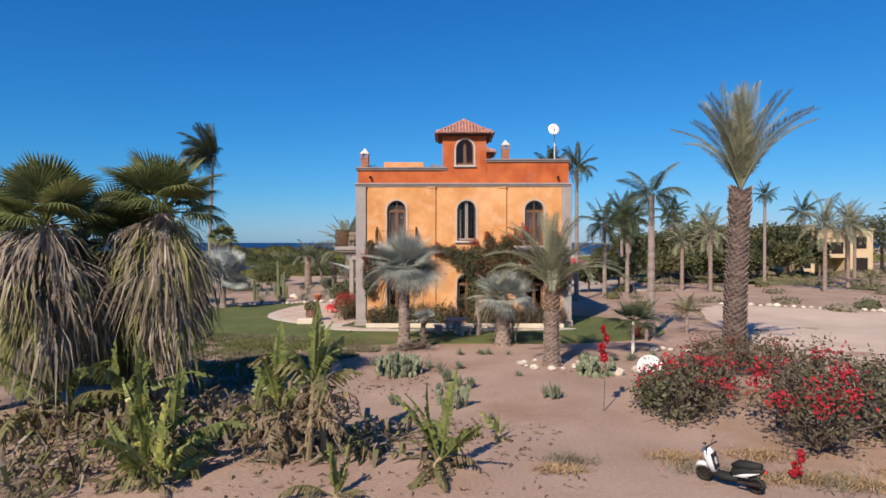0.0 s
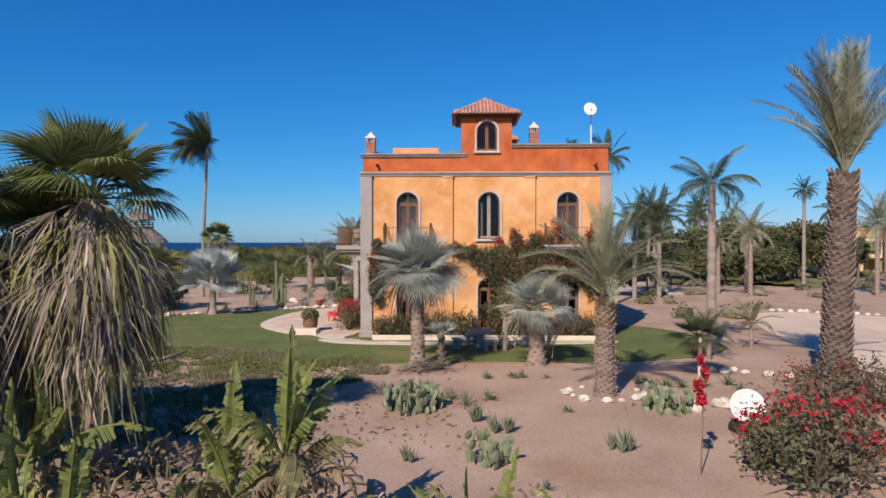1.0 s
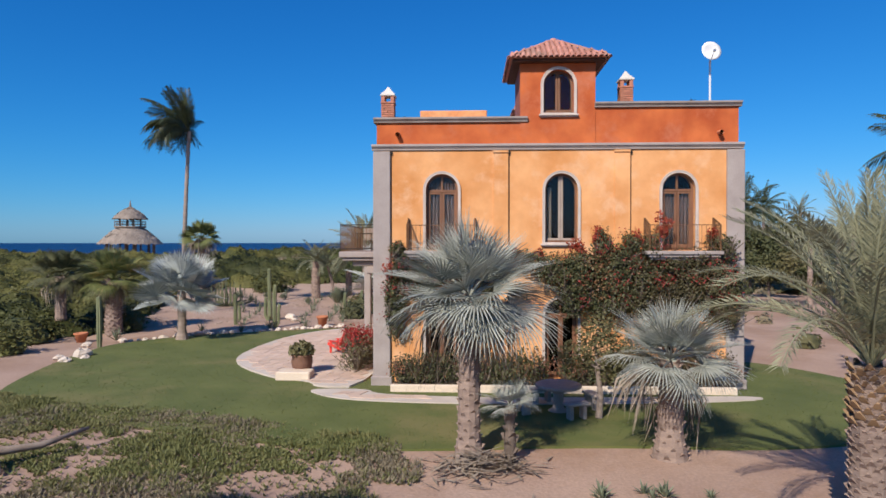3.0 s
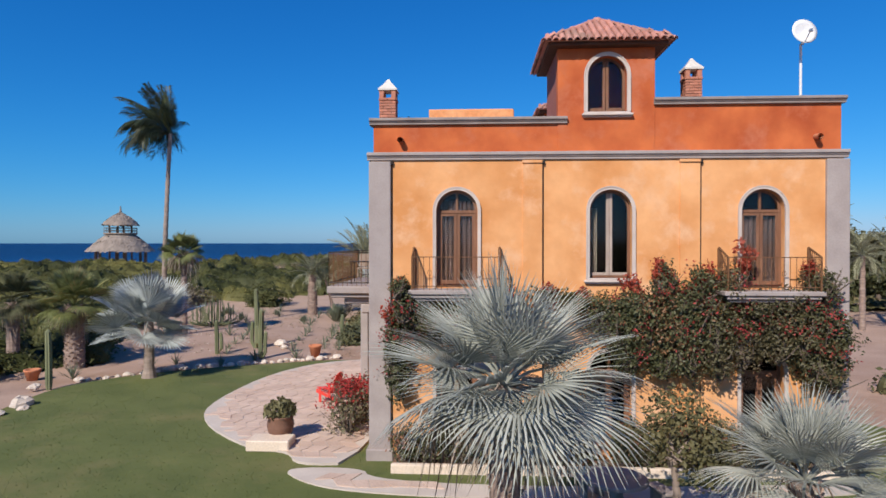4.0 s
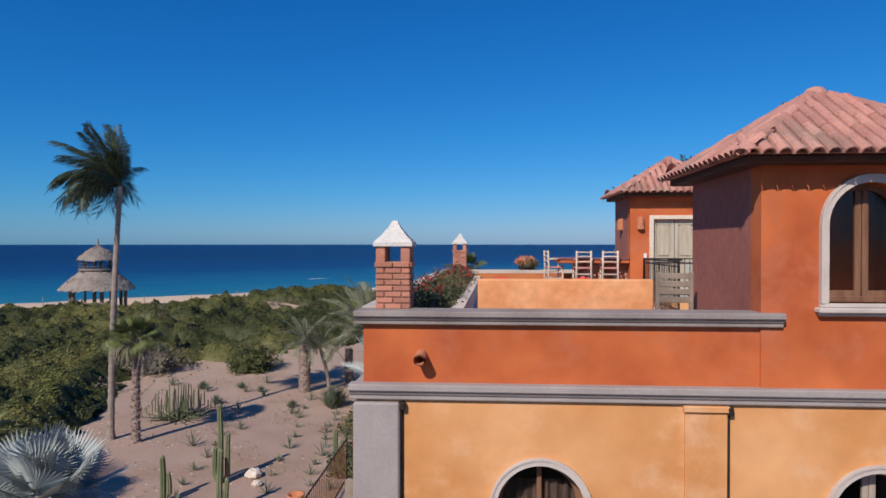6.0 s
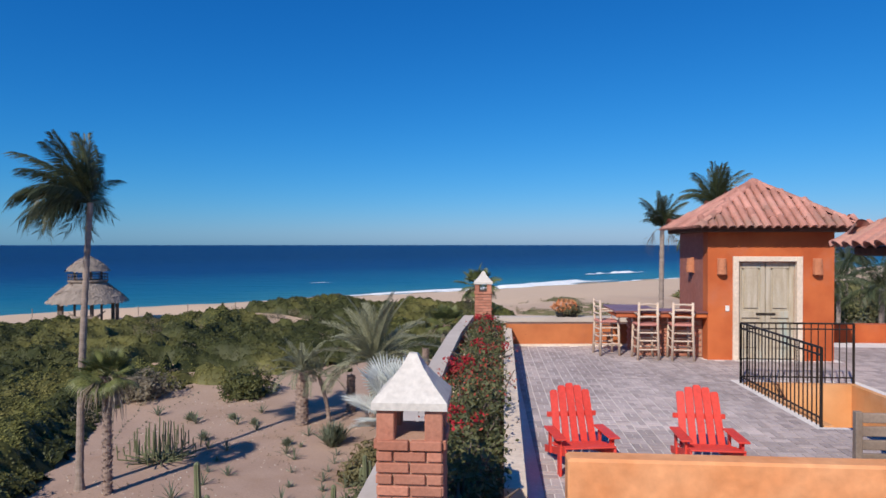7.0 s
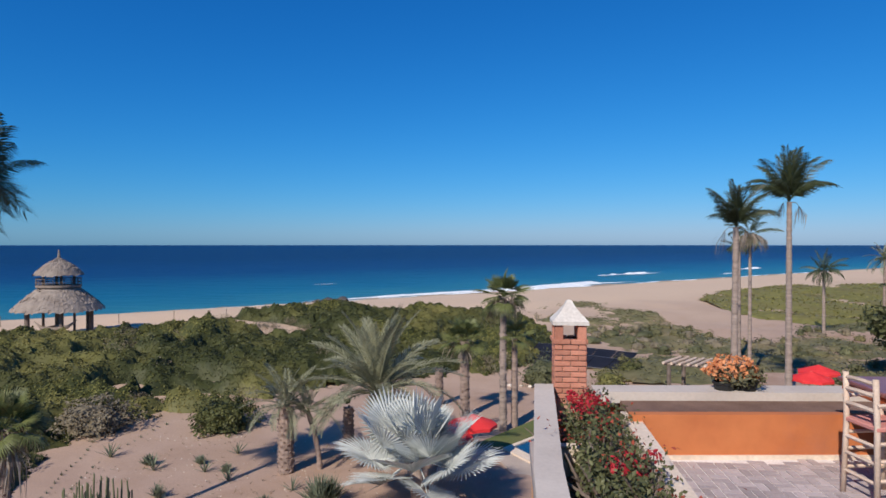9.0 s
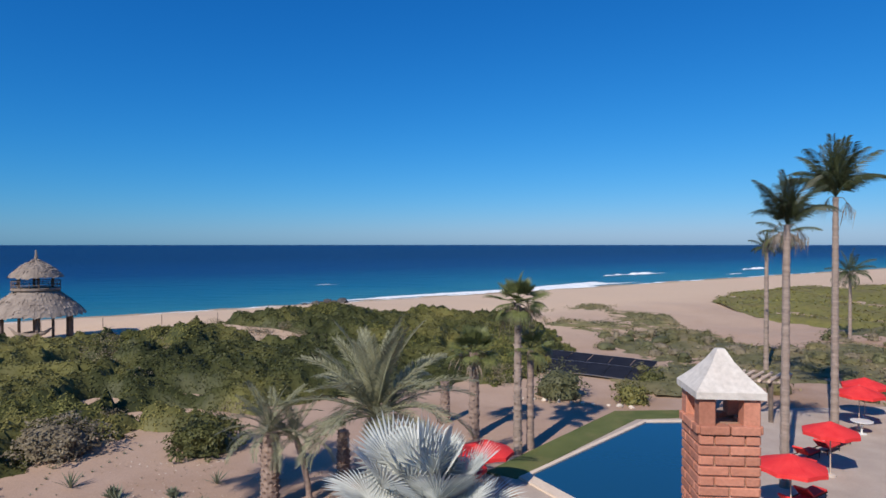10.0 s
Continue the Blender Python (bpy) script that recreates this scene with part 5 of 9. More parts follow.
def flowering_bush(name, label, blobs, leaves, bracts, n_leaf, n_bract, size, seed, bract_size=None, top=0.0):
    """A bush of leafy blobs with flower clusters on its outside. blobs: (x, y, z, rx, ry, rz)."""
    rng = random.Random(seed)
    t = thing(name, label, "bush")
    g = Geo()
    vol = sum(b[3] * b[5] + b[4] * b[5] for b in blobs)
    for b in blobs:
        leaf_cloud(g, b[:3], b[3:], int(n_leaf * (b[3] * b[5] + b[4] * b[5]) / vol), size, rng, lump=0.75, shell=0.45)
    part("foliage", g, leaves, t)
    g = Geo()
    bs = bract_size or size
    k = 0
    while k < n_bract:
        b = rng.choices(blobs, [q[3] * q[5] for q in blobs])[0]
        d = Vector((rng.gauss(0, 1), rng.gauss(0, 1), abs(rng.gauss(0, 1)) * 0.8 + top)).normalized()
        if noise.noise(Vector((b[0] + d.x * 2.3, b[1] + d.y * 2.3, d.z * 2.3 + seed))) < 0.02:
            k += 0.3
            continue
        c = Vector((b[0] + d.x * b[3] * 1.02, b[1] + d.y * b[4] * 1.02, b[2] + d.z * b[5] * 1.02))
        for _ in range(rng.randint(16, 48)):
            leaf(g, c + Vector((rng.gauss(0, 0.17), rng.gauss(0, 0.13), rng.gauss(0, 0.11))), d, bs * rng.uniform(0.7, 1.2), rng)
            k += 1
    part("blossom", g, bracts, t)
    g = Geo()
    for b in blobs:
        tips = [(b[0] + rng.gauss(0, 0.5) * b[3], b[1] + rng.gauss(0, 0.5) * b[4], b[2] + rng.uniform(0, 0.8) * b[5]) for _ in range(16)]
        tips += [(b[0] + rng.gauss(0, 0.75) * b[3], b[1] + rng.gauss(0, 0.75) * b[4], b[2] + rng.uniform(-0.5, 0.9) * b[5]) for _ in range(6)]
        twigs(g, (b[0], b[1], max(b[2] - b[5], 0.0) if top >= 0 else b[2] - b[5]), tips, 0.03, rng)
    tagged(part("branchwork", g, M_BARK, t), kind="stuff")
    return t


# bougainvillea along the flank planter
blobs = []
rng = random.Random(17)
yy = 36.9
while yy < 47.7:
    blobs.append((-4.50 + 0.02 * (yy - 37) + rng.uniform(-0.06, 0.06), yy, 8.82 + rng.uniform(-0.06, 0.08), 0.40, 0.44, 0.34 + rng.uniform(-0.08, 0.12)))
    yy += 0.5
flowering_bush("bougainvillea_hedge", "bougainvillea hedge with red flowers in the roof planter", blobs, L_HEDGE, L_RUSTBRACT, 24000, 520, 0.029, 18, 0.026, 0.5)
for c in ((-4.58, 38.3), (-4.68, 41.1), (-4.66, 41.6), (-4.25, 44.9), (-4.4, 46.6), (-4.38, 47.2), (-4.32, 43.1), (-4.26, 42.8), (-4.40, 46.9)):
    g = Geo()
    for _ in range(5):
        leaf_cloud(g, (c[0] + rng.gauss(0, 0.12), c[1] + rng.gauss(0, 0.2), 9.14 + rng.gauss(0, 0.03)), (0.08, 0.09, 0.06), 24, 0.026, rng)
    single("red_flowers", g, L_BRACT, "bright red flower clusters in the roof planter hedge", "flowers", "red flowers in the roof planter", kind="stuff")

pot = thing("flower_pots", "two black pots of orange flowers on the planter edge", "potted plant")
for x in (-2.36, -2.08):
    part("pot", Geo().lathe([(0.11, 0), (0.14, 0.20), (0.155, 0.21), (0.155, 0.24), (0.13, 0.24), (0.125, 0.18)], 16, (x, 48.2, 8.92)), M_BLACKPOT, pot)
g = Geo()
leaf_cloud(g, (-2.14, 48.2, 9.23), (0.32, 0.24, 0.15), 700, 0.036, rng)
part("foliage", g, L_BOUG, pot)
g = Geo()
leaf_cloud(g, (-2.27, 48.2, 9.33), (0.32, 0.24, 0.17), 700, 0.03, rng, shell=0.8)
part("blossom", g, L_ORANGEFL, pot)

# satellite dish and plants behind the right parapet
dish = thing("satellite_dish", "white satellite dish on a pole above the roof", "satellite dish")
part("pole", Geo().tube([(6.18, 36.3, 9.2), (6.18, 36.3, 11.05)], 0.035, 8).tube([(6.18, 36.3, 11.0), (6.12, 36.0, 11.15)], 0.025, 6), M_PLASTIC_W, dish)
g = Geo()
prof = [(0.002, 0.0), (0.12, 0.012), (0.24, 0.045), (0.33, 0.085), (0.335, 0.095), (0.24, 0.06), (0.002, 0.02)]
g.lathe(prof, 24)
part("reflector", g, M_PLASTIC_W, dish, smooth=True, at=pose(6.06, 35.98, 11.24, 78, 0, 6))
part("feed_arm", Geo().tube([(6.06, 35.95, 10.93), (6.04, 35.55, 11.15)], 0.014, 6).box((6.0, 35.5, 11.12), (6.08, 35.58, 11.2), 0.01), M_CHROME, dish)

bench = thing("wooden_chair", "weathered grey wooden chair against the tower wall", "chair")
for x in (-1.0, -0.5):
    for y in (37.1, 37.55):
        part("leg", Geo().box((x - 0.03, y - 0.03, ROOF), (x + 0.03, y + 0.03, 9.46 if y > 37.2 else 8.84), 0.006), M_GREYWOOD, bench)
part("seat", Geo().box((-1.05, 37.05, 8.84), (-0.45, 37.6, 8.89), 0.01), M_GREYWOOD, bench)
for i in range(4):
    part("back_slat", Geo().box((-0.98, 37.53, 9.0 + 0.12 * i), (-0.52, 37.57, 9.085 + 0.12 * i), 0.006), M_GREYWOOD, bench)

# ---- palms ----


def rot(az, el):
    """Turns a leaf built along +x to azimuth az and elevation el (degrees)."""
    return pose(0, 0, 0, 0, 0, az) @ pose(0, 0, 0, 0, -el, 0)


def fan_leaf(R, pet, n, droop, spread=125, width=1.0, split=0.5, seed=0, dome=0.15, tilt=0.0, cup=0.0):
    """A palmate leaf: petiole along +x, pleated blades joined round its end and split towards their drooping tips."""
    rng = random.Random(seed)
    g = Geo()
    sag = -0.05 * pet
    g.tube([(0, 0, 0), (pet * 0.5, 0, 0.04 * pet), (pet, 0, sag), (pet + 0.3 * R, 0, sag + 0.02)], [0.030, 0.022, 0.016, 0.003], 5, False)
    hub = Vector((pet, 0, sag))
    turn = Matrix.Rotation(radians(-tilt), 3, "Y")
    step_a = 2 * spread / n
    for i in range(n):
        a = radians(-spread + (i + 0.5) * step_a)
        k = 1 - 0.28 * abs(a / radians(spread)) ** 2
        L = R * k * rng.uniform(0.93, 1.05)
        out = Vector((math.cos(a), math.sin(a), cup * abs(math.sin(a))))
        d = turn @ out
        sdv = turn @ Vector((-math.sin(a), math.cos(a), 0))
        half = math.tan(radians(step_a / 2)) * width
        lift = dome * R * (1 - math.cos(a)) * 0.5
        rows = []
        for f, wide in ((0.0, 0.02), (split * 0.5, 1.0), (split, 1.0), (0.5 + 0.5 * split, 0.62), (1.0, 0.04)):
            w = half * min(f, split) * L * wide if f else 0.01
            fall = droop * L * max(0.0, f - 0.3 * split) ** 2 * rng.uniform(0.48, 0.62)
            c = hub + d * (L * f * (1 - 0.12 * droop * f)) + Vector((0, 0, lift * f + 0.05 * L * math.sin(math.pi * f) - fall))
            rows.append((c - sdv * w + Vector((0, 0, -0.42 * w)), c, c + sdv * w + Vector((0, 0, -0.42 * w))))
        q = len(g.v)
        for r in rows:
            g.v.extend(tuple(p) for p in r)
        for b in range(len(rows) - 1):
            u = q + 3 * b
            g.f.extend([(u, u + 3, u + 4, u + 1), (u + 1, u + 4, u + 5, u + 2)])
            g.m.extend([0, 0])
    return g


def dead_leaf(L, seed):
    """A collapsed dry leaf: a short stalk and long ragged strands hanging down."""
    rng = random.Random(seed)
    g = Geo()
    g.tube([(0, 0, 0), (0.35, 0, -0.02), (0.55, 0, -0.25)], [0.022, 0.016, 0.012], 4, False)
    for i in range(30):
        x = 0.55 + rng.uniform(-0.25, 0.45)
        y = rng.uniform(-0.45, 0.45)
        l2 = L * rng.uniform(0.55, 1.0)
        w = rng.uniform(0.008, 0.026)
        a = Vector((0.52, y * 0.2, -0.22))
        b = Vector((x, y * 0.8, -0.35 - l2 * 0.4))
        c = Vector((x + rng.uniform(-0.1, 0.06), y + rng.uniform(-0.1, 0.1), -0.3 - l2))
        s = Vector((rng.uniform(-0.5, 0.5), 1, 0)).normalized() * w
        q = len(g.v)
        g.v.extend([tuple(a - s * 0.4), tuple(a + s * 0.4), tuple(b + s), tuple(b - s), tuple(c)])
        g.f.extend([(q, q + 1, q + 2, q + 3), (q + 3, q + 2, q + 4)])
        g.m.extend([0, 0])
    return g


def feather_leaf(L, n, leaflet, bend, seed=0, up=0.5, thick=0.016, ragged=0.0, width=0.022, hang=0.22, twist=0.0):
    """A pinnate frond along +x: a rachis that arches over by bend (1 is about 80 degrees), with two rows of narrow leaflets."""
    rng = random.Random(seed)
    g = Geo()
    m = 12
    pts = [Vector((0, 0, 0))]
    side = 0.0
    for i in range(m):
        t = (i + 0.5) / m
        a = radians(7 - 92 * bend * t ** 1.35)
        side += twist * t / m
        pts.append(pts[-1] + Vector((math.cos(a), side, math.sin(a))) * (L / m))
    g.tube(pts, [thick * 1.6 * (1 - 0.85 * i / m) + 0.003 for i in range(m + 1)], 5, False)

    def at(t):
        k = min(m - 1, int(t * m))
        return pts[k].lerp(pts[k + 1], t * m - k), (pts[k + 1] - pts[k]).normalized()

    for i in range(n):
        t = 0.14 + 0.85 * i / (n - 1)
        p, d = at(min(t, 0.999))
        nrm = Vector((-d.z, 0, d.x))
        for s in (-1, 1):
            if rng.random() < ragged:
                continue
            k = leaflet * (0.40 + 0.60 * math.sin(math.pi * min(1, t * 0.82 + 0.12))) * rng.uniform(0.8, 1.12)
            fwd = 0.55 + 0.7 * t
            out = (Vector((0, s, 0)) + d * fwd + nrm * (up * rng.uniform(0.5, 1.3)) + Vector((rng.gauss(0, 0.08), rng.gauss(0, 0.08), rng.gauss(0, 0.08)))).normalized()
            mid = p + out * (k * 0.5) + Vector((0, 0, -0.12 * hang * k))
            tip = p + out * k + Vector((0, 0, -hang * k))
            wv = d * (width * (0.8 + 0.4 * rng.random()))
            q = len(g.v)
            g.v.extend([tuple(p), tuple(mid - wv), tuple(tip), tuple(mid + wv)])
            g.f.append((q, q + 1, q + 2, q + 3))
            g.m.append(0)
    return g


def bark_scales(g, h, r, n, rng, lean, size=0.09, mat=0, z0=0.0):
    """Old leaf bases up a trunk in a spiral."""
    for i in range(n):
        z = z0 + (h - z0) * (i + rng.random() * 0.6) / n
        a = i * 2.39996
        rr = r(z)
        c = Vector((lean(z)[0] + rr * math.cos(a), lean(z)[1] + rr * math.sin(a), z))
        out = Vector((math.cos(a), math.sin(a), 0))
        t = Vector((-math.sin(a), math.cos(a), 0))
        s = size * rng.uniform(0.8, 1.2)
        q = len(g.v)
        g.v.extend([tuple(c - t * s - out * 0.02), tuple(c + t * s - out * 0.02), tuple(c + out * s * 0.75 + Vector((0, 0, s * 1.3)) + t * s * 0.35), tuple(c + out * s * 0.75 + Vector((0, 0, s * 1.3)) - t * s * 0.35), tuple(c + Vector((0, 0, s * 1.5)))])
        g.f.extend([(q, q + 1, q + 2, q + 3), (q + 1, q + 4, q + 2), (q, q + 3, q + 4), (q + 3, q + 2, q + 4)])
        g.m.extend([mat] * 4)


def palm(name, label, x, y, h, r0, r1, leaves, n_leaf, el=(80, -25), trunk=None, lean=(0, 0), scales=0, scale_size=0.09, scale_mat=None, bulge=0.0, dead=None, n_dead=0, dead_el=(-55, -85), seed=1, group="", wind=0.0, joined=False, mat=None, dead_drop=0.0, size=1.0, boots=0, az0=0.0, dead_mat=None, roll=18, dead_size=1.0):
    """A palm: trunk, fronds set in a spiral, and a skirt of dead leaves. leaves: Geos, or meshes from young to old."""
    rng = random.Random(seed)
    z0 = ground_z(x, y) - 0.12
    t = thing(name, label, "palm tree", group, pose(x, y, z0))
    bend = lambda z: (lean[0] * (z / h) ** 1.7, lean[1] * (z / h) ** 1.7)
    radius = lambda z: r0 + (r1 - r0) * min(1, z / h) + bulge * max(0, 1 - z / 0.5) + 0.012 * math.sin(z * 23)
    g = Geo()
    k = max(6, int(h / 0.18))
    g.tube([(*bend(h * i / k), h * i / k) for i in range(k + 1)], [radius(h * i / k) * rng.uniform(0.97, 1.03) for i in range(k + 1)], 12)
    mats = [trunk or M_TRUNK, scale_mat or trunk or M_TRUNK]
    if scales:
        bark_scales(g, h, radius, scales, rng, bend, scale_size)
    if boots:
        bark_scales(g, h + 0.05, lambda z: radius(z) * 1.08, boots, rng, bend, scale_size * 1.3, 1, h - 0.9)
    part("trunk", g, mats, t)
    top = Matrix.Translation((*bend(h), h))
    crown = Geo()
    for i in range(n_leaf):
        f = (i + 0.5) / n_leaf
        e = el[0] + (el[1] - el[0]) * f ** 0.8 + rng.uniform(-7, 7)
        a = az0 + i * 137.5 + rng.uniform(-12, 12)
        if wind:
            a = 180 + ((a % 360) - 180) * (1 - wind)
            e += 10 * math.cos(radians(a))
        m = top @ rot(a, e) @ Matrix.Scale(size * rng.uniform(0.88, 1.08), 4) @ pose(0, 0, 0, rng.uniform(-roll, roll), 0, 0)
        src = leaves[min(len(leaves) - 1, int(f * len(leaves)))]
        if joined:
            crown.add(src, m)
        else:
            part("frond", src, None, t, at=m)
    if joined:
        part("crown", crown, mat, t)
    if n_dead:
        if joined:
            g = Geo()
        for i in range(n_dead):
            a, e = i * 137.5 + rng.uniform(-20, 20), rng.uniform(*dead_el)
            drop = dead_drop * (i / n_dead)
            m = top @ Matrix.Translation((0, 0, -drop)) @ pose(0, 0, 0, 0, 0, a) @ pose(0, 0, 0, rng.uniform(-10, 10), rng.uniform(-30, 12), 0) @ Matrix.Scale(dead_size * rng.uniform(0.6, 1.2), 4)
            src = dead[i % len(dead)]
            if joined:
                g.add(src, m)
            else:
                part("dead_frond", src, None, t, "dry brown hanging frond", at=m)
        if joined:
            part("dead_skirt", g, dead_mat or L_DEAD, t, "dry brown hanging fronds")
    return t


FAN_G = [fan_leaf(1.0, 0.85, 36, 0.2, 118, 1.0, 0.60, 1, 0.12, 0, 0.25), fan_leaf(1.08, 0.95, 36, 0.55, 122, 1.0, 0.56, 2, 0.1, 0, 0.15), fan_leaf(1.05, 1.0, 36, 1.1, 122, 1.0, 0.52, 3)]
FAN = [f.mesh("fan_frond", L_FAN) for f in FAN_G]
SILV_G = [fan_leaf(1.15, 0.8, 48, 0.0, 150, 1.0, 0.66, 4, 0.2, 8, 0.30), fan_leaf(1.25, 1.1, 48, 0.05, 155, 1.0, 0.64, 5, 0.2, 22, 0.25), fan_leaf(1.25, 1.25, 48, 0.2, 155, 1.0, 0.62, 6, 0.2, 28, 0.15)]
SILV = [f.mesh("silver_frond", L_SILVER) for f in SILV_G]
SILVDARK = [f.mesh("silver_frond", L_SILVERBLUE) for f in SILV_G]
BLUE_G = [fan_leaf(1.05, 0.6, 44, 0.03, 115, 0.9, 0.42, 7, 0.2, 0, 0.2), fan_leaf(1.15, 0.7, 44, 0.2, 120, 0.9, 0.40, 8, 0.15, 0, 0.15), fan_leaf(1.15, 0.8, 44, 0.65, 120, 0.9, 0.40, 9, 0.1)]
BLUE = [f.mesh("blue_frond", L_BLUEGREEN) for f in BLUE_G]
DATE_G = [feather_leaf(3.0, 84, 0.50, 0.35, 1, width=0.019, twist=0.2), feather_leaf(3.2, 84, 0.52, 0.62, 2, width=0.019, twist=-0.2), feather_leaf(3.1, 84, 0.52, 0.9, 3, width=0.019, twist=0.3)]
TALL = [f.mesh("date_frond", L_DATE) for f in (feather_leaf(3.1, 90, 0.44, 0.14, 31, width=0.016, twist=0.15), feather_leaf(3.1, 90, 0.44, 0.34, 32, width=0.016, twist=-0.25), feather_leaf(3.0, 90, 0.44, 0.60, 33, width=0.016, twist=0.25))]
DATE = [f.mesh("date_frond", L_DATE) for f in DATE_G]
WIDE = [f.mesh("date_frond", L_DATE) for f in (feather_leaf(3.0, 90, 0.42, 0.20, 34, width=0.014, twist=0.2), feather_leaf(3.2, 90, 0.42, 0.60, 35, width=0.014, twist=-0.3), feather_leaf(3.3, 90, 0.42, 0.90, 36, width=0.014, twist=0.3), feather_leaf(3.3, 90, 0.42, 1.05, 37, width=0.016, twist=-0.2))]
COCO_G = [feather_leaf(3.5, 62, 0.70, 0.22, 4, 0.1, width=0.030, hang=0.30, twist=0.3), feather_leaf(3.7, 62, 0.78, 0.55, 5, -0.1, width=0.030, hang=0.55, twist=-0.4), feather_leaf(3.4, 62, 0.78, 0.95, 6, -0.3, width=0.030, hang=0.7, twist=0.4), feather_leaf(3.0, 50, 0.7, 1.25, 7, -0.4, width=0.030, hang=0.8, twist=-0.3, ragged=0.25)]
DEAD_G = [dead_leaf(1.3, 1), dead_leaf(1.8, 2), dead_leaf(1.1, 3), dead_leaf(1.5, 4)]
DEAD = [f.mesh("dead_frond", L_DEAD) for f in DEAD_G]
DEADG = [f.mesh("dead_frond", L_DEADGREEN) for f in DEAD_G]

# fan palms with thick dead skirts, in the foreground
for i, (x, y, h, sd) in enumerate(((-8.05, 17.8, 5.7, 1), (-10.6, 16.5, 5.3, 3), (-12.9, 17.4, 4.9, 6), (-9.75, 18.7, 4.7, 5))):
    palm("fan_palm", "green fan palm with a thick skirt of dead brown leaves", x, y, h, 0.30, 0.24, FAN, 26, (94, 4), M_TRUNK, seed=sd, scales=60, dead=DEAD[:3] + DEADG[:2], n_dead=150, dead_drop=2.2, group="fan palms by the garden edge", size=1.04, dead_size=1.26)

# blue-grey fan palms before the house
palm("blue_fan_palm", "blue-grey fan palm with a stout trunk on the lawn edge", -2.0, 28.75, 3.75, 0.27, 0.21, BLUE, 32, (90, -26), M_TRUNK, bulge=0.12, scales=140, scale_size=0.065, seed=11, dead=DEAD, n_dead=14, group="fan palms before the house", size=1.2, roll=35)
palm("blue_fan_palm", "low blue-grey fan palm with a stout trunk", 2.55, 28.95, 2.3, 0.34, 0.22, BLUE, 24, (88, -14), M_TRUNK, bulge=0.1, scales=100, scale_size=0.07, seed=12, group="fan palms before the house", size=0.98, dead=DEAD, n_dead=5, roll=30)
palm("blue_fan_palm", "short young fan palm beside the stout one", -1.1, 28.4, 1.4, 0.14, 0.10, BLUE, 10, (70, -10), M_BARK, seed=13, scales=20, group="fan palms before the house", size=0.45)
# date palms
palm("date_palm", "date palm with a scaly trunk and arching grey-green fronds", 4.05, 24.3, 3.1, 0.31, 0.27, WIDE, 36, (93, 32), M_TRUNK, scales=340, scale_size=0.06, scale_mat=M_BOOT, boots=80, seed=21, group="date palms", bulge=0.08, size=0.98)
palm("date_palm", "tall date palm with a thick scaly trunk", 11.25, 24.6, 6.95, 0.42, 0.34, TALL, 28, (92, 58), M_TRUNKDARK, scales=620, scale_size=0.095, scale_mat=M_TRUNK, boots=70, seed=23, group="date palms", size=1.30, bulge=0.1, lean=(0.22, 0.0))
# silver palms in the sand garden
palm("silver_palm", "silver fan palm with a pale trunk by the stone border", -16.35, 45.1, 2.75, 0.22, 0.19, SILVDARK, 28, (92, -48), M_TRUNKPALE, bulge=0.18, seed=31, group="silver palms", roll=35, size=1.02)
palm("silver_palm", "large silver fan palm on the sand behind the house", -8.65, 64.8, 2.2, 0.28, 0.24, SILV, 26, (92, -28), M_TRUNKPALE, bulge=0.15, seed=32, group="silver palms", roll=25, size=1.5)
# slender palm on the lawn's left and its short neighbour
palm("coconut_palm", "tall slender palm with a wind-swept dark crown", -22.45, 58.2, 12.95, 0.17, 0.12, COCO_G, 46, (91, 5), M_TRUNKPALE, lean=(0.35, 0.3), seed=41, group="tall slender palms", joined=True, mat=L_COCODARK, bulge=0.12, size=0.94, wind=0.55, roll=50)
palm("fan_palm", "short bushy fan palm below the tall slender one", -20.9, 57.8, 5.3, 0.19, 0.17, FAN, 26, (88, -30), M_TRUNK, scales=120, seed=42, size=0.80, roll=35, dead=DEAD, n_dead=8, group="fan palms left of the lawn")
# palms in the sand behind the house
palm("date_palm", "date palm with a stubby scaly trunk in the sand", -15.5, 68.6, 3.3, 0.38, 0.34, DATE_G, 22, (75, -10), M_TRUNK, scales=120, seed=43, joined=True, mat=L_DATE, size=0.75, group="date palms")
palm("date_palm", "slim young date palm leaning over the sand", -14.0, 69.2, 2.9, 0.14, 0.12, DATE_G, 16, (75, 0), M_TRUNK, seed=44, joined=True, mat=L_DATE, size=0.75, group="date palms", lean=(-0.6, 0))
palm("date_palm", "wide-crowned date palm behind the house", -11.2, 69.5, 3.8, 0.36, 0.32, DATE, 46, (90, -8), M_TRUNK, scales=120, seed=45, group="date palms", size=1.4)
palm("fan_palm", "tall fan palm at the edge of the pool garden", -5.0, 76.6, 8.1, 0.24, 0.17, FAN, 18, (85, -25), M_TRUNKPALE, seed=46, scales=60, group="fan palms by the pool", size=0.95, dead=DEAD, n_dead=10)
palm("fan_palm", "fan palm leaning beside a taller one", -4.3, 77.3, 5.6, 0.22, 0.17, FAN, 12, (80, -25), M_TRUNK, seed=47, group="fan palms by the pool", size=0.8)
palm("fan_palm", "bushy fan palm with a scaly trunk", -7.4, 79.0, 5.0, 0.32, 0.26, FAN, 20, (85, -20), M_TRUNK, seed=48, scales=80, group="fan palms by the pool", size=0.95, dead=DEAD, n_dead=6)
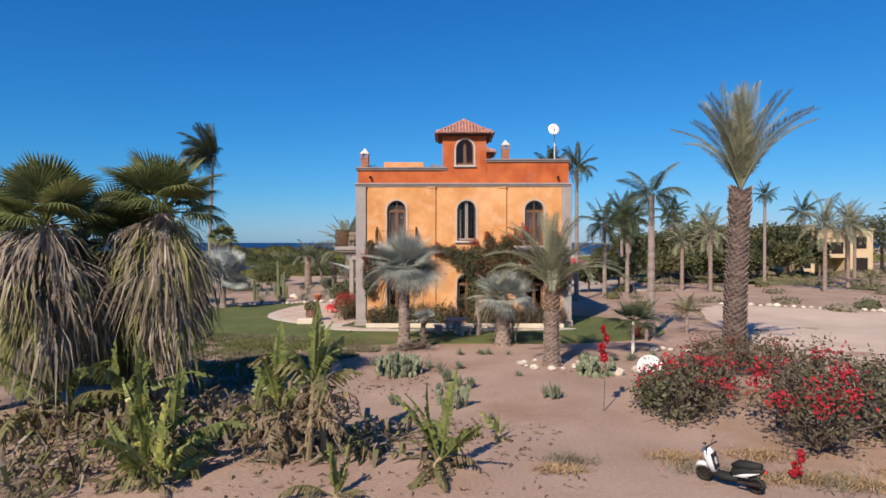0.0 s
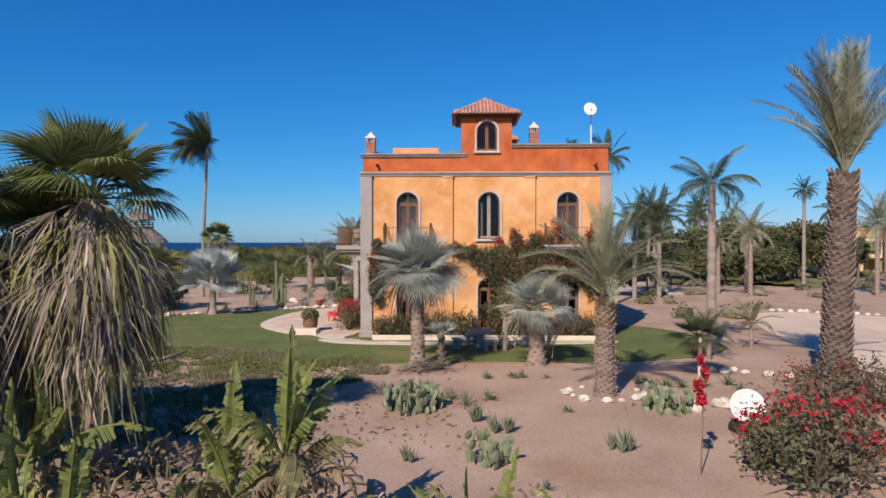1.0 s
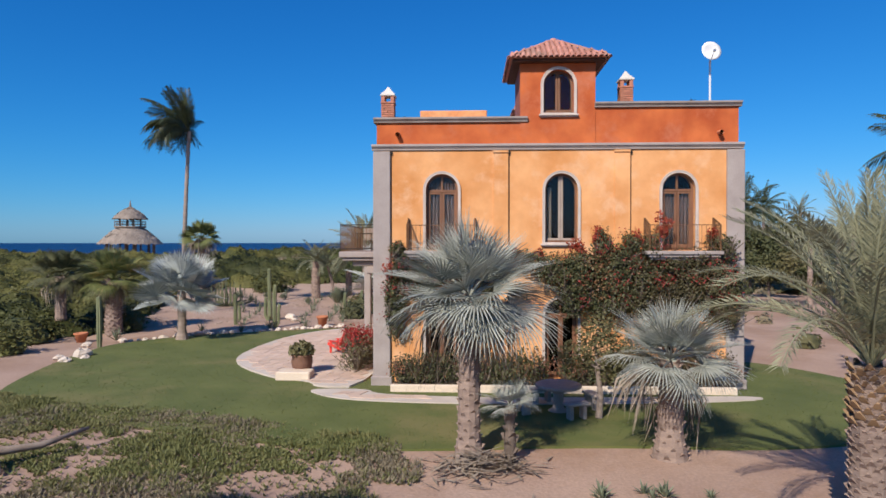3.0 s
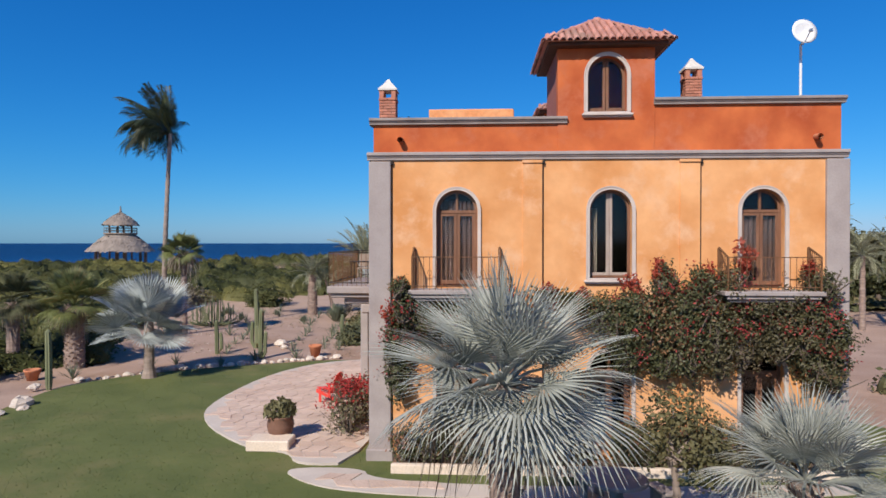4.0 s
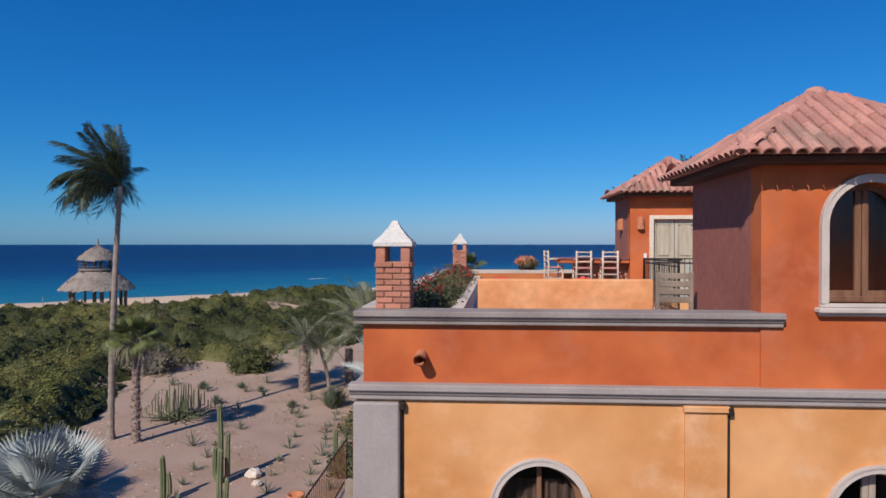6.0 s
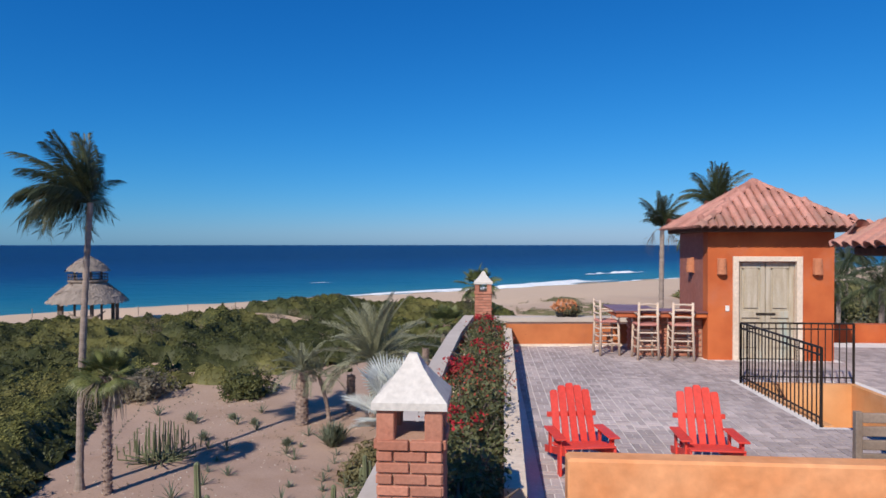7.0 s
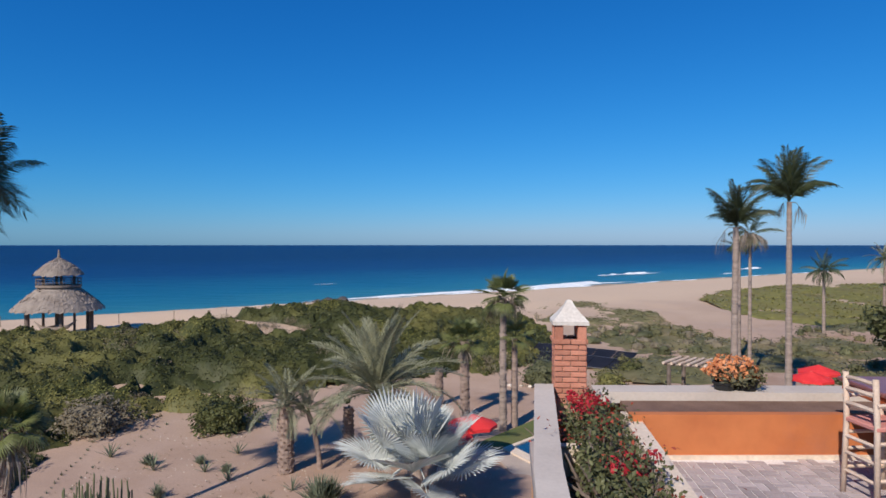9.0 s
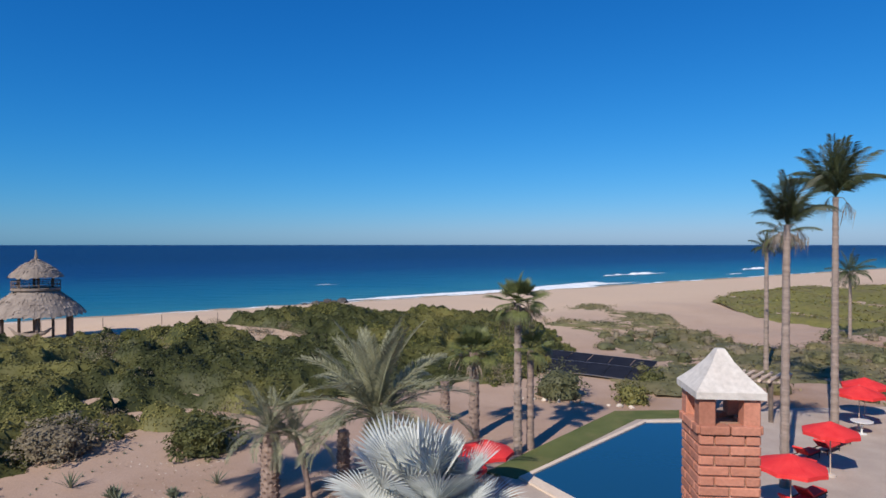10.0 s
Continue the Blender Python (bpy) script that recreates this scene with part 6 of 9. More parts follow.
for x, y, h in ((-9.3, 81.8, 2.6), (-11.6, 74.5, 2.4), (-13.2, 71.8, 2.5)):
    palm("palm_stump", "headless scaly palm trunk in the sand", x, y, h, 0.30, 0.24, FAN, 2, (88, 70), M_TRUNK, scales=110, seed=int(h * 10), group="palm stumps", size=0.3)
# coconut palms by the pool
palm("coconut_palm", "coconut palm with a slender pale trunk near the pool", 6.82, 72.7, 12.1, 0.21, 0.14, COCO_G[:3], 22, (92, 50), M_TRUNKPALE, seed=51, joined=True, mat=L_COCODARK, size=0.66, group="palms by the pool", lean=(0.15, 0.2), roll=45, dead=DEAD_G, n_dead=2)
palm("coconut_palm", "shorter coconut palm with a slender trunk", 17.1, 99.4, 10.8, 0.22, 0.15, COCO_G, 22, (88, -10), M_TRUNKPALE, seed=52, joined=True, mat=L_COCO, size=0.42, group="palms by the pool", roll=35)
palm("coconut_palm", "tall coconut palm with a full crown", 13.45, 81.4, 13.9, 0.23, 0.15, COCO_G[:3], 26, (92, 46), M_TRUNKPALE, seed=53, joined=True, mat=L_COCO, size=0.95, group="palms by the pool", roll=45, dead=DEAD_G, n_dead=2)
palm("coconut_palm", "coconut palm trunk standing close to another", 14.4, 90.0, 11.9, 0.16, 0.11, COCO_G, 14, (80, -40), M_TRUNKPALE, seed=54, joined=True, mat=L_COCO, size=0.62, group="palms by the pool", dead=DEAD_G, n_dead=8)
# palms right of the house
palm("coconut_palm", "coconut palm with a drooping crown behind the house", 10.4, 50.6, 10.9, 0.2, 0.13, COCO_G, 24, (88, -15), M_TRUNKPALE, seed=60, joined=True, mat=L_COCO, size=0.62, group="palms beside the house", roll=35)
palm("coconut_palm", "slender coconut palm with a whitish trunk on the lawn edge", 10.3, 31.7, 7.3, 0.22, 0.14, COCO_G[1:], 15, (82, -25), M_TRUNKPALE, seed=61, joined=True, mat=L_COCO, size=0.55, group="palms beside the house", bulge=0.1, roll=35)


# ---- garden plants and small things ----
def banana_leaf(L, W, bend, seed, curl=0.4, torn=0.5, hang=0.2):
    """A paddle leaf along +x, torn into strips that hang from both sides of its midrib."""
    rng = random.Random(seed)
    g = Geo()
    n = 22
    pts = [Vector((L * 0.20, 0, 0.02 * L))]
    for i in range(n):
        a = radians(10 - 95 * bend * ((i + 1) / n) ** 1.4)
        pts.append(pts[-1] + Vector((math.cos(a), 0, math.sin(a))) * (L * 0.8 / n))
    g.tube([Vector((0, 0, 0))] + pts[::2], [0.032] + [0.022 * (1 - 0.85 * i / (n / 2)) + 0.003 for i in range(len(pts[::2]))], 5, False)
    w = lambda t: W * math.sin(math.pi * min(1, 0.10 + 0.90 * t) ** 0.75) ** 0.65 if t < 1 else 0.01
    for s in (-1, 1):
        off, drop = Vector((0, 0, 0)), 0.0
        for i in range(n):
            if rng.random() < torn:
                drop = rng.uniform(0, 1) * hang
                off = Vector((rng.uniform(-0.03, 0.05), 0, 0))
            if rng.random() < 0.12 * torn:
                continue
            a, b = pts[i], pts[i + 1]
            gap = rng.uniform(0.0, 0.3) * torn
            wa, wb = w(i / n) * rng.uniform(0.85, 1.0), w((i + 1) / n) * rng.uniform(0.85, 1.0)
            reach = 1 - 0.35 * drop
            ma = a + Vector((0.02, s * wa * 0.5, curl * wa * 0.5)) + off * 0.5
            mb = b + Vector((0.02, s * wb * 0.5, curl * wb * 0.5)) + off * 0.5
            oa = a.lerp(b, gap) + Vector((0.03, s * wa * reach, (curl - 1.5 * drop) * wa)) + off
            ob = b.lerp(a, gap * 0.8) + Vector((0.03, s * wb * reach, (curl - 1.5 * drop) * wb)) + off
            for q in ([a, b, mb, ma], [ma, mb, ob, oa]):
                g.face(q if s > 0 else q[::-1])
    return g


BAN = [banana_leaf(1.9, 0.19, 0.14, 1, 0.7, 0.45, 0.35).mesh("banana_leaf", L_BANANA), banana_leaf(2.0, 0.23, 0.32, 2, 0.45, 0.55, 0.6).mesh("banana_leaf", L_BANANA), banana_leaf(1.9, 0.24, 0.60, 3, 0.1, 0.7, 1.0).mesh("banana_leaf", L_BANANA), banana_leaf(1.8, 0.22, 0.95, 6, -0.2, 0.9, 1.5).mesh("banana_leaf", L_BANANAOLD)]
BANDRY = [banana_leaf(1.5, 0.15, 1.45, 4, -0.5, 0.9, 1.0).mesh("dry_leaf", L_BANANADRY), banana_leaf(1.2, 0.13, 1.75, 5, -0.7, 0.9, 1.0).mesh("dry_leaf", L_BANANADRY)]


def banana(x, y, stems, size, seed, label, dry=5, n=7, splay=55):
    """A clump of leaning stems, each with a few tattered leaves and dead ones hanging at its foot."""
    rng = random.Random(seed)
    t = thing("banana_plant", label, "banana plant", "banana plants in the garden", pose(x, y, ground_z(x, y) - 0.03))
    for sx, sy, h in stems:
        lx, ly = sx + rng.uniform(-0.2, 0.2), sy + rng.uniform(-0.2, 0.2)
        part("stem", Geo().tube([(sx, sy, 0), (sx * 0.5 + lx * 0.5, sy, h * 0.5), (lx, ly, h)], [0.10, 0.08, 0.045], 9), M_BANSTEM, t)
        a0 = rng.uniform(0, 360)
        for i in range(n):
            f = (i + 0.5) / n
            part("leaf", BAN[min(3, int(f * 4))], None, t, at=Matrix.Translation((lx, ly, h - 0.08)) @ rot(a0 + i * 137.5 + rng.uniform(-35, 35), 90 - splay * f + rng.uniform(-12, 12)) @ Matrix.Scale(size * rng.uniform(0.6, 1.15), 4) @ pose(0, 0, 0, rng.uniform(-40, 40), 0, 0))
        for i in range(dry):
            part("dry_leaf", BANDRY[i % 2], None, t, "dry brown hanging leaf", at=Matrix.Translation((lx * 0.8 + sx * 0.2, ly, h * rng.uniform(0.45, 0.9))) @ rot(i * 137.5 + rng.uniform(-40, 40), rng.uniform(-35, 20)) @ Matrix.Scale(size * rng.uniform(0.55, 1.0), 4) @ pose(0, 0, 0, rng.uniform(-60, 60), 0, 0))


TATTERED = "clump of banana plants with torn yellow-green leaves and dry ones below"
for i, (x, y, stems, s, dry, n, splay) in enumerate((
        (-3.0, 13.5, ((0, 0, 1.75), (0.3, 0.45, 1.45), (-0.5, 0.3, 1.1)), 0.98, 11, 7, 66),
        (-6.3, 13.3, ((0, 0, 0.75), (0.45, 0.3, 0.5), (-0.4, 0.2, 0.4)), 0.98, 7, 6, 112),
        (-5.7, 12.3, ((0, 0, 0.22), (0.35, -0.2, 0.15), (-0.4, 0.1, 0.15)), 0.92, 3, 6, 108),
        (-7.9, 16.0, ((0, 0, 1.0), (-0.6, 0.2, 0.7)), 1.0, 7, 7, 120),
        (-0.25, 12.6, ((0, 0, 0.35), (0.25, 0.2, 0.2)), 0.90, 4, 6, 108),
        (-2.0, 11.5, ((0, 0, 0.10),), 0.55, 2, 6, 70),
        (1.3, 14.8, ((0, 0, 0.15),), 0.42, 3, 5, 70),
        (-10.2, 15.6, ((0, 0, 0.9), (0.5, 0.3, 0.6)), 1.0, 6, 6, 118),
        (-4.8, 15.4, ((0, 0, 0.7),), 0.7, 8, 4, 100))):
    banana(x, y, stems, s, 70 + i, TATTERED if len(stems) > 1 else "low banana plant with torn leaves and dry ones below", dry, n, splay)

# tangle of dead leaves and dark stems between the banana plants
rng = random.Random(31)
g = Geo()
for cx, cy, r, k in ((-3.2, 14.6, 1.5, 110), (-4.9, 15.6, 1.6, 110), (-2.0, 14.0, 1.1, 60), (-6.6, 14.6, 1.5, 90), (-8.6, 15.4, 1.8, 110), (-1.2, 15.2, 0.8, 30), (-10.8, 15.4, 1.6, 80), (-0.4, 13.6, 0.6, 20), (-4.2, 17.4, 1.4, 90), (-6.8, 17.2, 1.6, 110), (-5.4, 19.4, 1.5, 70), (-7.8, 20.4, 1.7, 70), (-6.6, 22.4, 1.6, 70), (-7.6, 12.5, 1.0, 60), (-9.2, 13.4, 1.1, 70)):
    for _ in range(k):
        x, y = cx + rng.gauss(0, r * 0.45), cy + rng.gauss(0, r * 0.4)
        z = ground_z(x, y)
        a, L, h = rng.uniform(0, 6.28), rng.uniform(0.3, 0.9), 0.04 + 0.6 * rng.random() ** 1.8
        d = Vector((math.cos(a), math.sin(a), 0))
        sd = Vector((-d.y, d.x, 0)) * rng.uniform(0.02, 0.07)
        p = [Vector((x, y, z)), Vector((x, y, z + h * 0.8)) + d * L * 0.3, Vector((x, y, z + h)) + d * L * 0.65, Vector((x, y, z + h * rng.uniform(0.1, 0.7))) + d * L]
        wd = [0.5, 1.0, 0.9, 0.15]
        for i in range(3):
            g.face([p[i] - sd * wd[i], p[i + 1] - sd * wd[i + 1], p[i + 1] + sd * wd[i + 1], p[i] + sd * wd[i]], rng.randrange(3))
single("dead_undergrowth", g, [L_BANANADRY, L_DEAD, L_GRASS], "tangle of dry leaves and weeds under the banana plants", "undergrowth", kind="stuff")

# bougainvillea bushes
flowering_bush("bougainvillea_bush", "low spreading bougainvillea bush with red flowers", [(6.3, 17.0, 0.75, 1.15, 1.1, 0.8), (7.2, 17.9, 0.8, 0.9, 0.9, 0.75), (5.75, 18.0, 0.5, 0.45, 0.5, 0.5), (7.9, 19.4, 0.8, 1.0, 1.0, 0.75), (6.8, 19.25, 0.55, 0.5, 0.45, 0.55), (6.35, 18.6, 0.35, 0.5, 0.45, 0.35), (6.45, 19.5, 0.38, 0.40, 0.35, 0.42)], L_BOUG, L_BRACT, 4600, 760, 0.064, 101, 0.062, 0.1)
flowering_bush("bougainvillea_bush", "wide bougainvillea bush thick with red flowers", [(9.2, 16.0, 0.95, 1.3, 1.2, 1.0), (10.6, 15.2, 0.95, 1.3, 1.2, 1.0), (8.6, 14.5, 0.7, 1.0, 0.9, 0.75), (10.3, 17.8, 1.0, 1.2, 1.2, 1.0), (12.0, 16.5, 0.9, 1.1, 1.1, 0.9)], L_BOUG, L_BRACT, 6400, 950, 0.064, 102, 0.062, 0.1)
flowering_bush("bougainvillea_bush", "thin bougainvillea bush by the tall palm", [(9.6, 22.4, 0.7, 1.1, 1.0, 0.7), (11.2, 22.6, 0.75, 1.0, 0.9, 0.7)], L_BOUG, L_RUSTBRACT, 2600, 330, 0.06, 103, 0.05, 0.3)
flowering_bush("bougainvillea_bush", "red flowering bush beside the patio", [(-6.2, 37.6, 0.85, 0.7, 0.75, 0.8), (-6.1, 38.7, 0.8, 0.7, 0.8, 0.7), (-6.0, 39.6, 0.6, 0.6, 0.5, 0.5)], L_BOUG, L_DEEPBRACT, 3000, 1500, 0.05, 104, 0.05, 0.3)

# old dish left standing in the bushes
dish = thing("satellite_dish", "white round dish standing low among the flowering bushes", "satellite dish")
gz = ground_z(6.60, 20.5)
part("pole", Geo().tube([(6.60, 20.5, gz - 0.05), (6.60, 20.5, gz + 0.7)], 0.04, 8), M_BLACKPOT, dish)
part("base", Geo().lathe([(0.0, 0.0), (0.40, 0.0), (0.40, 0.10), (0.34, 0.2), (0.0, 0.2)], 20, (6.60, 20.5, gz)), M_DARK, dish)
g = Geo().lathe([(0.02, 0.0), (0.25, 0.035), (0.45, 0.115), (0.475, 0.12), (0.475, 0.105), (0.25, 0.015), (0.02, -0.02)], 32)
part("reflector", g, M_PLASTIC_W, dish, smooth=True, at=pose(6.60, 20.45, gz + 0.60, 72, 0, -12) @ Matrix.Scale(0.86, 4))
for dz in (-0.1, 0.1):
    part("feed_arm", Geo().tube([(6.22, 20.32, gz + 0.60 + dz), (6.64, 20.06, gz + 0.64), (6.98, 20.22, gz + 0.60 + dz)], 0.008, 6), M_CHROME, dish)

# climbing bougainvillea on the facade
blobs = []
rng = random.Random(23)
for x, z, rx, rz in ((-4.1, 3.85, 0.6, 0.5), (-3.2, 3.9, 0.7, 0.45), (-2.2, 3.8, 0.7, 0.5), (-1.6, 4.2, 0.4, 0.5), (-4.5, 3.1, 0.35, 0.7), (-4.45, 2.3, 0.35, 0.6), (-1.5, 3.3, 0.35, 0.6), (-4.4, 4.6, 0.25, 0.3), (-3.6, 3.3, 0.5, 0.4)):
    blobs.append((x, Y0 - 0.30, z, rx, 0.34, rz))
for x, z, rx, rz in ((-4.25, 4.15, 0.30, 0.35), (-3.5, 3.80, 0.5, 0.3), (-2.6, 3.75, 0.5, 0.28), (-1.7, 4.15, 0.25, 0.4), (-4.35, 4.6, 0.12, 0.25)):
    blobs.append((x, Y0 - 0.82, z, rx, 0.2, rz))
flowering_bush("climbing_bougainvillea", "bougainvillea climbing below the first balcony", blobs, L_CLIMB, L_ROSE, 13000, 1000, 0.045, 105, 0.042, -0.1)
blobs = [(x + rng.uniform(-0.1, 0.1), Y0 - 0.36 + rng.uniform(-0.05, 0.05), z, rx, 0.42, rz) for x, z, rx, rz in (
    (-0.7, 4.45, 0.5, 0.22), (0.0, 4.25, 0.5, 0.32), (0.7, 4.0, 0.6, 0.5), (1.3, 3.7, 0.7, 0.7), (2.0, 3.6, 0.8, 0.8), (2.8, 3.7, 0.8, 0.95), (3.6, 3.6, 0.8, 0.9), (4.3, 3.3, 0.7, 0.7), (5.0, 3.9, 0.7, 0.5), (5.8, 3.6, 0.8, 0.8), (6.4, 3.4, 0.6, 0.9),
    (2.3, 4.75, 0.3, 0.55), (3.2, 4.8, 0.35, 0.4), (3.9, 4.7, 0.3, 0.55), (6.2, 4.7, 0.5, 0.5), (3.0, 2.8, 0.5, 0.45), (2.3, 2.7, 0.4, 0.4), (6.0, 2.7, 0.5, 0.5), (3.7, 2.7, 0.3, 0.4), (1.5, 2.9, 0.5, 0.5), (4.6, 4.2, 0.6, 0.4), (5.6, 4.3, 0.6, 0.35), (2.9, 4.35, 0.7, 0.4), (1.7, 4.25, 0.6, 0.35), (5.2, 3.2, 0.6, 0.5), (6.5, 2.6, 0.35, 0.6))]
flowering_bush("climbing_bougainvillea", "thick bougainvillea climbing over the ground-floor doors", blobs, L_CLIMB, L_ROSE, 36000, 1900, 0.045, 106, 0.042, -0.1)
g = Geo()
for x, z in ((2.2, 5.15), (2.3, 4.9), (3.55, 5.0), (4.3, 5.2), (4.5, 5.5), (-4.4, 4.5), (3.3, 4.6), (1.5, 4.65), (0.2, 4.5), (-0.6, 4.45), (-1.3, 4.3), (5.9, 5.1), (-4.5, 4.0)):
    for _ in range(3):
        leaf_cloud(g, (x + rng.gauss(0, 0.12), Y0 - 0.32, z + rng.gauss(0, 0.12)), (0.2, 0.15, 0.2), 60, 0.05, rng, shell=0.4)
single("bougainvillea_sprays", g, L_RUSTBRACT, "rust-red flower sprays above the climbing bougainvillea", "flowers")

# bed along the front of the house: low kerb wall and hedge
g = Geo().box((-4.55, 34.62, 0), (6.45, 34.78, 0.26), 0.02)
single("bed_kerb", g, M_CREAM, "low pinkish plastered kerb of the flower bed", "kerb", kind="structure")
single("flower_bed_soil", Geo().box((-4.55, 34.78, 0.0), (6.45, Y0 - 0.05, 0.16)), M_SOIL, "brown soil in the bed along the facade", "flower bed", kind="structure")
blobs = [(-4.2 + 0.55 * i, 35.10, 0.68, 0.44, 0.38, 0.55 + 0.18 * rng.random()) for i in range(20) if i not in (9,)]
flowering_bush("hedge", "dark green and red hedge in the bed along the facade", blobs, L_CLIMB, L_DRIEDBRACT, 17000, 1500, 0.045, 107, 0.042, 0.2)


# small tree by the garden table
def small_tree(x, y, h, crown, leaves, n, label, seed, bark=M_BARK, size=0.07, name="tree", category="tree", group=""):
    rng = random.Random(seed)
    z0 = ground_z(x, y)
    t = thing(name, label, category, group, pose(x, y, z0 - 0.05))
    g = Geo()
    g.tube([(0, 0, 0), (0.05, 0.02, h * 0.25), (-0.04, 0, h * 0.5)], [0.035 * h, 0.028 * h, 0.02 * h], 8, False)
    tips = []
    for b in crown:
        tip = (b[0], b[1], b[2])
        tips.append(tip)
        g.tube([(-0.04, 0, h * 0.5), (b[0] * 0.5 + rng.uniform(-0.1, 0.1), b[1] * 0.5, h * 0.25 + b[2] * 0.5), tip], [0.016 * h, 0.01 * h, 0.004 * h], 6, False)
    part("trunk", g, bark, t)
    g = Geo()
    vol = sum(b[3] ** 2 for b in crown)
    for b in crown:
        leaf_cloud(g, b[:3], (b[3], b[3], b[3] * 0.8), int(n * b[3] ** 2 / vol), size, rng, shell=0.35)
    part("crown", g, leaves, t)
    return t


small_tree(1.55, 31.9, 3.0, [(0.3, 0, 1.95, 0.85), (-0.6, 0.2, 1.8, 0.6), (0.9, 0.1, 1.7, 0.65), (0.0, 0.1, 2.5, 0.6), (0.5, -0.2, 1.4, 0.5)], L_OLIVE, 3000, "small grey-green tree with a pale crooked trunk", 7, M_TRUNKPALE, 0.055)

table = thing("garden_table", "grey stone garden table on the shaded lawn", "table")
part("tabletop", Geo().lathe([(0.62, 0.68), (0.66, 0.70), (0.66, 0.76), (0.62, 0.78)], 24, (0.55, 32.6, 0.03)), M_STONE, table)
part("pedestal", Geo().lathe([(0.30, 0), (0.16, 0.1), (0.14, 0.5), (0.32, 0.68)], 16, (0.55, 32.6, 0.03)), M_STONE, table)
for i in range(4):
    a = radians(20 + 90 * i)
    b = thing("stone_bench", "small grey stone seat round the garden table", "bench", "seats round the garden table", pose(0.55 + 1.1 * math.cos(a), 32.6 + 0.9 * math.sin(a), 0.03, 0, 0, 20 + 90 * i + 90))
    part("seat", Geo().box((-0.35, -0.16, 0.38), (0.35, 0.16, 0.46), 0.02), M_STONE, b)
    part("support", Geo().box((-0.26, -0.12, 0), (-0.14, 0.12, 0.38), 0.02), M_STONE, b)
    part("support", Geo().box((0.14, -0.12, 0), (0.26, 0.12, 0.38), 0.02), M_STONE, b)

# patio: big urn with a plant, stepped plinth, red chairs, pots
single("patio_step", Geo().box((-8.75, 36.0, 0.03), (-7.55, 36.7, 0.34), 0.03), M_CREAM, "cream plastered step at the patio corner", "step", kind="structure")
urn = thing("plant_urn", "large dark clay urn with a leafy plant on the patio", "potted plant")
part("pot", Geo().lathe([(0.20, 0), (0.33, 0.18), (0.39, 0.42), (0.35, 0.62), (0.39, 0.66), (0.39, 0.70), (0.32, 0.70), (0.30, 0.58)], 20, (-8.05, 36.9, 0.12)), M_URN, urn, smooth=True)
g = Geo()
leaf_cloud(g, (-8.05, 36.9, 0.98), (0.45, 0.45, 0.28), 600, 0.08, rng)
part("foliage", g, L_OLIVE, urn)
adirondack(pose(-7.55, 41.2, 0.14, 0, 0, 70), "red slatted garden armchair on the patio", "chairs on the patio")
adirondack(pose(-6.9, 42.2, 0.14, 0, 0, 110), "red slatted garden armchair on the patio", "chairs on the patio")
single("pool_towel", Geo().box((-6.4, 43.6, 0.5), (-5.7, 44.2, 0.62), 0.05), M_BLUECLOTH, "blue folded towel on a patio seat", "towel")
single("plastered_block", Geo().box((-6.5, 43.5, 0.13), (-5.6, 44.3, 0.5), 0.03), M_CREAM, "cream plastered seat block on the patio", "seat")
for x, y, h in ((-10.6, 50.6, 0.62), (-21.6, 45.2, 0.5)):
    single("clay_pot", Geo().lathe([(0.20, 0), (0.30, h * 0.8), (0.34, h * 0.85), (0.34, h), (0.27, h), (0.24, h * 0.7)], 18, (x, y, ground_z(x, y) - 0.02)), M_TERRA, "orange clay pot standing on the sand", "pot", "clay pots in the garden", smooth=True)


def rock_mesh(seed):
    rng = random.Random(seed)
    g = Geo()
    prof = [(0.35, 0.0), (0.5, 0.2), (0.47, 0.42), (0.28, 0.6), (0.05, 0.66)]
    g.lathe(prof, 8)
    g.v = [(x * rng.uniform(0.8, 1.25), y * rng.uniform(0.8, 1.25), z * rng.uniform(0.85, 1.15)) for x, y, z in g.v]
    return g.mesh("rock", M_ROCK, False)


ROCKS = [rock_mesh(k) for k in range(4)]


def rocks(pts, size, label, group, seed, jitter=0.12):
    rng = random.Random(seed)
    for x, y in pts:
        x, y = x + rng.uniform(-jitter, jitter), y + rng.uniform(-jitter, jitter)
        s = size * rng.uniform(0.6, 1.35)
        ob = part("rock", ROCKS[rng.randrange(4)], None, None, label, at=pose(x, y, ground_z(x, y) - 0.04 * s, rng.uniform(-8, 8), 0, rng.uniform(0, 360)) @ Matrix.Diagonal((s, s, s * 0.8, 1)))
        tagged(ob, label, "rock", group)


def line(a, b, n):
    return [(a[0] + (b[0] - a[0]) * i / (n - 1), a[1] + (b[1] - a[1]) * i / (n - 1)) for i in range(n)]


rocks(line((-18.9, 44.3), (-15.9, 47.1), 13) + line((-15.6, 47.2), (-12.2, 48.8), 11) + line((-12.0, 49.0), (-9.3, 50.1), 10), 0.34, "pale border stone along the lawn", "border stones of the lawn", 1)
rocks([(4.05 + 1.2 * math.cos(k * 0.5), 24.3 + 0.9 * math.sin(k * 0.5)) for k in range(13)], 0.26, "pale stone in a ring round the palm", "stones round the palm", 2)
rocks([(9.2, 27.6), (9.9, 27.4), (10.5, 27.2), (9.6, 28.2), (6.2, 22.4), (6.9, 22.8), (11.0, 27.0)], 0.42, "whitish garden stone on the sand", "garden stones", 3)
rocks([(-18.3, 39.2), (-18.5, 40.5), (-18.0, 40.0), (-12.9, 52.8), (-13.4, 53.6), (-19.0, 39.8), (-20.0, 43.0)], 0.55, "pale boulder among the garden plants", "garden boulders", 4)
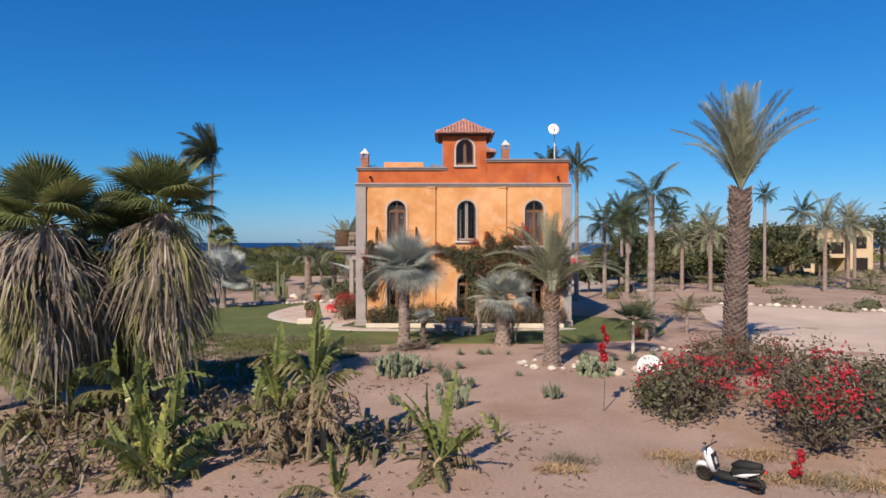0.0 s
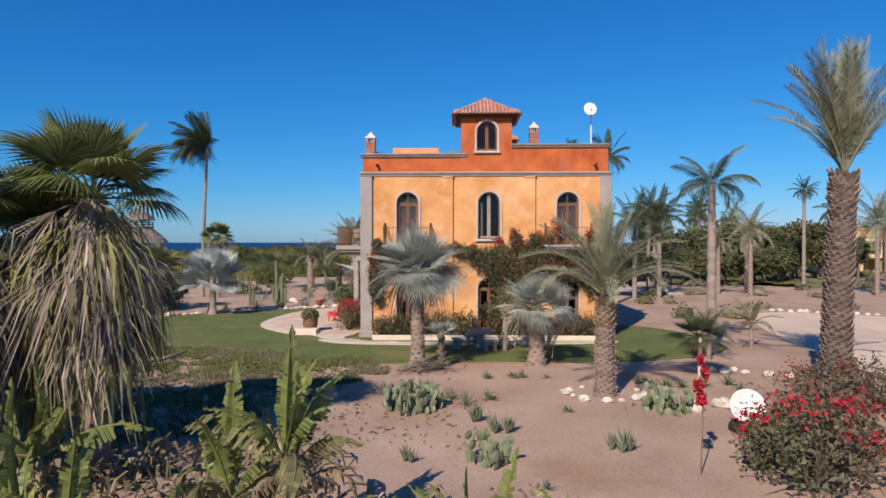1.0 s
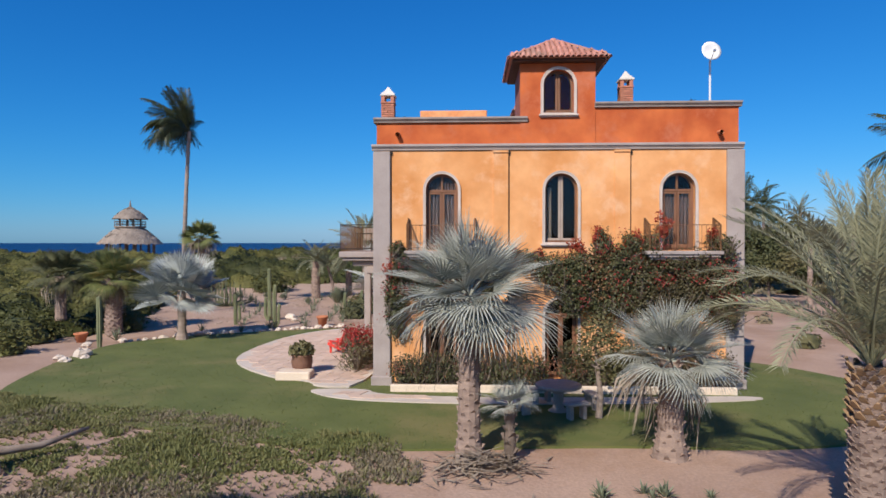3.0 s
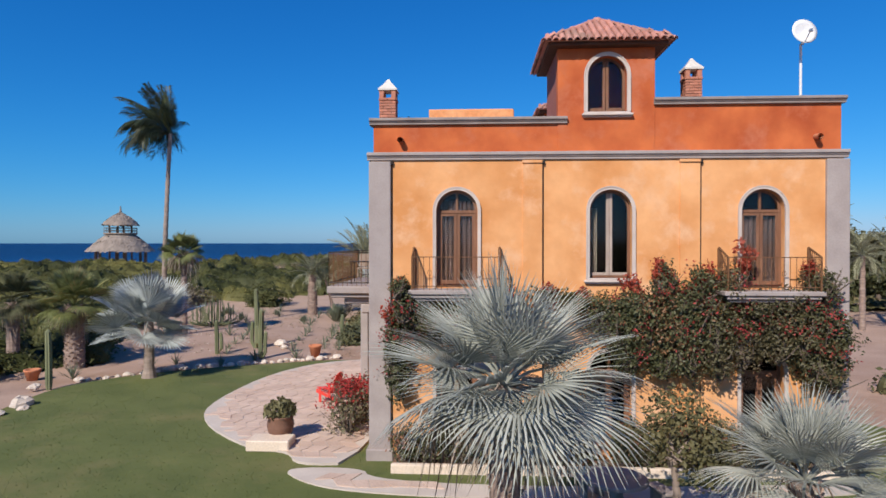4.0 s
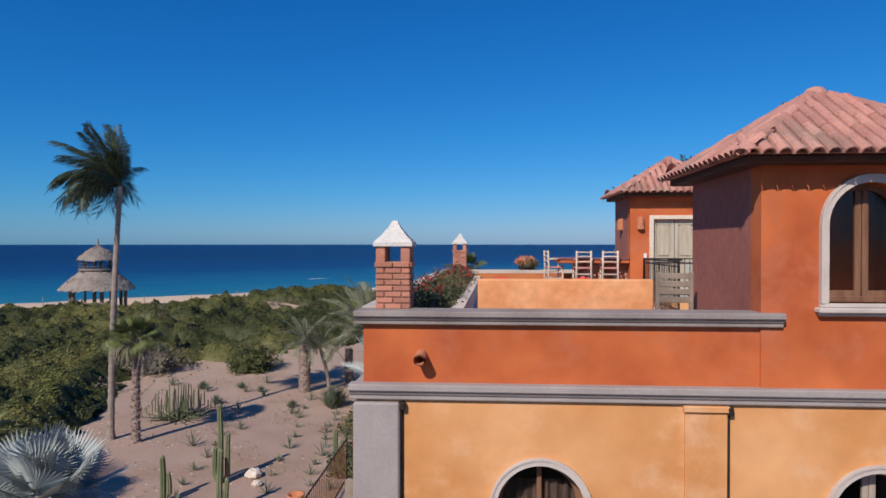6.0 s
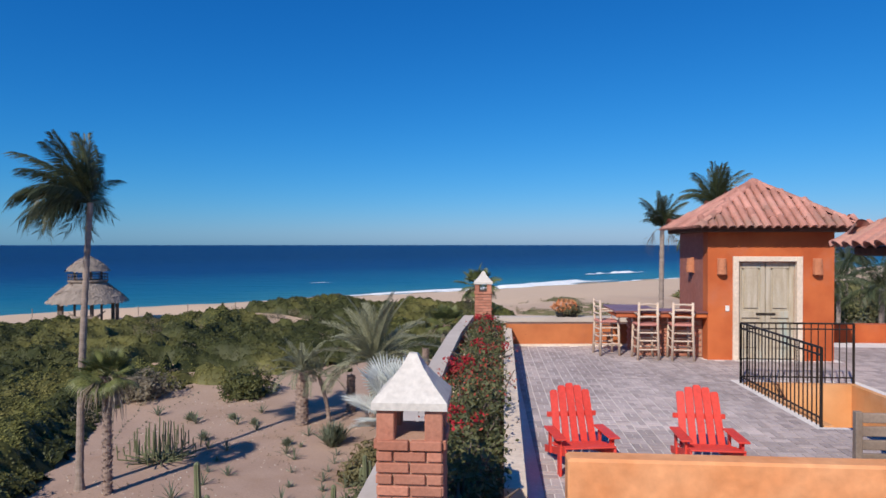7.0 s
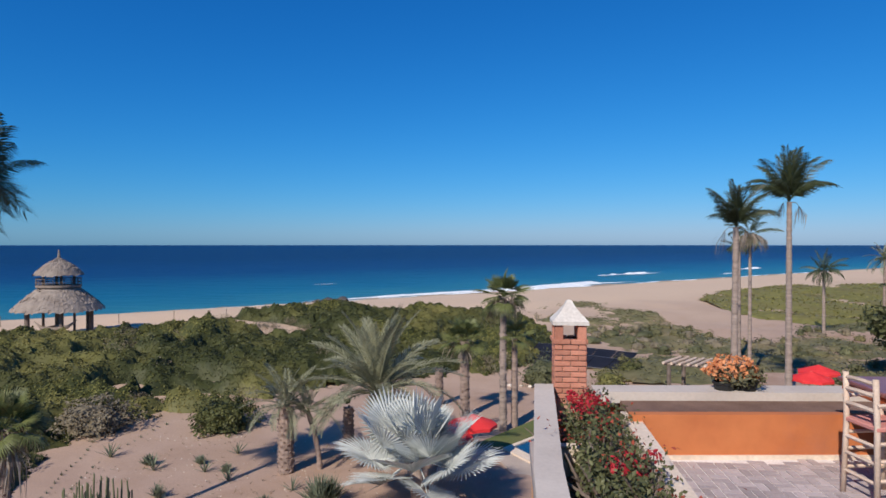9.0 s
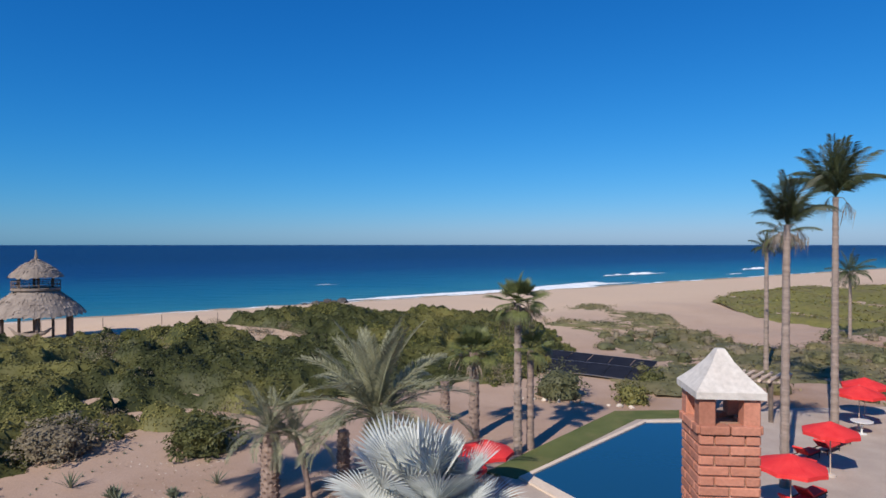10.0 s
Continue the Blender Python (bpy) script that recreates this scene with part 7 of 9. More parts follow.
rocks([(-9.5 + 1.1 * math.cos(k), 62.8 + 1.0 * math.sin(k)) for k in range(7)], 0.35, "pale stone round the silver palm", "stones round the silver palm", 5)
rocks(line((20.5, 47.0), (31.0, 43.0), 22), 0.4, "pale kerb stone along the sandy road", "kerb stones of the road", 6)
rocks(line((-4.3, 88.0), (3.0, 86.2), 10), 0.35, "pale stone along the dune garden", "stones by the dune", 7)


def agave_leaf(w):
    """One stiff tapered leaf along +x, one metre long and w wide at half its length."""
    g = Geo()
    g.v = [(0, -w * 0.7, 0), (0, w * 0.7, 0), (0.45, w, w * 0.35), (0.45, 0, -w * 0.25), (0.45, -w, w * 0.35), (1.0, 0, -0.06)]
    g.f = [(0, 1, 2, 3), (0, 3, 4), (3, 2, 5), (4, 3, 5)]
    g.m = [0] * 4
    return g.mesh("leaf", L_ALOE, False)


AGAVE_LEAF = [agave_leaf(0.045), agave_leaf(0.09)]


def agave(x, y, L, n, label, seed, group, w=0.045, el=(85, 15), heads=1, spread=0.3):
    """Agave, aloe or yucca: stiff leaves round one or more centres."""
    rng = random.Random(seed)
    t = thing("agave", label, "succulent", group, pose(x, y, ground_z(x, y) - 0.02))
    for k in range(heads):
        b = rng.uniform(0, 6.28)
        r = spread * math.sqrt(rng.random()) if heads > 1 else 0
        size = L * rng.uniform(0.8, 1.15)
        for i in range(n):
            e = el[0] + (el[1] - el[0]) * (i / n) + rng.uniform(-8, 8)
            s = size * rng.uniform(0.8, 1.15)
            part("leaf", AGAVE_LEAF[1 if w / L > 0.065 else 0], None, t, at=Matrix.Translation((r * math.cos(b), r * math.sin(b), 0)) @ rot(i * 137.5 + rng.uniform(-12, 12), e) @ Matrix.Scale(s, 4))


def pad_mesh():
    """One oval cactus pad standing on its stem end."""
    g = Geo()
    n = 10
    ring = [(0.5 * math.sin(2 * math.pi * k / n) * (1.0 if k not in (0,) else 0.6), 0.5 - 0.5 * math.cos(2 * math.pi * k / n)) for k in range(n)]
    for s in (-1, 1):
        for k in range(n):
            a, b = ring[k], ring[(k + 1) % n]
            tri = [(a[0], 0, a[1]), (b[0], 0, b[1]), (0, s * 0.09, 0.52)]
            g.face(tri if s < 0 else tri[::-1])
    return g


PAD = pad_mesh().mesh("pad", L_PAD, True)


def prickly_pear(x, y, r, n, label, seed):
    """A clump of flat oval pads growing from one another."""
    rng = random.Random(seed)
    t = thing("prickly_pear", label, "cactus", "prickly pears on the sand", pose(x, y, ground_z(x, y) - 0.04))
    heads = [(r * math.sqrt(rng.random()) * math.cos(k * 2.4), r * math.sqrt(rng.random()) * math.sin(k * 2.4), 0.0, rng.uniform(0, 180), 0) for k in range(n)]
    while heads:
        px, py, pz, az, gen = heads.pop()
        s = rng.uniform(0.22, 0.34) * (1 - 0.1 * gen)
        m = pose(px, py, pz, rng.uniform(-28, 28), rng.uniform(-32, 32), az)
        part("pad", PAD, None, t, at=m @ Matrix.Diagonal((s * 0.75, s, s, 1)))
        for _ in range(rng.choice((0, 1, 1, 2)) if gen < 2 else 0):
            tip = m @ Vector((rng.uniform(-0.25, 0.25) * s, 0, s * 0.9))
            heads.append((tip.x, tip.y, tip.z, az + rng.uniform(-60, 60), gen + 1))


prickly_pear(-1.75, 22.7, 0.85, 70, "wide dense clump of grey-green prickly pear", 1)
prickly_pear(5.3, 22.5, 0.7, 40, "clump of grey-green prickly pear", 4)
prickly_pear(0.15, 18.4, 0.40, 16, "small clump of grey-green prickly pear", 5)
for i, (x, y, L, hd, look_of) in enumerate(((-0.25, 22.9, 0.55, 1, 0), (-0.1, 21.2, 0.42, 5, 1), (3.1, 19.1, 0.55, 4, 1), (0.45, 23.6, 0.4, 1, 0), (-0.6, 23.9, 0.5, 2, 0), (0.6, 20.3, 0.45, 4, 1), (2.6, 22.4, 0.3, 2, 0), (-2.6, 24.4, 0.5, 3, 0), (1.3, 26.8, 0.3, 2, 0),
                                            (0.7, 26.6, 0.32, 2, 0), (1.9, 26.9, 0.32, 2, 0), (2.6, 26.7, 0.28, 1, 0), (-1.6, 24.9, 0.5, 4, 0), (6.6, 25.6, 0.35, 3, 0), (7.6, 25.4, 0.35, 3, 0), (5.8, 26.0, 0.32, 3, 0), (8.6, 25.5, 0.4, 3, 0), (1.2, 17.0, 0.3, 1, 0), (-1.5, 18.6, 0.35, 3, 1))):
    agave(x, y, L, 11 if look_of else 14, "clump of thick upright grey-green aloes" if look_of else "grey-green aloe rosette on the sand", 20 + i, "aloes in the sand", 0.05 if look_of else 0.03, (88, 55) if look_of else (85, 15), heads=hd, spread=0.32)
# tall spiky clump beside the silver palm, seedlings in rows and small dark yuccas on the sand
agave(-12.5, 65.0, 1.25, 46, "tall grey-green spiky clump on the sand", 301, "spiky plants in the sand garden", 0.05, (88, 35), 5, 0.45)
for i, (x, y, L) in enumerate(((-20.1, 69.4, 0.55), (-20.1, 65.4, 0.62), (-18.3, 68.5, 0.5), (-22.6, 69.1, 0.55), (-15.2, 64.8, 0.5))):
    agave(x, y, L, 26, "small dark yucca standing in the sand", 310 + i, "spiky plants in the sand garden", 0.04, (88, 30), 3, 0.16)
k = 0
for (xa, ya), (xb, yb), count in (((-25.0, 64.3), (-28.2, 74.0), 19), ((-25.7, 70.6), (-25.2, 75.4), 9), ((-23.6, 63.0), (-25.4, 69.2), 10)):
    for j in range(count):
        f = j / (count - 1)
        agave(xa + (xb - xa) * f + 0.08 * math.sin(j * 7.0), ya + (yb - ya) * f, 0.17 + 0.05 * math.sin(j * 3.3), 7, "small seedling planted in a row", 330 + k, "seedlings in rows", 0.03, (80, 25))
        k += 1
# plant rows in the sand garden
for i, (a, b, n) in enumerate((((-10.7, 46.9 + 6), (-12.6, 66.0), 12), ((-12.2, 52.0), (-14.6, 66.5), 9), ((-15.4, 51.0), (-18.3, 64.0), 9), ((-9.8, 52.5), (-11.0, 62.0), 8))):
    for k, (x, y) in enumerate(line(a, b, n)):
        agave(x + 0.15 * math.sin(k * 5), y, 0.58 + 0.2 * math.sin(k * 2.3 + i), 10, "small grey-green agave in a planted row", 200 + 20 * i + k, "agave rows in the sand garden", 0.03)
for i, (x, y) in enumerate(((-17.9, 67.5), (-22.05, 68.4), (-19.46, 68.4), (-25.3, 70.0), (-18.9, 71.0), (-19.3, 64.2), (-14.85, 63.7), (-16.6, 60.4), (-17.8, 57.4))):
    agave(x, y, 0.75, 14, "spiky yucca with upright leaves on the sand", 300 + i, "yuccas in the sand garden", 0.025, (88, 20))
for i, (x, y) in enumerate(((-17.3, 46.9), (-14.4, 47.9), (-19.6, 44.9), (-13.3, 49.4), (-11.4, 49.9), (-16.7, 48.2))):
    agave(x, y, 0.7, 16, "dark spiky plant behind the border stones", 320 + i, "border plants of the lawn", 0.03, (85, 25))


def cactus(x, y, arms, label, seed):
    rng = random.Random(seed)
    t = thing("column_cactus", label, "cactus", "cacti in the sand garden", pose(x, y, ground_z(x, y) - 0.03))
    for dx, dy, h, r in arms:
        pts = [(dx * 0.3, dy * 0.3, 0.0), (dx, dy, 0.35), (dx, dy, h * 0.6), (dx + rng.uniform(-0.05, 0.05), dy, h - 0.08), (dx, dy, h)]
        part("stem", Geo().tube(pts, [r * 0.8, r, r, r * 0.85, r * 0.3], 16, True, flute=0.22), L_CACTUS, t)


cactus(-14.5, 53.0, [(0, 0, 3.3, 0.13), (0.25, 0.1, 2.1, 0.12), (-0.28, 0.05, 1.5, 0.11), (0.12, -0.25, 1.3, 0.11)], "tall green column cactus with side arms", 1)
cactus(-13.2, 49.9, [(0, 0, 2.5, 0.12), (0.2, 0.1, 1.4, 0.1)], "green column cactus on the sand", 2)
cactus(-19.3, 43.0, [(0, 0, 2.4, 0.13)], "single green column cactus", 3)
cactus(-15.9, 51.0, [(0, 0, 1.8, 0.12), (0.25, 0, 1.2, 0.1)], "green column cactus on the sand", 4)
cactus(-20.9, 62.3, [(0.75 * math.cos(k * 2.4) * (0.3 + 0.035 * k), 0.75 * math.sin(k * 2.4) * (0.3 + 0.035 * k), 1.7 + 0.5 * math.sin(k * 1.7) - 0.014 * k, 0.034) for k in range(70)], "dense clump of green column cacti", 5)
cactus(-10.3, 55.6, [(0, 0, 1.6, 0.12), (0.25, 0.1, 1.1, 0.1)], "green column cactus on the sand", 6)
cactus(-9.8, 59.4, [(0, 0, 1.5, 0.12), (0.2, 0.15, 1.2, 0.1), (-0.2, 0.1, 0.9, 0.1)], "green column cactus on the sand", 7)

# creeping ground cover between lawn and sand: low cushions of small leaves
g = Geo()
rng = random.Random(77)
COVER = [(-22, 35), (-20, 21.0), (-13, 20.0), (-9.6, 19.2), (-6.8, 20.2), (-5.2, 22.8), (-4.0, 25.4), (-3.2, 27.0), (-3.3, 28.6), (-4, 29.4), (-10, 31.6), (-16, 33.0)]
for _ in range(64000):
    x, y = rng.uniform(-22, -3), rng.uniform(20.5, 35)
    k = noise.noise(Vector((x * 0.42, y * 0.42, 9))) + 0.35 * noise.noise(Vector((x * 1.3, y * 1.3, 2)))
    wander = 1.1 * noise.noise(Vector((x * 0.8, y * 0.8, 14)))
    if not inside(x + wander, y - abs(wander) - 0.5 * rng.random(), COVER) or k < -0.18 + 0.03 * max(0, 26.0 - y) and rng.random() < 0.85:
        continue
    z = ground_z(x, y)
    lift = max(0.03, 0.08 + 0.22 * max(0.0, k) + 0.06 * noise.noise(Vector((x * 2.1, y * 2.1, 3))))
    a, h = rng.uniform(0, 6.28), rng.uniform(0.35, 1.0) * lift
    dried = noise.noise(Vector((x * 0.3, y * 0.3, 21))) + 0.3 * rng.uniform(-1, 1) + 0.05 * (26.5 - y) > 0.08
    for _k in range(3):
        a += 2.1
        dx, dy = 0.030 * math.cos(a), 0.030 * math.sin(a)
        g.face([(x - dx, y - dy, z + h * 0.3), (x + dx, y + dy, z + h * 0.3), (x + 2.4 * dy + rng.uniform(-0.06, 0.06), y + 2.4 * dx, z + h + 0.04)], 1 if dried else 0)
single("ground_cover", g, [L_GRASS, L_SHRUBDRY], "coarse green and dry ground cover before the lawn", "ground cover", kind="stuff")

# pebbles, dry tufts and fallen bits over the sand garden
g = Geo()
rng = random.Random(78)
for _ in range(2600):
    x, y = rng.uniform(-25, -5.5), rng.uniform(50, 74)
    if noise.noise(Vector((x * 0.35, y * 0.35, 11))) < -0.02 or inside(x, y, LAWN):
        continue
    z, s = ground_z(x, y), rng.uniform(0.02, 0.06)
    if rng.random() < 0.5:
        a = [(x + s * math.cos(k * 1.57), y + s * 0.8 * math.sin(k * 1.57), z - 0.005) for k in range(4)]
        for k in range(4):
            g.face([a[k], a[(k + 1) % 4], (x, y, z + s * 0.8)], 0)
    else:
        for k in range(4):
            b = rng.uniform(0, 6.28)
            g.face([(x - 0.012, y, z), (x + 0.012, y, z), (x + 2.2 * s * math.cos(b), y + 2.2 * s * math.sin(b), z + s * rng.uniform(0.8, 3.0))], 1 + rng.randrange(2))
single("sand_litter", g, [M_ROCK, L_SHRUBDRY, L_BANANADRY], "pebbles and dry tufts strewn over the sand garden", "litter", kind="stuff")

# dry litter and twigs on the foreground sand
g = Geo()
for _ in range(3600):
    x, y = rng.uniform(-13, 13), rng.uniform(9.5, 26)
    if noise.noise(Vector((x * 0.3, y * 0.3, 4))) < 0.05 + (0.22 if x > 0.5 else -0.1):
        continue
    z = ground_z(x, y)
    a, L = rng.uniform(0, 6.28), rng.uniform(0.05, 0.28)
    dx, dy = math.cos(a), math.sin(a)
    w = 0.018
    g.face([(x, y, z + 0.01), (x + dx * L * 0.5 - dy * w, y + dy * L * 0.5 + dx * w, z + 0.02 + rng.uniform(0, 0.08)), (x + dx * L, y + dy * L, z + 0.01), (x + dx * L * 0.5 + dy * w, y + dy * L * 0.5 - dx * w, z + 0.03)])
single("dry_litter", g, L_BANANADRY, "dry leaves and twigs scattered on the sand", "leaf litter", kind="stuff")
g = Geo()
for x, y, r in ((-8.6, 12.6, 0.9), (-7.9, 11.7, 0.7), (6.3, 12.9, 0.9), (5.3, 13.2, 0.7), (7.8, 12.6, 0.8), (-3.6, 13.6, 0.8), (-4.3, 14.8, 0.7), (2.6, 13.4, 0.5), (-2.2, 14.0, 0.6)):
    for _ in range(260):
        px, py = x + rng.gauss(0, r * 0.5), y + rng.gauss(0, r * 0.4)
        z = ground_z(px, py)
        a, L = rng.uniform(0, 6.28), rng.uniform(0.1, 0.3)
        dx, dy = math.cos(a) * L, math.sin(a) * L
        g.face([(px - dy * 0.06, py + dx * 0.06, z), (px + dy * 0.06, py - dx * 0.06, z), (px + dx, py + dy, z + rng.uniform(0.03, 0.2))])
for x, y, rx, ry, k in ((5.1, 13.9, 0.6, 0.5, 900), (7.0, 14.3, 0.8, 0.35, 800), (7.7, 12.8, 0.9, 0.35, 1100), (8.6, 12.5, 0.7, 0.3, 600), (2.3, 12.8, 0.45, 0.25, 420), (6.4, 12.7, 0.5, 0.3, 420), (9.6, 13.2, 0.8, 0.4, 600)):
    for _ in range(k):
        px, py = x + rng.gauss(0, rx * 0.55), y + rng.gauss(0, ry * 0.6)
        z = ground_z(px, py)
        a, L = rng.uniform(0, 6.28), rng.uniform(0.06, 0.22)
        dx, dy = math.cos(a) * L, math.sin(a) * L
        g.face([(px - dy * 0.09, py + dx * 0.09, z), (px + dy * 0.09, py - dx * 0.09, z), (px + dx, py + dy, z + rng.uniform(0.01, 0.12))], 1)
single("dry_grass", g, [L_SHRUBDRY, L_STRAW], "tufts of dry straw-coloured grass", "dry grass", kind="stuff")


# scooter
def scooter(at):
    """A small step-through motor scooter, nose towards -x."""
    s = thing("motor_scooter", "white and black motor scooter parked on the sand", "scooter", at=at)
    for x in (-0.62, 0.62):
        w = part("wheel", Geo().tube([(x + 0.17 * math.cos(k * math.pi / 9), 0, 0.22 + 0.17 * math.sin(k * math.pi / 9)) for k in range(19)], 0.055, 8, False), M_RUBBER, s, smooth=True)
        part("rim", Geo().tube([(x, -0.03, 0.22), (x, 0.03, 0.22)], 0.11, 14), M_IRON, w)
    shield = Geo().tube([(-0.34, 0, 0.34), (-0.42, 0, 0.55), (-0.50, 0, 0.78), (-0.53, 0, 0.92)], [0.10, 0.15, 0.15, 0.08], 10)
    shield.v = [(x * 0.9 - 0.05, y * 1.15, z) for x, y, z in shield.v]
    part("front_shield", shield, M_PLASTIC_W, s, smooth=True)
    part("inner_shield", Geo().box((-0.02, -0.13, -0.2), (0.02, 0.13, 0.2), 0.02, m=pose(-0.34, 0, 0.62, 0, -14, 0)), M_RUBBER, s)
    board = Geo().tube([(-0.42, 0, 0.30), (-0.1, 0, 0.27), (0.22, 0, 0.30)], [0.08, 0.10, 0.09], 8)
    board.v = [(x, y * 1.6, z) for x, y, z in board.v]
    part("footboard", board, M_RUBBER, s, smooth=True)
    body = Geo().tube([(0.06, 0, 0.34), (0.16, 0, 0.46), (0.42, 0, 0.53), (0.70, 0, 0.60), (0.84, 0, 0.64)], [0.07, 0.15, 0.15, 0.11, 0.04], 10)
    part("body", body, M_RUBBER, s, smooth=True)
    for sd in (-1, 1):
        panel = Geo().tube([(0.14, sd * 0.10, 0.38), (0.40, sd * 0.12, 0.46), (0.74, sd * 0.08, 0.58)], [0.03, 0.06, 0.015], 8)
        part("side_panel", panel, M_PLASTIC_W, s, "white side panel", smooth=True)
        part("mirror", Geo().tube([(-0.50, sd * 0.2, 0.98), (-0.47, sd * 0.27, 1.12)], 0.008, 5).lathe([(0.005, 0), (0.05, 0.01), (0.045, 0.03)], 10, (-0.47, sd * 0.28, 1.12)), M_RUBBER, s)
    seat = Geo().tube([(0.08, 0, 0.60), (0.25, 0, 0.665), (0.50, 0, 0.69), (0.78, 0, 0.74)], [0.05, 0.11, 0.12, 0.07], 10)
    seat.v = [(x, y * 1.15, z) for x, y, z in seat.v]
    part("seat", seat, M_RUBBER, s, "black seat", smooth=True)
    part("handlebar", Geo().tube([(-0.42, -0.33, 0.98), (-0.50, -0.12, 0.95), (-0.50, 0.12, 0.95), (-0.42, 0.33, 0.98)], 0.018, 7), M_RUBBER, s)
    part("fork", Geo().tube([(-0.64, 0, 0.22), (-0.52, 0, 0.95)], 0.03, 7), M_IRON, s)
    guard = Geo().tube([(-0.86, 0, 0.34), (-0.74, 0, 0.45), (-0.58, 0, 0.47), (-0.44, 0, 0.38)], [0.03, 0.07, 0.075, 0.04], 8)
    part("front_mudguard", guard, M_PLASTIC_W, s, smooth=True)
    part("headlight", Geo().lathe([(0.02, 0), (0.075, 0.02), (0.07, 0.05)], 12), M_CHROME, s, at=pose(-0.62, 0, 0.84, 0, -80, 0))
    part("tail_light", Geo().box((0.84, -0.06, 0.58), (0.88, 0.06, 0.64), 0.01), M_REDPAINT, s)
    part("exhaust", Geo().tube([(0.25, -0.15, 0.26), (0.78, -0.15, 0.32)], [0.04, 0.055], 8), M_IRON, s)


scooter(pose(5.52, 12.25, ground_z(5.52, 12.25), 7, 0, -44) @ Matrix.Scale(0.77, 4))
for x, y, low, h, n in ((7.05, 12.7, 0.0, 0.55, 160), (4.45, 17.8, 1.25, 1.1, 240)):
    g = Geo()
    for k in range(4):
        leaf_cloud(g, (x + rng.gauss(0, 0.05), y, low + h * (0.25 + 0.24 * k)), (0.12 - 0.02 * k, 0.12 - 0.02 * k, h * 0.14), n // 4, 0.06, rng, shell=0.3)
    t = thing("red_flower_stalk", "upright stalk of bright red flowers", "flower", "red flower stalks")
    part("blossom", g, L_BRACT, t)
    part("stem", Geo().tube([(x, y, ground_z(x, y) - 0.02), (x + 0.04, y, low * 0.5 + h * 0.4), (x, y, low + h * 0.9)], 0.015, 5), M_BARK, t)
# small palm with a white trunk, and low palms beside the lawn
palm("young_palm", "small dark fan palm with a white-painted trunk", 8.0, 27.0, 1.5, 0.075, 0.06, BLUE_G, 14, (70, -15), M_WHITEBARK, seed=62, joined=True, mat=L_COCO, size=0.72, group="young palms by the lawn")
palm("young_palm", "small green palm at the lawn edge", 9.6, 30.2, 1.2, 0.10, 0.08, DATE_G, 14, (75, 0), M_TRUNK, seed=63, joined=True, mat=L_COCO, size=0.4, group="young palms by the lawn")
palm("young_palm", "small green palm at the lawn edge", 12.6, 33.0, 1.2, 0.10, 0.08, DATE_G, 12, (75, 0), M_TRUNK, seed=64, joined=True, mat=L_OLIVE, size=0.42, group="young palms by the lawn")
# heap of cut dry fronds at the foot of the blue fan palm, and a dark red spiky plant by the lawn
g = Geo()
rng = random.Random(52)
for _ in range(260):
    x, y = -1.75 + rng.gauss(0, 0.55), 27.9 + rng.gauss(0, 0.35)
    h = 0.42 * math.exp(-((x + 1.75) ** 2 + 2 * (y - 27.9) ** 2) / 0.7)
    a, L = rng.uniform(0, 6.28), rng.uniform(0.3, 0.8)
    d = Vector((math.cos(a), math.sin(a), rng.uniform(-0.25, 0.25)))
    sd = Vector((-d.y, d.x, 0)) * rng.uniform(0.012, 0.035)
    p = Vector((x, y, h * rng.random() + 0.03))
    g.face([p - d * L * 0.5 - sd, p + sd * 1.2, p + d * L * 0.5, p - sd * 1.2])
single("frond_heap", g, L_DEAD, "heap of dry fronds at the foot of the palm", "dead fronds", kind="stuff")
t = thing("red_yucca", "dark red spiky plant at the lawn edge", "succulent", at=pose(9.4, 31.0, 0.0))
RED_LEAF = AGAVE_LEAF[0].copy()
RED_LEAF.materials[0] = L_REDSPIKE
for i in range(34):
    part("leaf", RED_LEAF, None, t, at=rot(i * 137.5, 85 - 70 * i / 34 + rng.uniform(-6, 6)) @ Matrix.Scale(rng.uniform(0.75, 1.05), 4))
# fallen driftwood log on the ground cover
g = Geo().tube([(-12.9, 27.0, 0.08), (-12.2, 27.6, 0.34), (-11.6, 28.2, 0.30), (-11.0, 29.0, 0.46)], [0.12, 0.10, 0.08, 0.04], 8).tube([(-12.2, 27.6, 0.34), (-11.7, 27.1, 0.06)], [0.08, 0.04], 6)
single("driftwood", g, M_GREYWOOD, "bleached driftwood branch on the ground cover", "driftwood", smooth=True)


# ---- dune, palapa, pool garden, distance ----
def shrub(g, x, y, r, h, n, size, rng, mat=0):
    z = ground_z(x, y)
    prof = [(1.0, -0.5), (0.98, 0.0), (0.88, 0.4), (0.68, 0.72), (0.4, 0.92), (0.04, 1.0)]
    k0 = len(g.v)
    g.lathe([(r * 0.72 * a, h * 0.30 + h * 0.50 * c) for a, c in prof], 12, (x, y, z), mat)
    for i in range(k0, len(g.v)):
        px, py, pz = g.v[i]
        s = 1 + 0.45 * noise.noise(Vector((px * 0.7, py * 0.7, pz))) + 0.2 * noise.noise(Vector((px * 2.2, py * 2.2, pz * 2)))
        g.v[i] = (x + (px - x) * s, y + (py - y) * s, z + (pz - z) * (0.7 + 0.3 * s))
    leaf_cloud(g, (x, y, z + h * 0.35), (r, r, h * 0.68), n, size, rng, lump=0.45, shell=0.72, mat=mat, up=0.9)


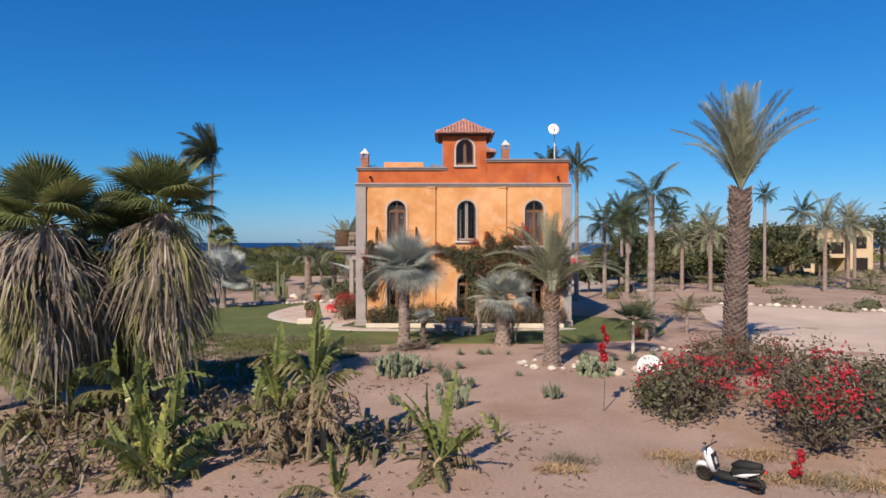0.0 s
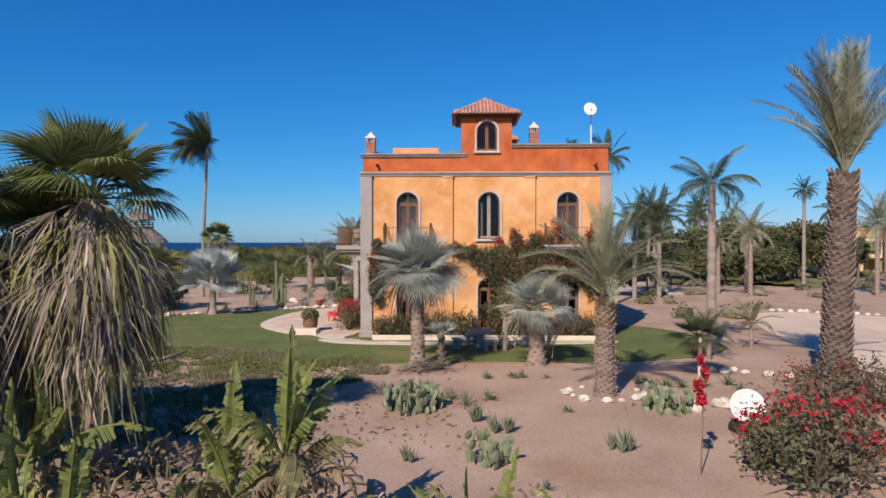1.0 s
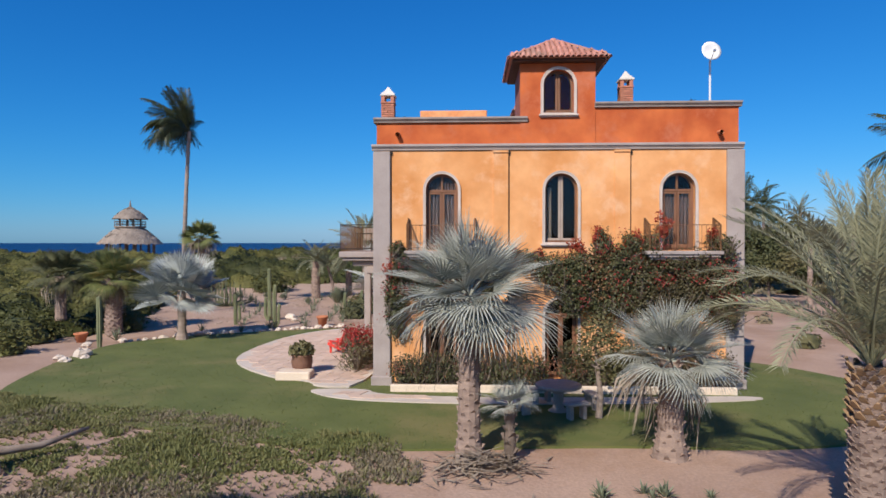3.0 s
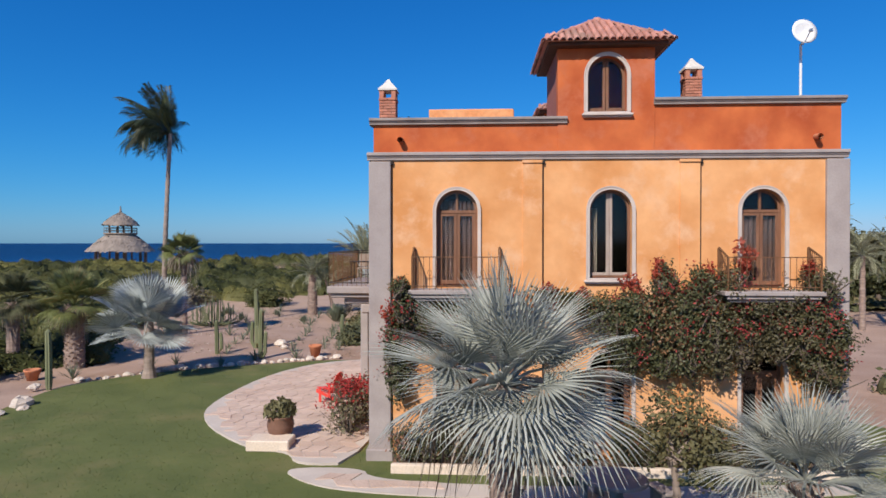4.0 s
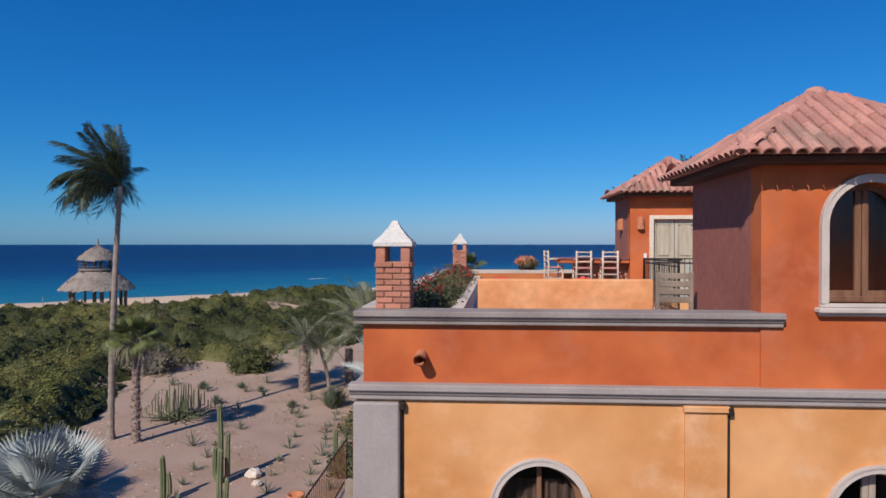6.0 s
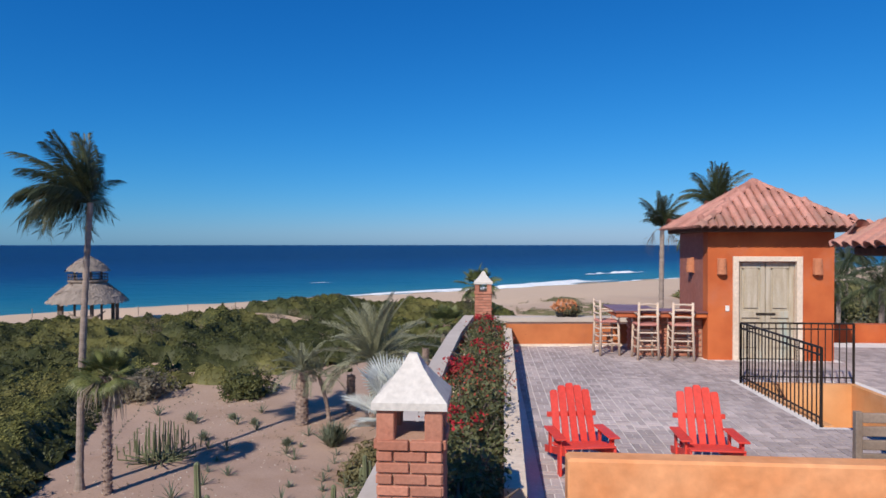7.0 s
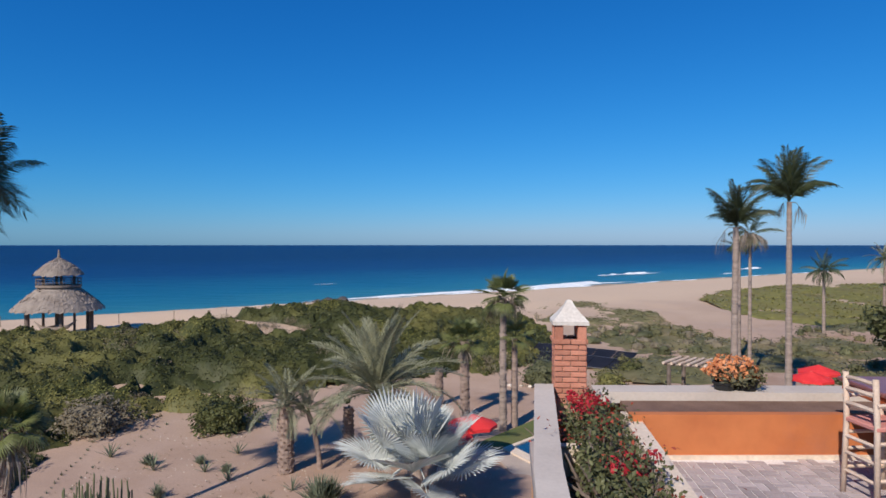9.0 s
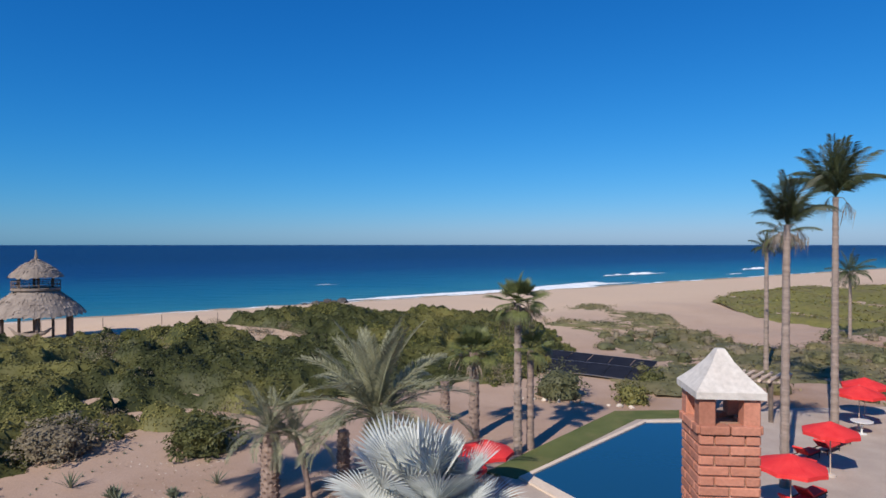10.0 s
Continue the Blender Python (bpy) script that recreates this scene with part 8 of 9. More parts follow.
DUNE = [(-75, 30), (-32, 40), (-23.2, 47), (-22.6, 50), (-24.5, 56), (-26.8, 63.5), (-29.0, 69.0), (-29.6, 73.5), (-25.6, 77.6), (-22.4, 77.6), (-21, 82), (-19, 86), (-13, 90), (-6, 92), (-2, 98), (1, 106), (-1, 120), (-12, 127), (-25, 121), (-35, 108), (-44, 93), (-53, 87), (-80, 78)]
BARE = [(-38.8, 102.5, 8.0, 4.5), (-30.0, 101.6, 6.0, 3.2), (-31.2, 80.4, 1.2, 1.5), (-28.0, 79.2, 0.8, 1.0), (-22.0, 77.2, 2.4, 0.6), (-19.3, 82.7, 1.2, 0.7), (-26.5, 83.5, 1.4, 0.8), (-14.0, 97.0, 2.4, 1.2), (-22.0, 106.0, 3.0, 1.3), (-52.0, 90.5, 5.0, 1.6), (-36.0, 92.0, 2.5, 1.0), (-47.8, 96.3, 6.5, 6.5), (-45.0, 101.5, 15.0, 5.0), (-35.6, 86.4, 2.2, 1.6), (-24.6, 80.6, 2.8, 1.0)]
rng = random.Random(91)


def canopy(x, y):
    """Height of the scrub above the sand: rounded thickets with gaps; below nought where the sand is bare."""
    clear = 1.0
    for a, b, c, d in BARE:
        away = math.sqrt(((x - a) / c) ** 2 + ((y - b) / d) ** 2)
        if away < 0.9:
            return -0.4
        clear = min(clear, step(0.9, 1.0 + 0.9 / min(c, d), away))
    edge = sum(inside(x + 1.3 * math.cos(k * 1.2566), y + 1.3 * math.sin(k * 1.2566), DUNE) for k in range(5)) / 5
    if not edge:
        return -0.4
    big = noise.noise(Vector((x * 0.17, y * 0.17, 2)))
    mid = 1 - abs(noise.noise(Vector((x * 0.42, y * 0.42, 7)))) * 2.3
    low = 1 - abs(noise.noise(Vector((x * 1.05, y * 1.05, 4)))) * 2.1
    fine = noise.noise(Vector((x * 2.3, y * 2.3, 1)))
    h = 0.16 + 1.05 * big + 0.80 * mid + 0.62 * low + 0.20 * fine
    h = (h - 0.18) * (1.35 if h < 0.9 else 1.0)
    return max(-0.4, (h + 0.4) * clear * (0.3 + 0.7 * edge) - 0.4 - 0.45 * (1 - edge) + 0.4 * edge * clear)


g = Geo()
cell = 0.42
heights = {}
nx, ny = int(77 / cell), int(98 / cell)
for i in range(nx + 1):
    for j in range(ny + 1):
        x, y = -75 + i * cell, 30 + j * cell
        if inside(x, y, DUNE) or any(inside(x + a, y + b, DUNE) for a, b in ((1, 0), (-1, 0), (0, 1), (0, -1))):
            x2, y2 = x + 0.16 * noise.noise(Vector((x * 3, y * 3, 0))), y + 0.16 * noise.noise(Vector((x * 3, y * 3, 5)))
            c = canopy(x2, y2)
            heights[i, j] = (x2, y2, ground_z(x2, y2) + c - 0.06, c)
index = {}
for key, (x, y, z, c) in heights.items():
    index[key] = len(g.v)
    g.v.append((x, y, z))
for (i, j) in heights:
    q = [(i, j), (i + 1, j), (i + 1, j + 1), (i, j + 1)]
    if all(k in index for k in q) and any(heights[k][3] > 0 for k in q):
        g.f.append(tuple(index[k] for k in q))
        g.m.append(0)
        c = [sum(heights[k][n] for k in q) / 4 for n in range(4)]
        if c[3] < 0.02:
            continue
        lean = Vector(((heights[q[0]][2] - heights[q[1]][2]) / cell, (heights[q[0]][2] - heights[q[3]][2]) / cell, 1)).normalized()
        near = c[1] < 88
        tint = 1 if noise.noise(Vector((c[0] * 0.11, c[1] * 0.11, 31))) + step(-24, -36, c[0]) * step(80, 62, c[1]) * 0.7 > 0.16 else 0
        for _ in range(22 if near else 13):
            a, b = rng.random(), rng.random()
            p = [heights[q[0]][n] * (1 - a) * (1 - b) + heights[q[1]][n] * a * (1 - b) + heights[q[2]][n] * a * b + heights[q[3]][n] * (1 - a) * b for n in range(3)]
            leaf(g, Vector((p[0], p[1], p[2] + rng.uniform(-0.03, 0.12))), lean * 2.2, rng.uniform(0.05, 0.12) if near else rng.uniform(0.08, 0.15), rng, tint, 0.5)
single("dune_shrubs", g, [L_SHRUB, L_DUNEGRASS], "low green and olive shrubs covering the dune", "shrubs", kind="stuff", smooth=True)
dry = Geo()
count = 0
while count < 60:
    x, y = rng.uniform(-60, 0), rng.uniform(45, 115)
    if inside(x, y, DUNE) and canopy(x, y) < 0.7:
        r = rng.uniform(0.6, 1.4)
        leaf_cloud(dry, (x, y, ground_z(x, y) + max(0, canopy(x, y)) * 0.7 + r * 0.2), (r, r, r * 0.55), 460, 0.06, rng, lump=0.5, shell=0.3)
        count += 1
single("dry_shrubs", dry, L_SHRUBDRY, "dry greyish shrubs scattered over the dune", "shrubs", kind="stuff")


def bush(x, y, r, h, n, label, mat, size=0.1, group="bushes in the sand garden"):
    b = Geo()
    shrub(b, 0, 0, r, h, n, size, random.Random(int(x * 10 + y)))
    zoff = ground_z(x, y) - ground_z(0, 0)
    single("bush", b, mat, label, "bush", group, at=pose(x, y, zoff))


bush(-21.6, 75.4, 1.9, 2.0, 3000, "dense dark green bush at the dune edge", L_SHRUB)
bush(-28.6, 73.6, 2.1, 1.7, 2600, "dry grey-green bush at the dune edge", L_SHRUBDRY)
bush(-1.6, 88.8, 2.0, 2.4, 1500, "rounded olive-green bush by the pool garden", L_OLIVE)
bush(3.3, 87.8, 1.3, 1.5, 900, "small rounded green bush by the pool garden", L_SHRUB)
bush(6.0, 93.5, 1.2, 1.2, 700, "small green bush on the sand", L_SHRUB)
for i, (x, y, r) in enumerate(((-10.2, 62.6, 0.9), (-9.5, 54.5, 0.9), (-9.2, 57.2, 1.0), (-10.4, 60.2, 0.8))):
    bush(x, y, r, r * 1.1, 700, "loose olive-green bush on the sand", L_OLIVE)
for i, (x, y, r) in enumerate(((-22.5, 41.0, 1.1), (-24.0, 44.5, 1.4), (-21.6, 49.2, 1.2), (-23.2, 51.8, 1.5), (-25.0, 55.6, 1.4))):
    bush(x, y, r, r * 1.1, 800, "green bush at the edge of the lawn", L_SHRUB)

# small palms and fan palms left of the lawn
palm("fan_palm", "squat fan palm at the edge of the lawn", -21.5, 47.9, 3.1, 0.44, 0.36, FAN_G, 26, (88, -20), M_TRUNK, seed=71, joined=True, mat=L_FAN, size=1.05, scales=160, group="fan palms left of the lawn", dead=DEAD_G, n_dead=8)
palm("fan_palm", "squat fan palm at the edge of the lawn", -24.0, 47.2, 3.3, 0.3, 0.24, FAN_G, 20, (84, -20), M_TRUNK, seed=72, joined=True, mat=L_OLIVE, size=0.95, group="fan palms left of the lawn", dead=DEAD_G, n_dead=8)


# palapa on the dune
def thatch_cone(name, parent, r0, z0, r1, z1, n, rng, shag, bow=0.12):
    """A thatched cone: the boarding below, and ragged overlapping rows of palm leaf."""
    rows = 11
    courses = []
    for k in range(rows):
        f0, f1 = k / rows, min(1.0, (k + 1.35) / rows)
        ra, za = r0 + (r1 - r0) * f0 + bow * math.sin(math.pi * f0), z0 + (z1 - z0) * f0
        rb, zb = r0 + (r1 - r0) * f1 + bow * math.sin(math.pi * f1), z0 + (z1 - z0) * f1
        g = Geo()
        for i in range(n):
            a, b = 2 * math.pi * i / n, 2 * math.pi * (i + 1) / n
            j = rng.uniform(0, shag)
            lift = 0.07
            g.face([(ra * math.cos(a), ra * math.sin(a), za + lift - j), (ra * math.cos(b), ra * math.sin(b), za + lift - rng.uniform(0, shag)), (rb * math.cos(b), rb * math.sin(b), zb), (rb * math.cos(a), rb * math.sin(a), zb)])
        courses.append(g)
    g = Geo()
    under = [(r0 * 0.97 * math.cos(2 * math.pi * i / n), r0 * 0.97 * math.sin(2 * math.pi * i / n), z0 - 0.02) for i in range(n)]
    for i in range(n):
        a, b = under[i], under[(i + 1) % n]
        g.face([b, a, (r1 * 0.9 * math.cos(2 * math.pi * i / n), r1 * 0.9 * math.sin(2 * math.pi * i / n), z1 - 0.06)])
    roof = part(name, g, M_THATCH, parent, "grey palm thatch")
    for g in courses:
        part("thatch_course", g, M_THATCH, roof)


PX, PY = -47.6, 96.3
pz = 2.4
palapa = thing("palapa", "two-tier thatched beach shelter on wooden posts", "beach shelter", at=pose(PX, PY, 0))
for i in range(6):
    a = radians(10 + 60 * i)
    part("post", Geo().tube([(3.0 * math.cos(a), 3.0 * math.sin(a), ground_z(PX + 3 * math.cos(a), PY + 3 * math.sin(a)) - 0.1), (3.0 * math.cos(a), 3.0 * math.sin(a), 5.3)], 0.19, 8), M_BARK, palapa)
for i in range(4):
    a = radians(45 + 90 * i)
    part("inner_post", Geo().tube([(1.3 * math.cos(a), 1.3 * math.sin(a), 2.0), (1.3 * math.cos(a), 1.3 * math.sin(a), 8.5)], 0.12, 8), M_BARK, palapa)
rng = random.Random(14)
thatch_cone("lower_roof", palapa, 4.0, 4.75, 1.7, 6.85, 60, rng, 0.26)
part("deck", Geo().lathe([(1.9, 6.85), (1.95, 6.9), (1.95, 7.05), (1.9, 7.08)], 24), M_GREYWOOD, palapa)
g = Geo()
for z in (7.35, 7.7):
    g.tube([(1.9 * math.cos(k * math.pi / 8), 1.9 * math.sin(k * math.pi / 8), z) for k in range(17)], 0.04, 6, False)
for k in range(16):
    a = k * math.pi / 8
    g.tube([(1.9 * math.cos(a), 1.9 * math.sin(a), 7.0), (1.9 * math.cos(a), 1.9 * math.sin(a), 7.75)], 0.03, 5)
part("deck_rail", g, M_BARK, palapa)
thatch_cone("upper_roof", palapa, 2.2, 8.05, 0.12, 9.7, 44, rng, 0.24, 0.26)
part("finial", Geo().tube([(0, 0, 9.7), (0, 0, 10.5)], [0.16, 0.05], 7), M_THATCH, palapa)
part("hammock_table", Geo().box((-0.9, -0.5, pz + 0.6), (0.9, 0.5, pz + 0.68), 0.02).box((-0.1, -0.1, pz - 0.2), (0.1, 0.1, pz + 0.6), 0.02), M_GREYWOOD, palapa)
single("hammock", Geo().tube([(PX + 3.0, PY - 1.6, 3.9), (PX + 2.4, PY - 2.1, 3.3), (PX + 1.4, PY - 2.6, 3.05), (PX + 0.4, PY - 2.9, 3.3), (PX - 0.2, PY - 3.0, 3.9)], [0.03, 0.16, 0.26, 0.16, 0.03], 8), M_GREYWOOD, "dark hammock slung between the shelter posts", "hammock", smooth=True)
# rope-fence posts on the dune crest
for i in range(16):
    x, y = -78 + 5.2 * i, 92 + 2.1 * i
    if math.hypot(x - PX, y - PY) > 6:
        single("fence_post", Geo().tube([(x, y, ground_z(x, y) - 0.2), (x, y, ground_z(x, y) + 1.1)], 0.045, 6), M_GREYWOOD, "thin weathered fence post on the dune", "fence post", "fence posts on the dune")

# pool garden
M_DECK = surface("sandy_pool_deck", (0.36, 0.29, 0.245), (0.47, 0.39, 0.335), 0.6, 20, 0.9, 0.2)
POOL = [(-4.5, 73.0), (-2.2, 69.6), (2.6, 69.8), (6.7, 77.0), (9.3, 82.2), (9.0, 83.3), (5.6, 82.7), (3.0, 82.4)]
deck = [(-3.0, 62.0), (20.5, 62.0), (21.5, 88.0), (10.0, 86.2), (4.5, 84.2), (2.4, 83.9), (-6.0, 73.2), (-4.2, 68.0)]
single("pool_deck", Geo().prism(deck, -0.3, 0.06), M_DECK, "pale paved pool deck", "paving", kind="structure")
rim = Geo()
cxp, cyp = sum(p[0] for p in POOL) / len(POOL), sum(p[1] for p in POOL) / len(POOL)
for a, b in zip(POOL, POOL[1:] + POOL[:1]):
    oa = [(cxp + (p[0] - cxp) * 1.07, cyp + (p[1] - cyp) * 1.07) for p in (a, b)]
    rim.prism([a, oa[0], oa[1], b], 0.0, 0.16)
single("pool_coping", rim, M_CREAM, "pale stone rim of the pool", "pool rim", kind="structure")
single("pool_water", Geo().prism(POOL[::1], 0.0, 0.10), M_POOL, "still blue swimming pool water", "pool", kind="structure")
single("pool_lawn", Geo().prism([(-6.6, 73.4), (-5.2, 72.6), (2.6, 83.2), (6.0, 83.8), (6.0, 85.6), (1.6, 85.0)], -0.2, 0.09), M_LAWN, "strip of grass along the pool", "lawn", kind="structure")


def umbrella(x, y, h, r, label, tilt=0):
    u = thing("beach_umbrella", label, "umbrella", "red umbrellas", pose(x, y, 0.06, 0, tilt, 0))
    part("pole", Geo().tube([(0, 0, 0), (0, 0, h)], 0.028, 8), M_RAWWOOD, u)
    part("base", Geo().lathe([(0.26, 0), (0.26, 0.08), (0.06, 0.12)], 14), M_CONC, u)
    n = 8
    g = Geo()
    rng = random.Random(int(x * 7 + y))
    for i in range(n):
        a, b = 2 * math.pi * i / n, 2 * math.pi * (i + 1) / n
        m = (a + b) / 2
        A, B = (r * math.cos(a), r * math.sin(a), h - 0.5), (r * math.cos(b), r * math.sin(b), h - 0.5)
        Mid = (r * 0.93 * math.cos(m), r * 0.93 * math.sin(m), h - 0.47)
        T = (0, 0, h)
        g.face([A, Mid, T])
        g.face([Mid, B, T])
        g.face([(A[0], A[1], A[2] - 0.16), (Mid[0], Mid[1], Mid[2] - 0.16), Mid, A])
        g.face([(Mid[0], Mid[1], Mid[2] - 0.16), (B[0], B[1], B[2] - 0.16), B, Mid])
    part("canopy", g, M_REDCLOTH, u, "bright red canopy")
    for i in range(n):
        a = 2 * math.pi * i / n
        part("rib", Geo().tube([(0.02, 0, h - 0.03), (r * math.cos(a), r * math.sin(a), h - 0.52)], 0.008, 4), M_RAWWOOD, u)


umbrella(9.6, 74.3, 2.6, 1.25, "red umbrella shading the pool loungers")
umbrella(15.3, 82.3, 2.6, 1.35, "red umbrella on the pool deck")
umbrella(16.9, 84.6, 2.6, 1.35, "red umbrella on the pool deck")
umbrella(5.6, 69.4, 2.6, 1.35, "red umbrella near the house end of the pool")
umbrella(-6.6, 70.8, 2.4, 1.25, "red umbrella in the sand garden")
umbrella(-7.6, 69.2, 2.2, 1.1, "red umbrella in the sand garden")


def lounger(at, label):
    c = thing("sun_lounger", label, "sun lounger", "loungers by the pool", at)
    part("frame", Geo().box((-0.33, -0.9, 0.26), (-0.28, 0.9, 0.31), 0.01).box((0.28, -0.9, 0.26), (0.33, 0.9, 0.31), 0.01).box((-0.28, -0.9, 0.26), (0.28, -0.85, 0.31), 0.01), M_IRON, c)
    part("mattress", Geo().box((-0.31, -0.9, 0.31), (0.31, 0.35, 0.40), 0.03), M_REDCLOTH, c, "red mattress")
    part("backrest", Geo().box((-0.31, 0, 0), (0.31, 0.68, 0.09), 0.03, m=pose(0, 0.33, 0.31, 38, 0, 0)), M_REDCLOTH, c, "raised red backrest")
    for x in (-0.3, 0.3):
        for y in (-0.75, 0.6):
            part("leg", Geo().box((x - 0.02, y - 0.02, 0), (x + 0.02, y + 0.02, 0.27), 0.004), M_IRON, c)


for x, y, rz in ((8.6, 74.9, 130), (9.6, 76.6, 130), (11.2, 77.8, 130), (12.4, 79.0, 130), (7.2, 71.2, 130), (6.2, 70.2, 125)):
    lounger(pose(x, y, 0.06, 0, 0, rz), "red-cushioned sun lounger on the pool deck")
tb = thing("patio_table", "white round table under a red umbrella", "table")
part("tabletop", Geo().lathe([(0.55, 0.7), (0.58, 0.72), (0.58, 0.75), (0.5, 0.76)], 20, (14.9, 81.3, 0.06)), M_PLASTIC_W, tb)
part("leg", Geo().lathe([(0.3, 0), (0.05, 0.06), (0.05, 0.7)], 10, (14.9, 81.3, 0.06)), M_PLASTIC_W, tb)

pergola = thing("pergola", "weathered wooden pergola beside the pool", "pergola")
for x, y in ((6.8, 84.7), (8.2, 86.0), (10.7, 83.3), (12.0, 84.7)):
    part("post", Geo().tube([(x, y, -0.05), (x, y, 2.45)], 0.15, 8), M_BARK, pergola)
part("beam", Geo().tube([(6.5, 84.85, 2.5), (11.1, 83.15, 2.5)], 0.09, 8), M_GREYWOOD, pergola)
part("beam", Geo().tube([(7.9, 86.15, 2.5), (12.4, 84.5, 2.5)], 0.09, 8), M_GREYWOOD, pergola)
for k in range(10):
    f = k / 9
    part("rafter", Geo().tube([(6.3 + 4.6 * f, 84.3 - 1.65 * f, 2.66), (8.2 + 4.5 * f, 86.8 - 1.65 * f, 2.66)], 0.105, 7), M_RAWWOOD, pergola)

solar = thing("solar_panels", "dark ground-mounted solar panels beyond the pool", "solar panel")
for i in range(6):
    for j in range(2):
        c = Vector((-2.2 + 1.65 * i, 101.6 - 0.95 * i, 0)) + Vector((0.5, 1.9, 0)) * (j * 1.4 - 1.2)
        z = ground_z(c.x, c.y)
        m = pose(c.x, c.y, z + 0.45 + 0.2 * j, 0, 0, -30) @ pose(0, 0, 0, 12, 0, 0)
        p = part("panel", Geo().box((-0.93, -1.25, -0.02), (0.93, 1.25, 0.02), 0.008), M_SOLAR, solar, at=m)
        part("panel_edge", Geo().box((-0.95, -1.27, -0.03), (0.95, -1.25, 0.03)).box((-0.95, 1.25, -0.03), (0.95, 1.27, 0.03)), M_CHROME, p)
    part("stand", Geo().box((-0.04, -1.2, -0.8), (0.04, 1.2, 0.0), 0.01), M_CHROME, solar, at=pose(-2.2 + 1.65 * i, 101.6 - 0.95 * i, ground_z(-2.2 + 1.65 * i, 101.6 - 0.95 * i) + 0.42))

# flat greenery east of the pool and on the far beach dune
rng = random.Random(55)
g, gd = Geo(), Geo()
EAST = [(3, 92), (6, 104), (3, 112), (8, 122), (18, 120), (26, 112), (34, 122), (46, 128), (80, 130), (120, 120), (120, 60), (46, 62), (24, 82), (17, 90)]
NEARB = [(2, 118), (-2, 124), (8, 150), (15, 146), (18, 124), (14, 116)]
FARB = [(31, 152), (44, 176), (60, 190), (95, 205), (130, 200), (120, 150), (60, 128), (42, 126), (34, 132)]
def field(outline, cell, base, big, low, seed, per, size):
    """Low scrub over a stretch of sand: a soft uneven sheet with loose leaves on it and bare gaps."""
    g = Geo()
    xs, ys = [p[0] for p in outline], [p[1] for p in outline]
    pts = {}
    for i in range(int((max(xs) - min(xs)) / cell) + 1):
        for j in range(int((max(ys) - min(ys)) / cell) + 1):
            x, y = min(xs) + i * cell, min(ys) + j * cell
            near = sum(inside(x + 2.5 * math.cos(k * 1.2566), y + 2.5 * math.sin(k * 1.2566), outline) for k in range(5)) / 5
            if near:
                h = base + big * noise.noise(Vector((x * 0.09, y * 0.09, seed))) + low * (1 - 2 * abs(noise.noise(Vector((x * 0.4, y * 0.4, seed))))) + 0.08 * noise.noise(Vector((x * 1.7, y * 1.7, seed)))
                pts[i, j] = (x, y, h - 0.5 * (1 - near), len(g.v))
                g.v.append((x, y, ground_z(x, y) + max(-0.3, h - 0.5 * (1 - near)) - 0.05))
    for (i, j), a in pts.items():
        q = [(i, j), (i + 1, j), (i + 1, j + 1), (i, j + 1)]
        if all(k in pts for k in q) and any(pts[k][2] > 0 for k in q):
            g.f.append(tuple(pts[k][3] for k in q))
            g.m.append(0)
            if a[2] > 0:
                for _ in range(per):
                    x, y = a[0] + rng.random() * cell, a[1] + rng.random() * cell
                    leaf(g, Vector((x, y, ground_z(x, y) + a[2] + rng.uniform(-0.08, 0.1))), Vector((0, 0, 2.0)), size * rng.uniform(0.6, 1.3), rng, 0, 0.5)
    return g


single("beach_creeper", field(FARB, 1.1, 0.32, 0.7, 0.15, 3, 3, 0.22), L_YELLOW, "yellow-green creeper spread over the far dune", "creeper", kind="stuff", smooth=True)
single("field_scrub", field(EAST, 0.75, 0.06, 0.9, 0.30, 5, 5, 0.13), L_FIELD, "pale olive scrub on the flat behind the beach", "scrub", kind="stuff", smooth=True)
single("beach_scrub", field(NEARB, 0.5, -0.30, 1.5, 0.55, 8, 9, 0.11), L_FIELD, "low grey-green scrub mounds behind the beach", "scrub", kind="stuff", smooth=True)
for _ in range(260):
    x, y = rng.uniform(0, 60), rng.uniform(85, 130)
    if inside(x, y, EAST):
        shrub(g if rng.random() < 0.6 else gd, x, y, rng.uniform(0.5, 1.3), rng.uniform(0.5, 1.2), 90, 0.13, rng)
single("flat_shrubs", g, L_OLIVE, "green bushes scattered on the flat", "scrub", kind="stuff")
single("dry_scrub", gd, L_SHRUBDRY, "dry brownish scrub on the sand", "scrub", kind="stuff")

# open ground right of the house: sandy road with scrub, far trees, palms and a beige house
road = smoothed([(14.0, 22.0), (60.0, 20.0), (75.0, 36.0), (48.0, 47.0), (29.0, 41.5), (22.0, 47.0), (18.5, 46.0), (15.5, 38.0)], 2)
M_ROAD = surface("pale_sand_road", (0.47, 0.34, 0.27), (0.58, 0.45, 0.36), 0.4, 14, 0.95, 0.4)
g = Geo()
k = len(road)
cxr, cyr = sum(p[0] for p in road) / k, sum(p[1] for p in road) / k
for i in range(k):
    a, b = road[i], road[(i + 1) % k]
    rings = [[(cxr + (p[0] - cxr) * f, cyr + (p[1] - cyr) * f) for f in [0.02 * k for k in range(51)]] for p in (a, b)]
    for j in range(50):
        q = [rings[0][j], rings[0][j + 1], rings[1][j + 1], rings[1][j]] if j else [rings[0][0], rings[0][1], rings[1][1]]
        g.face([(x, y, ground_z(x, y) + 0.035) for x, y in q])
single("road", g, M_ROAD, "pale sandy track beside the house", "road", kind="structure")
rng = random.Random(66)
g, gd = Geo(), Geo()
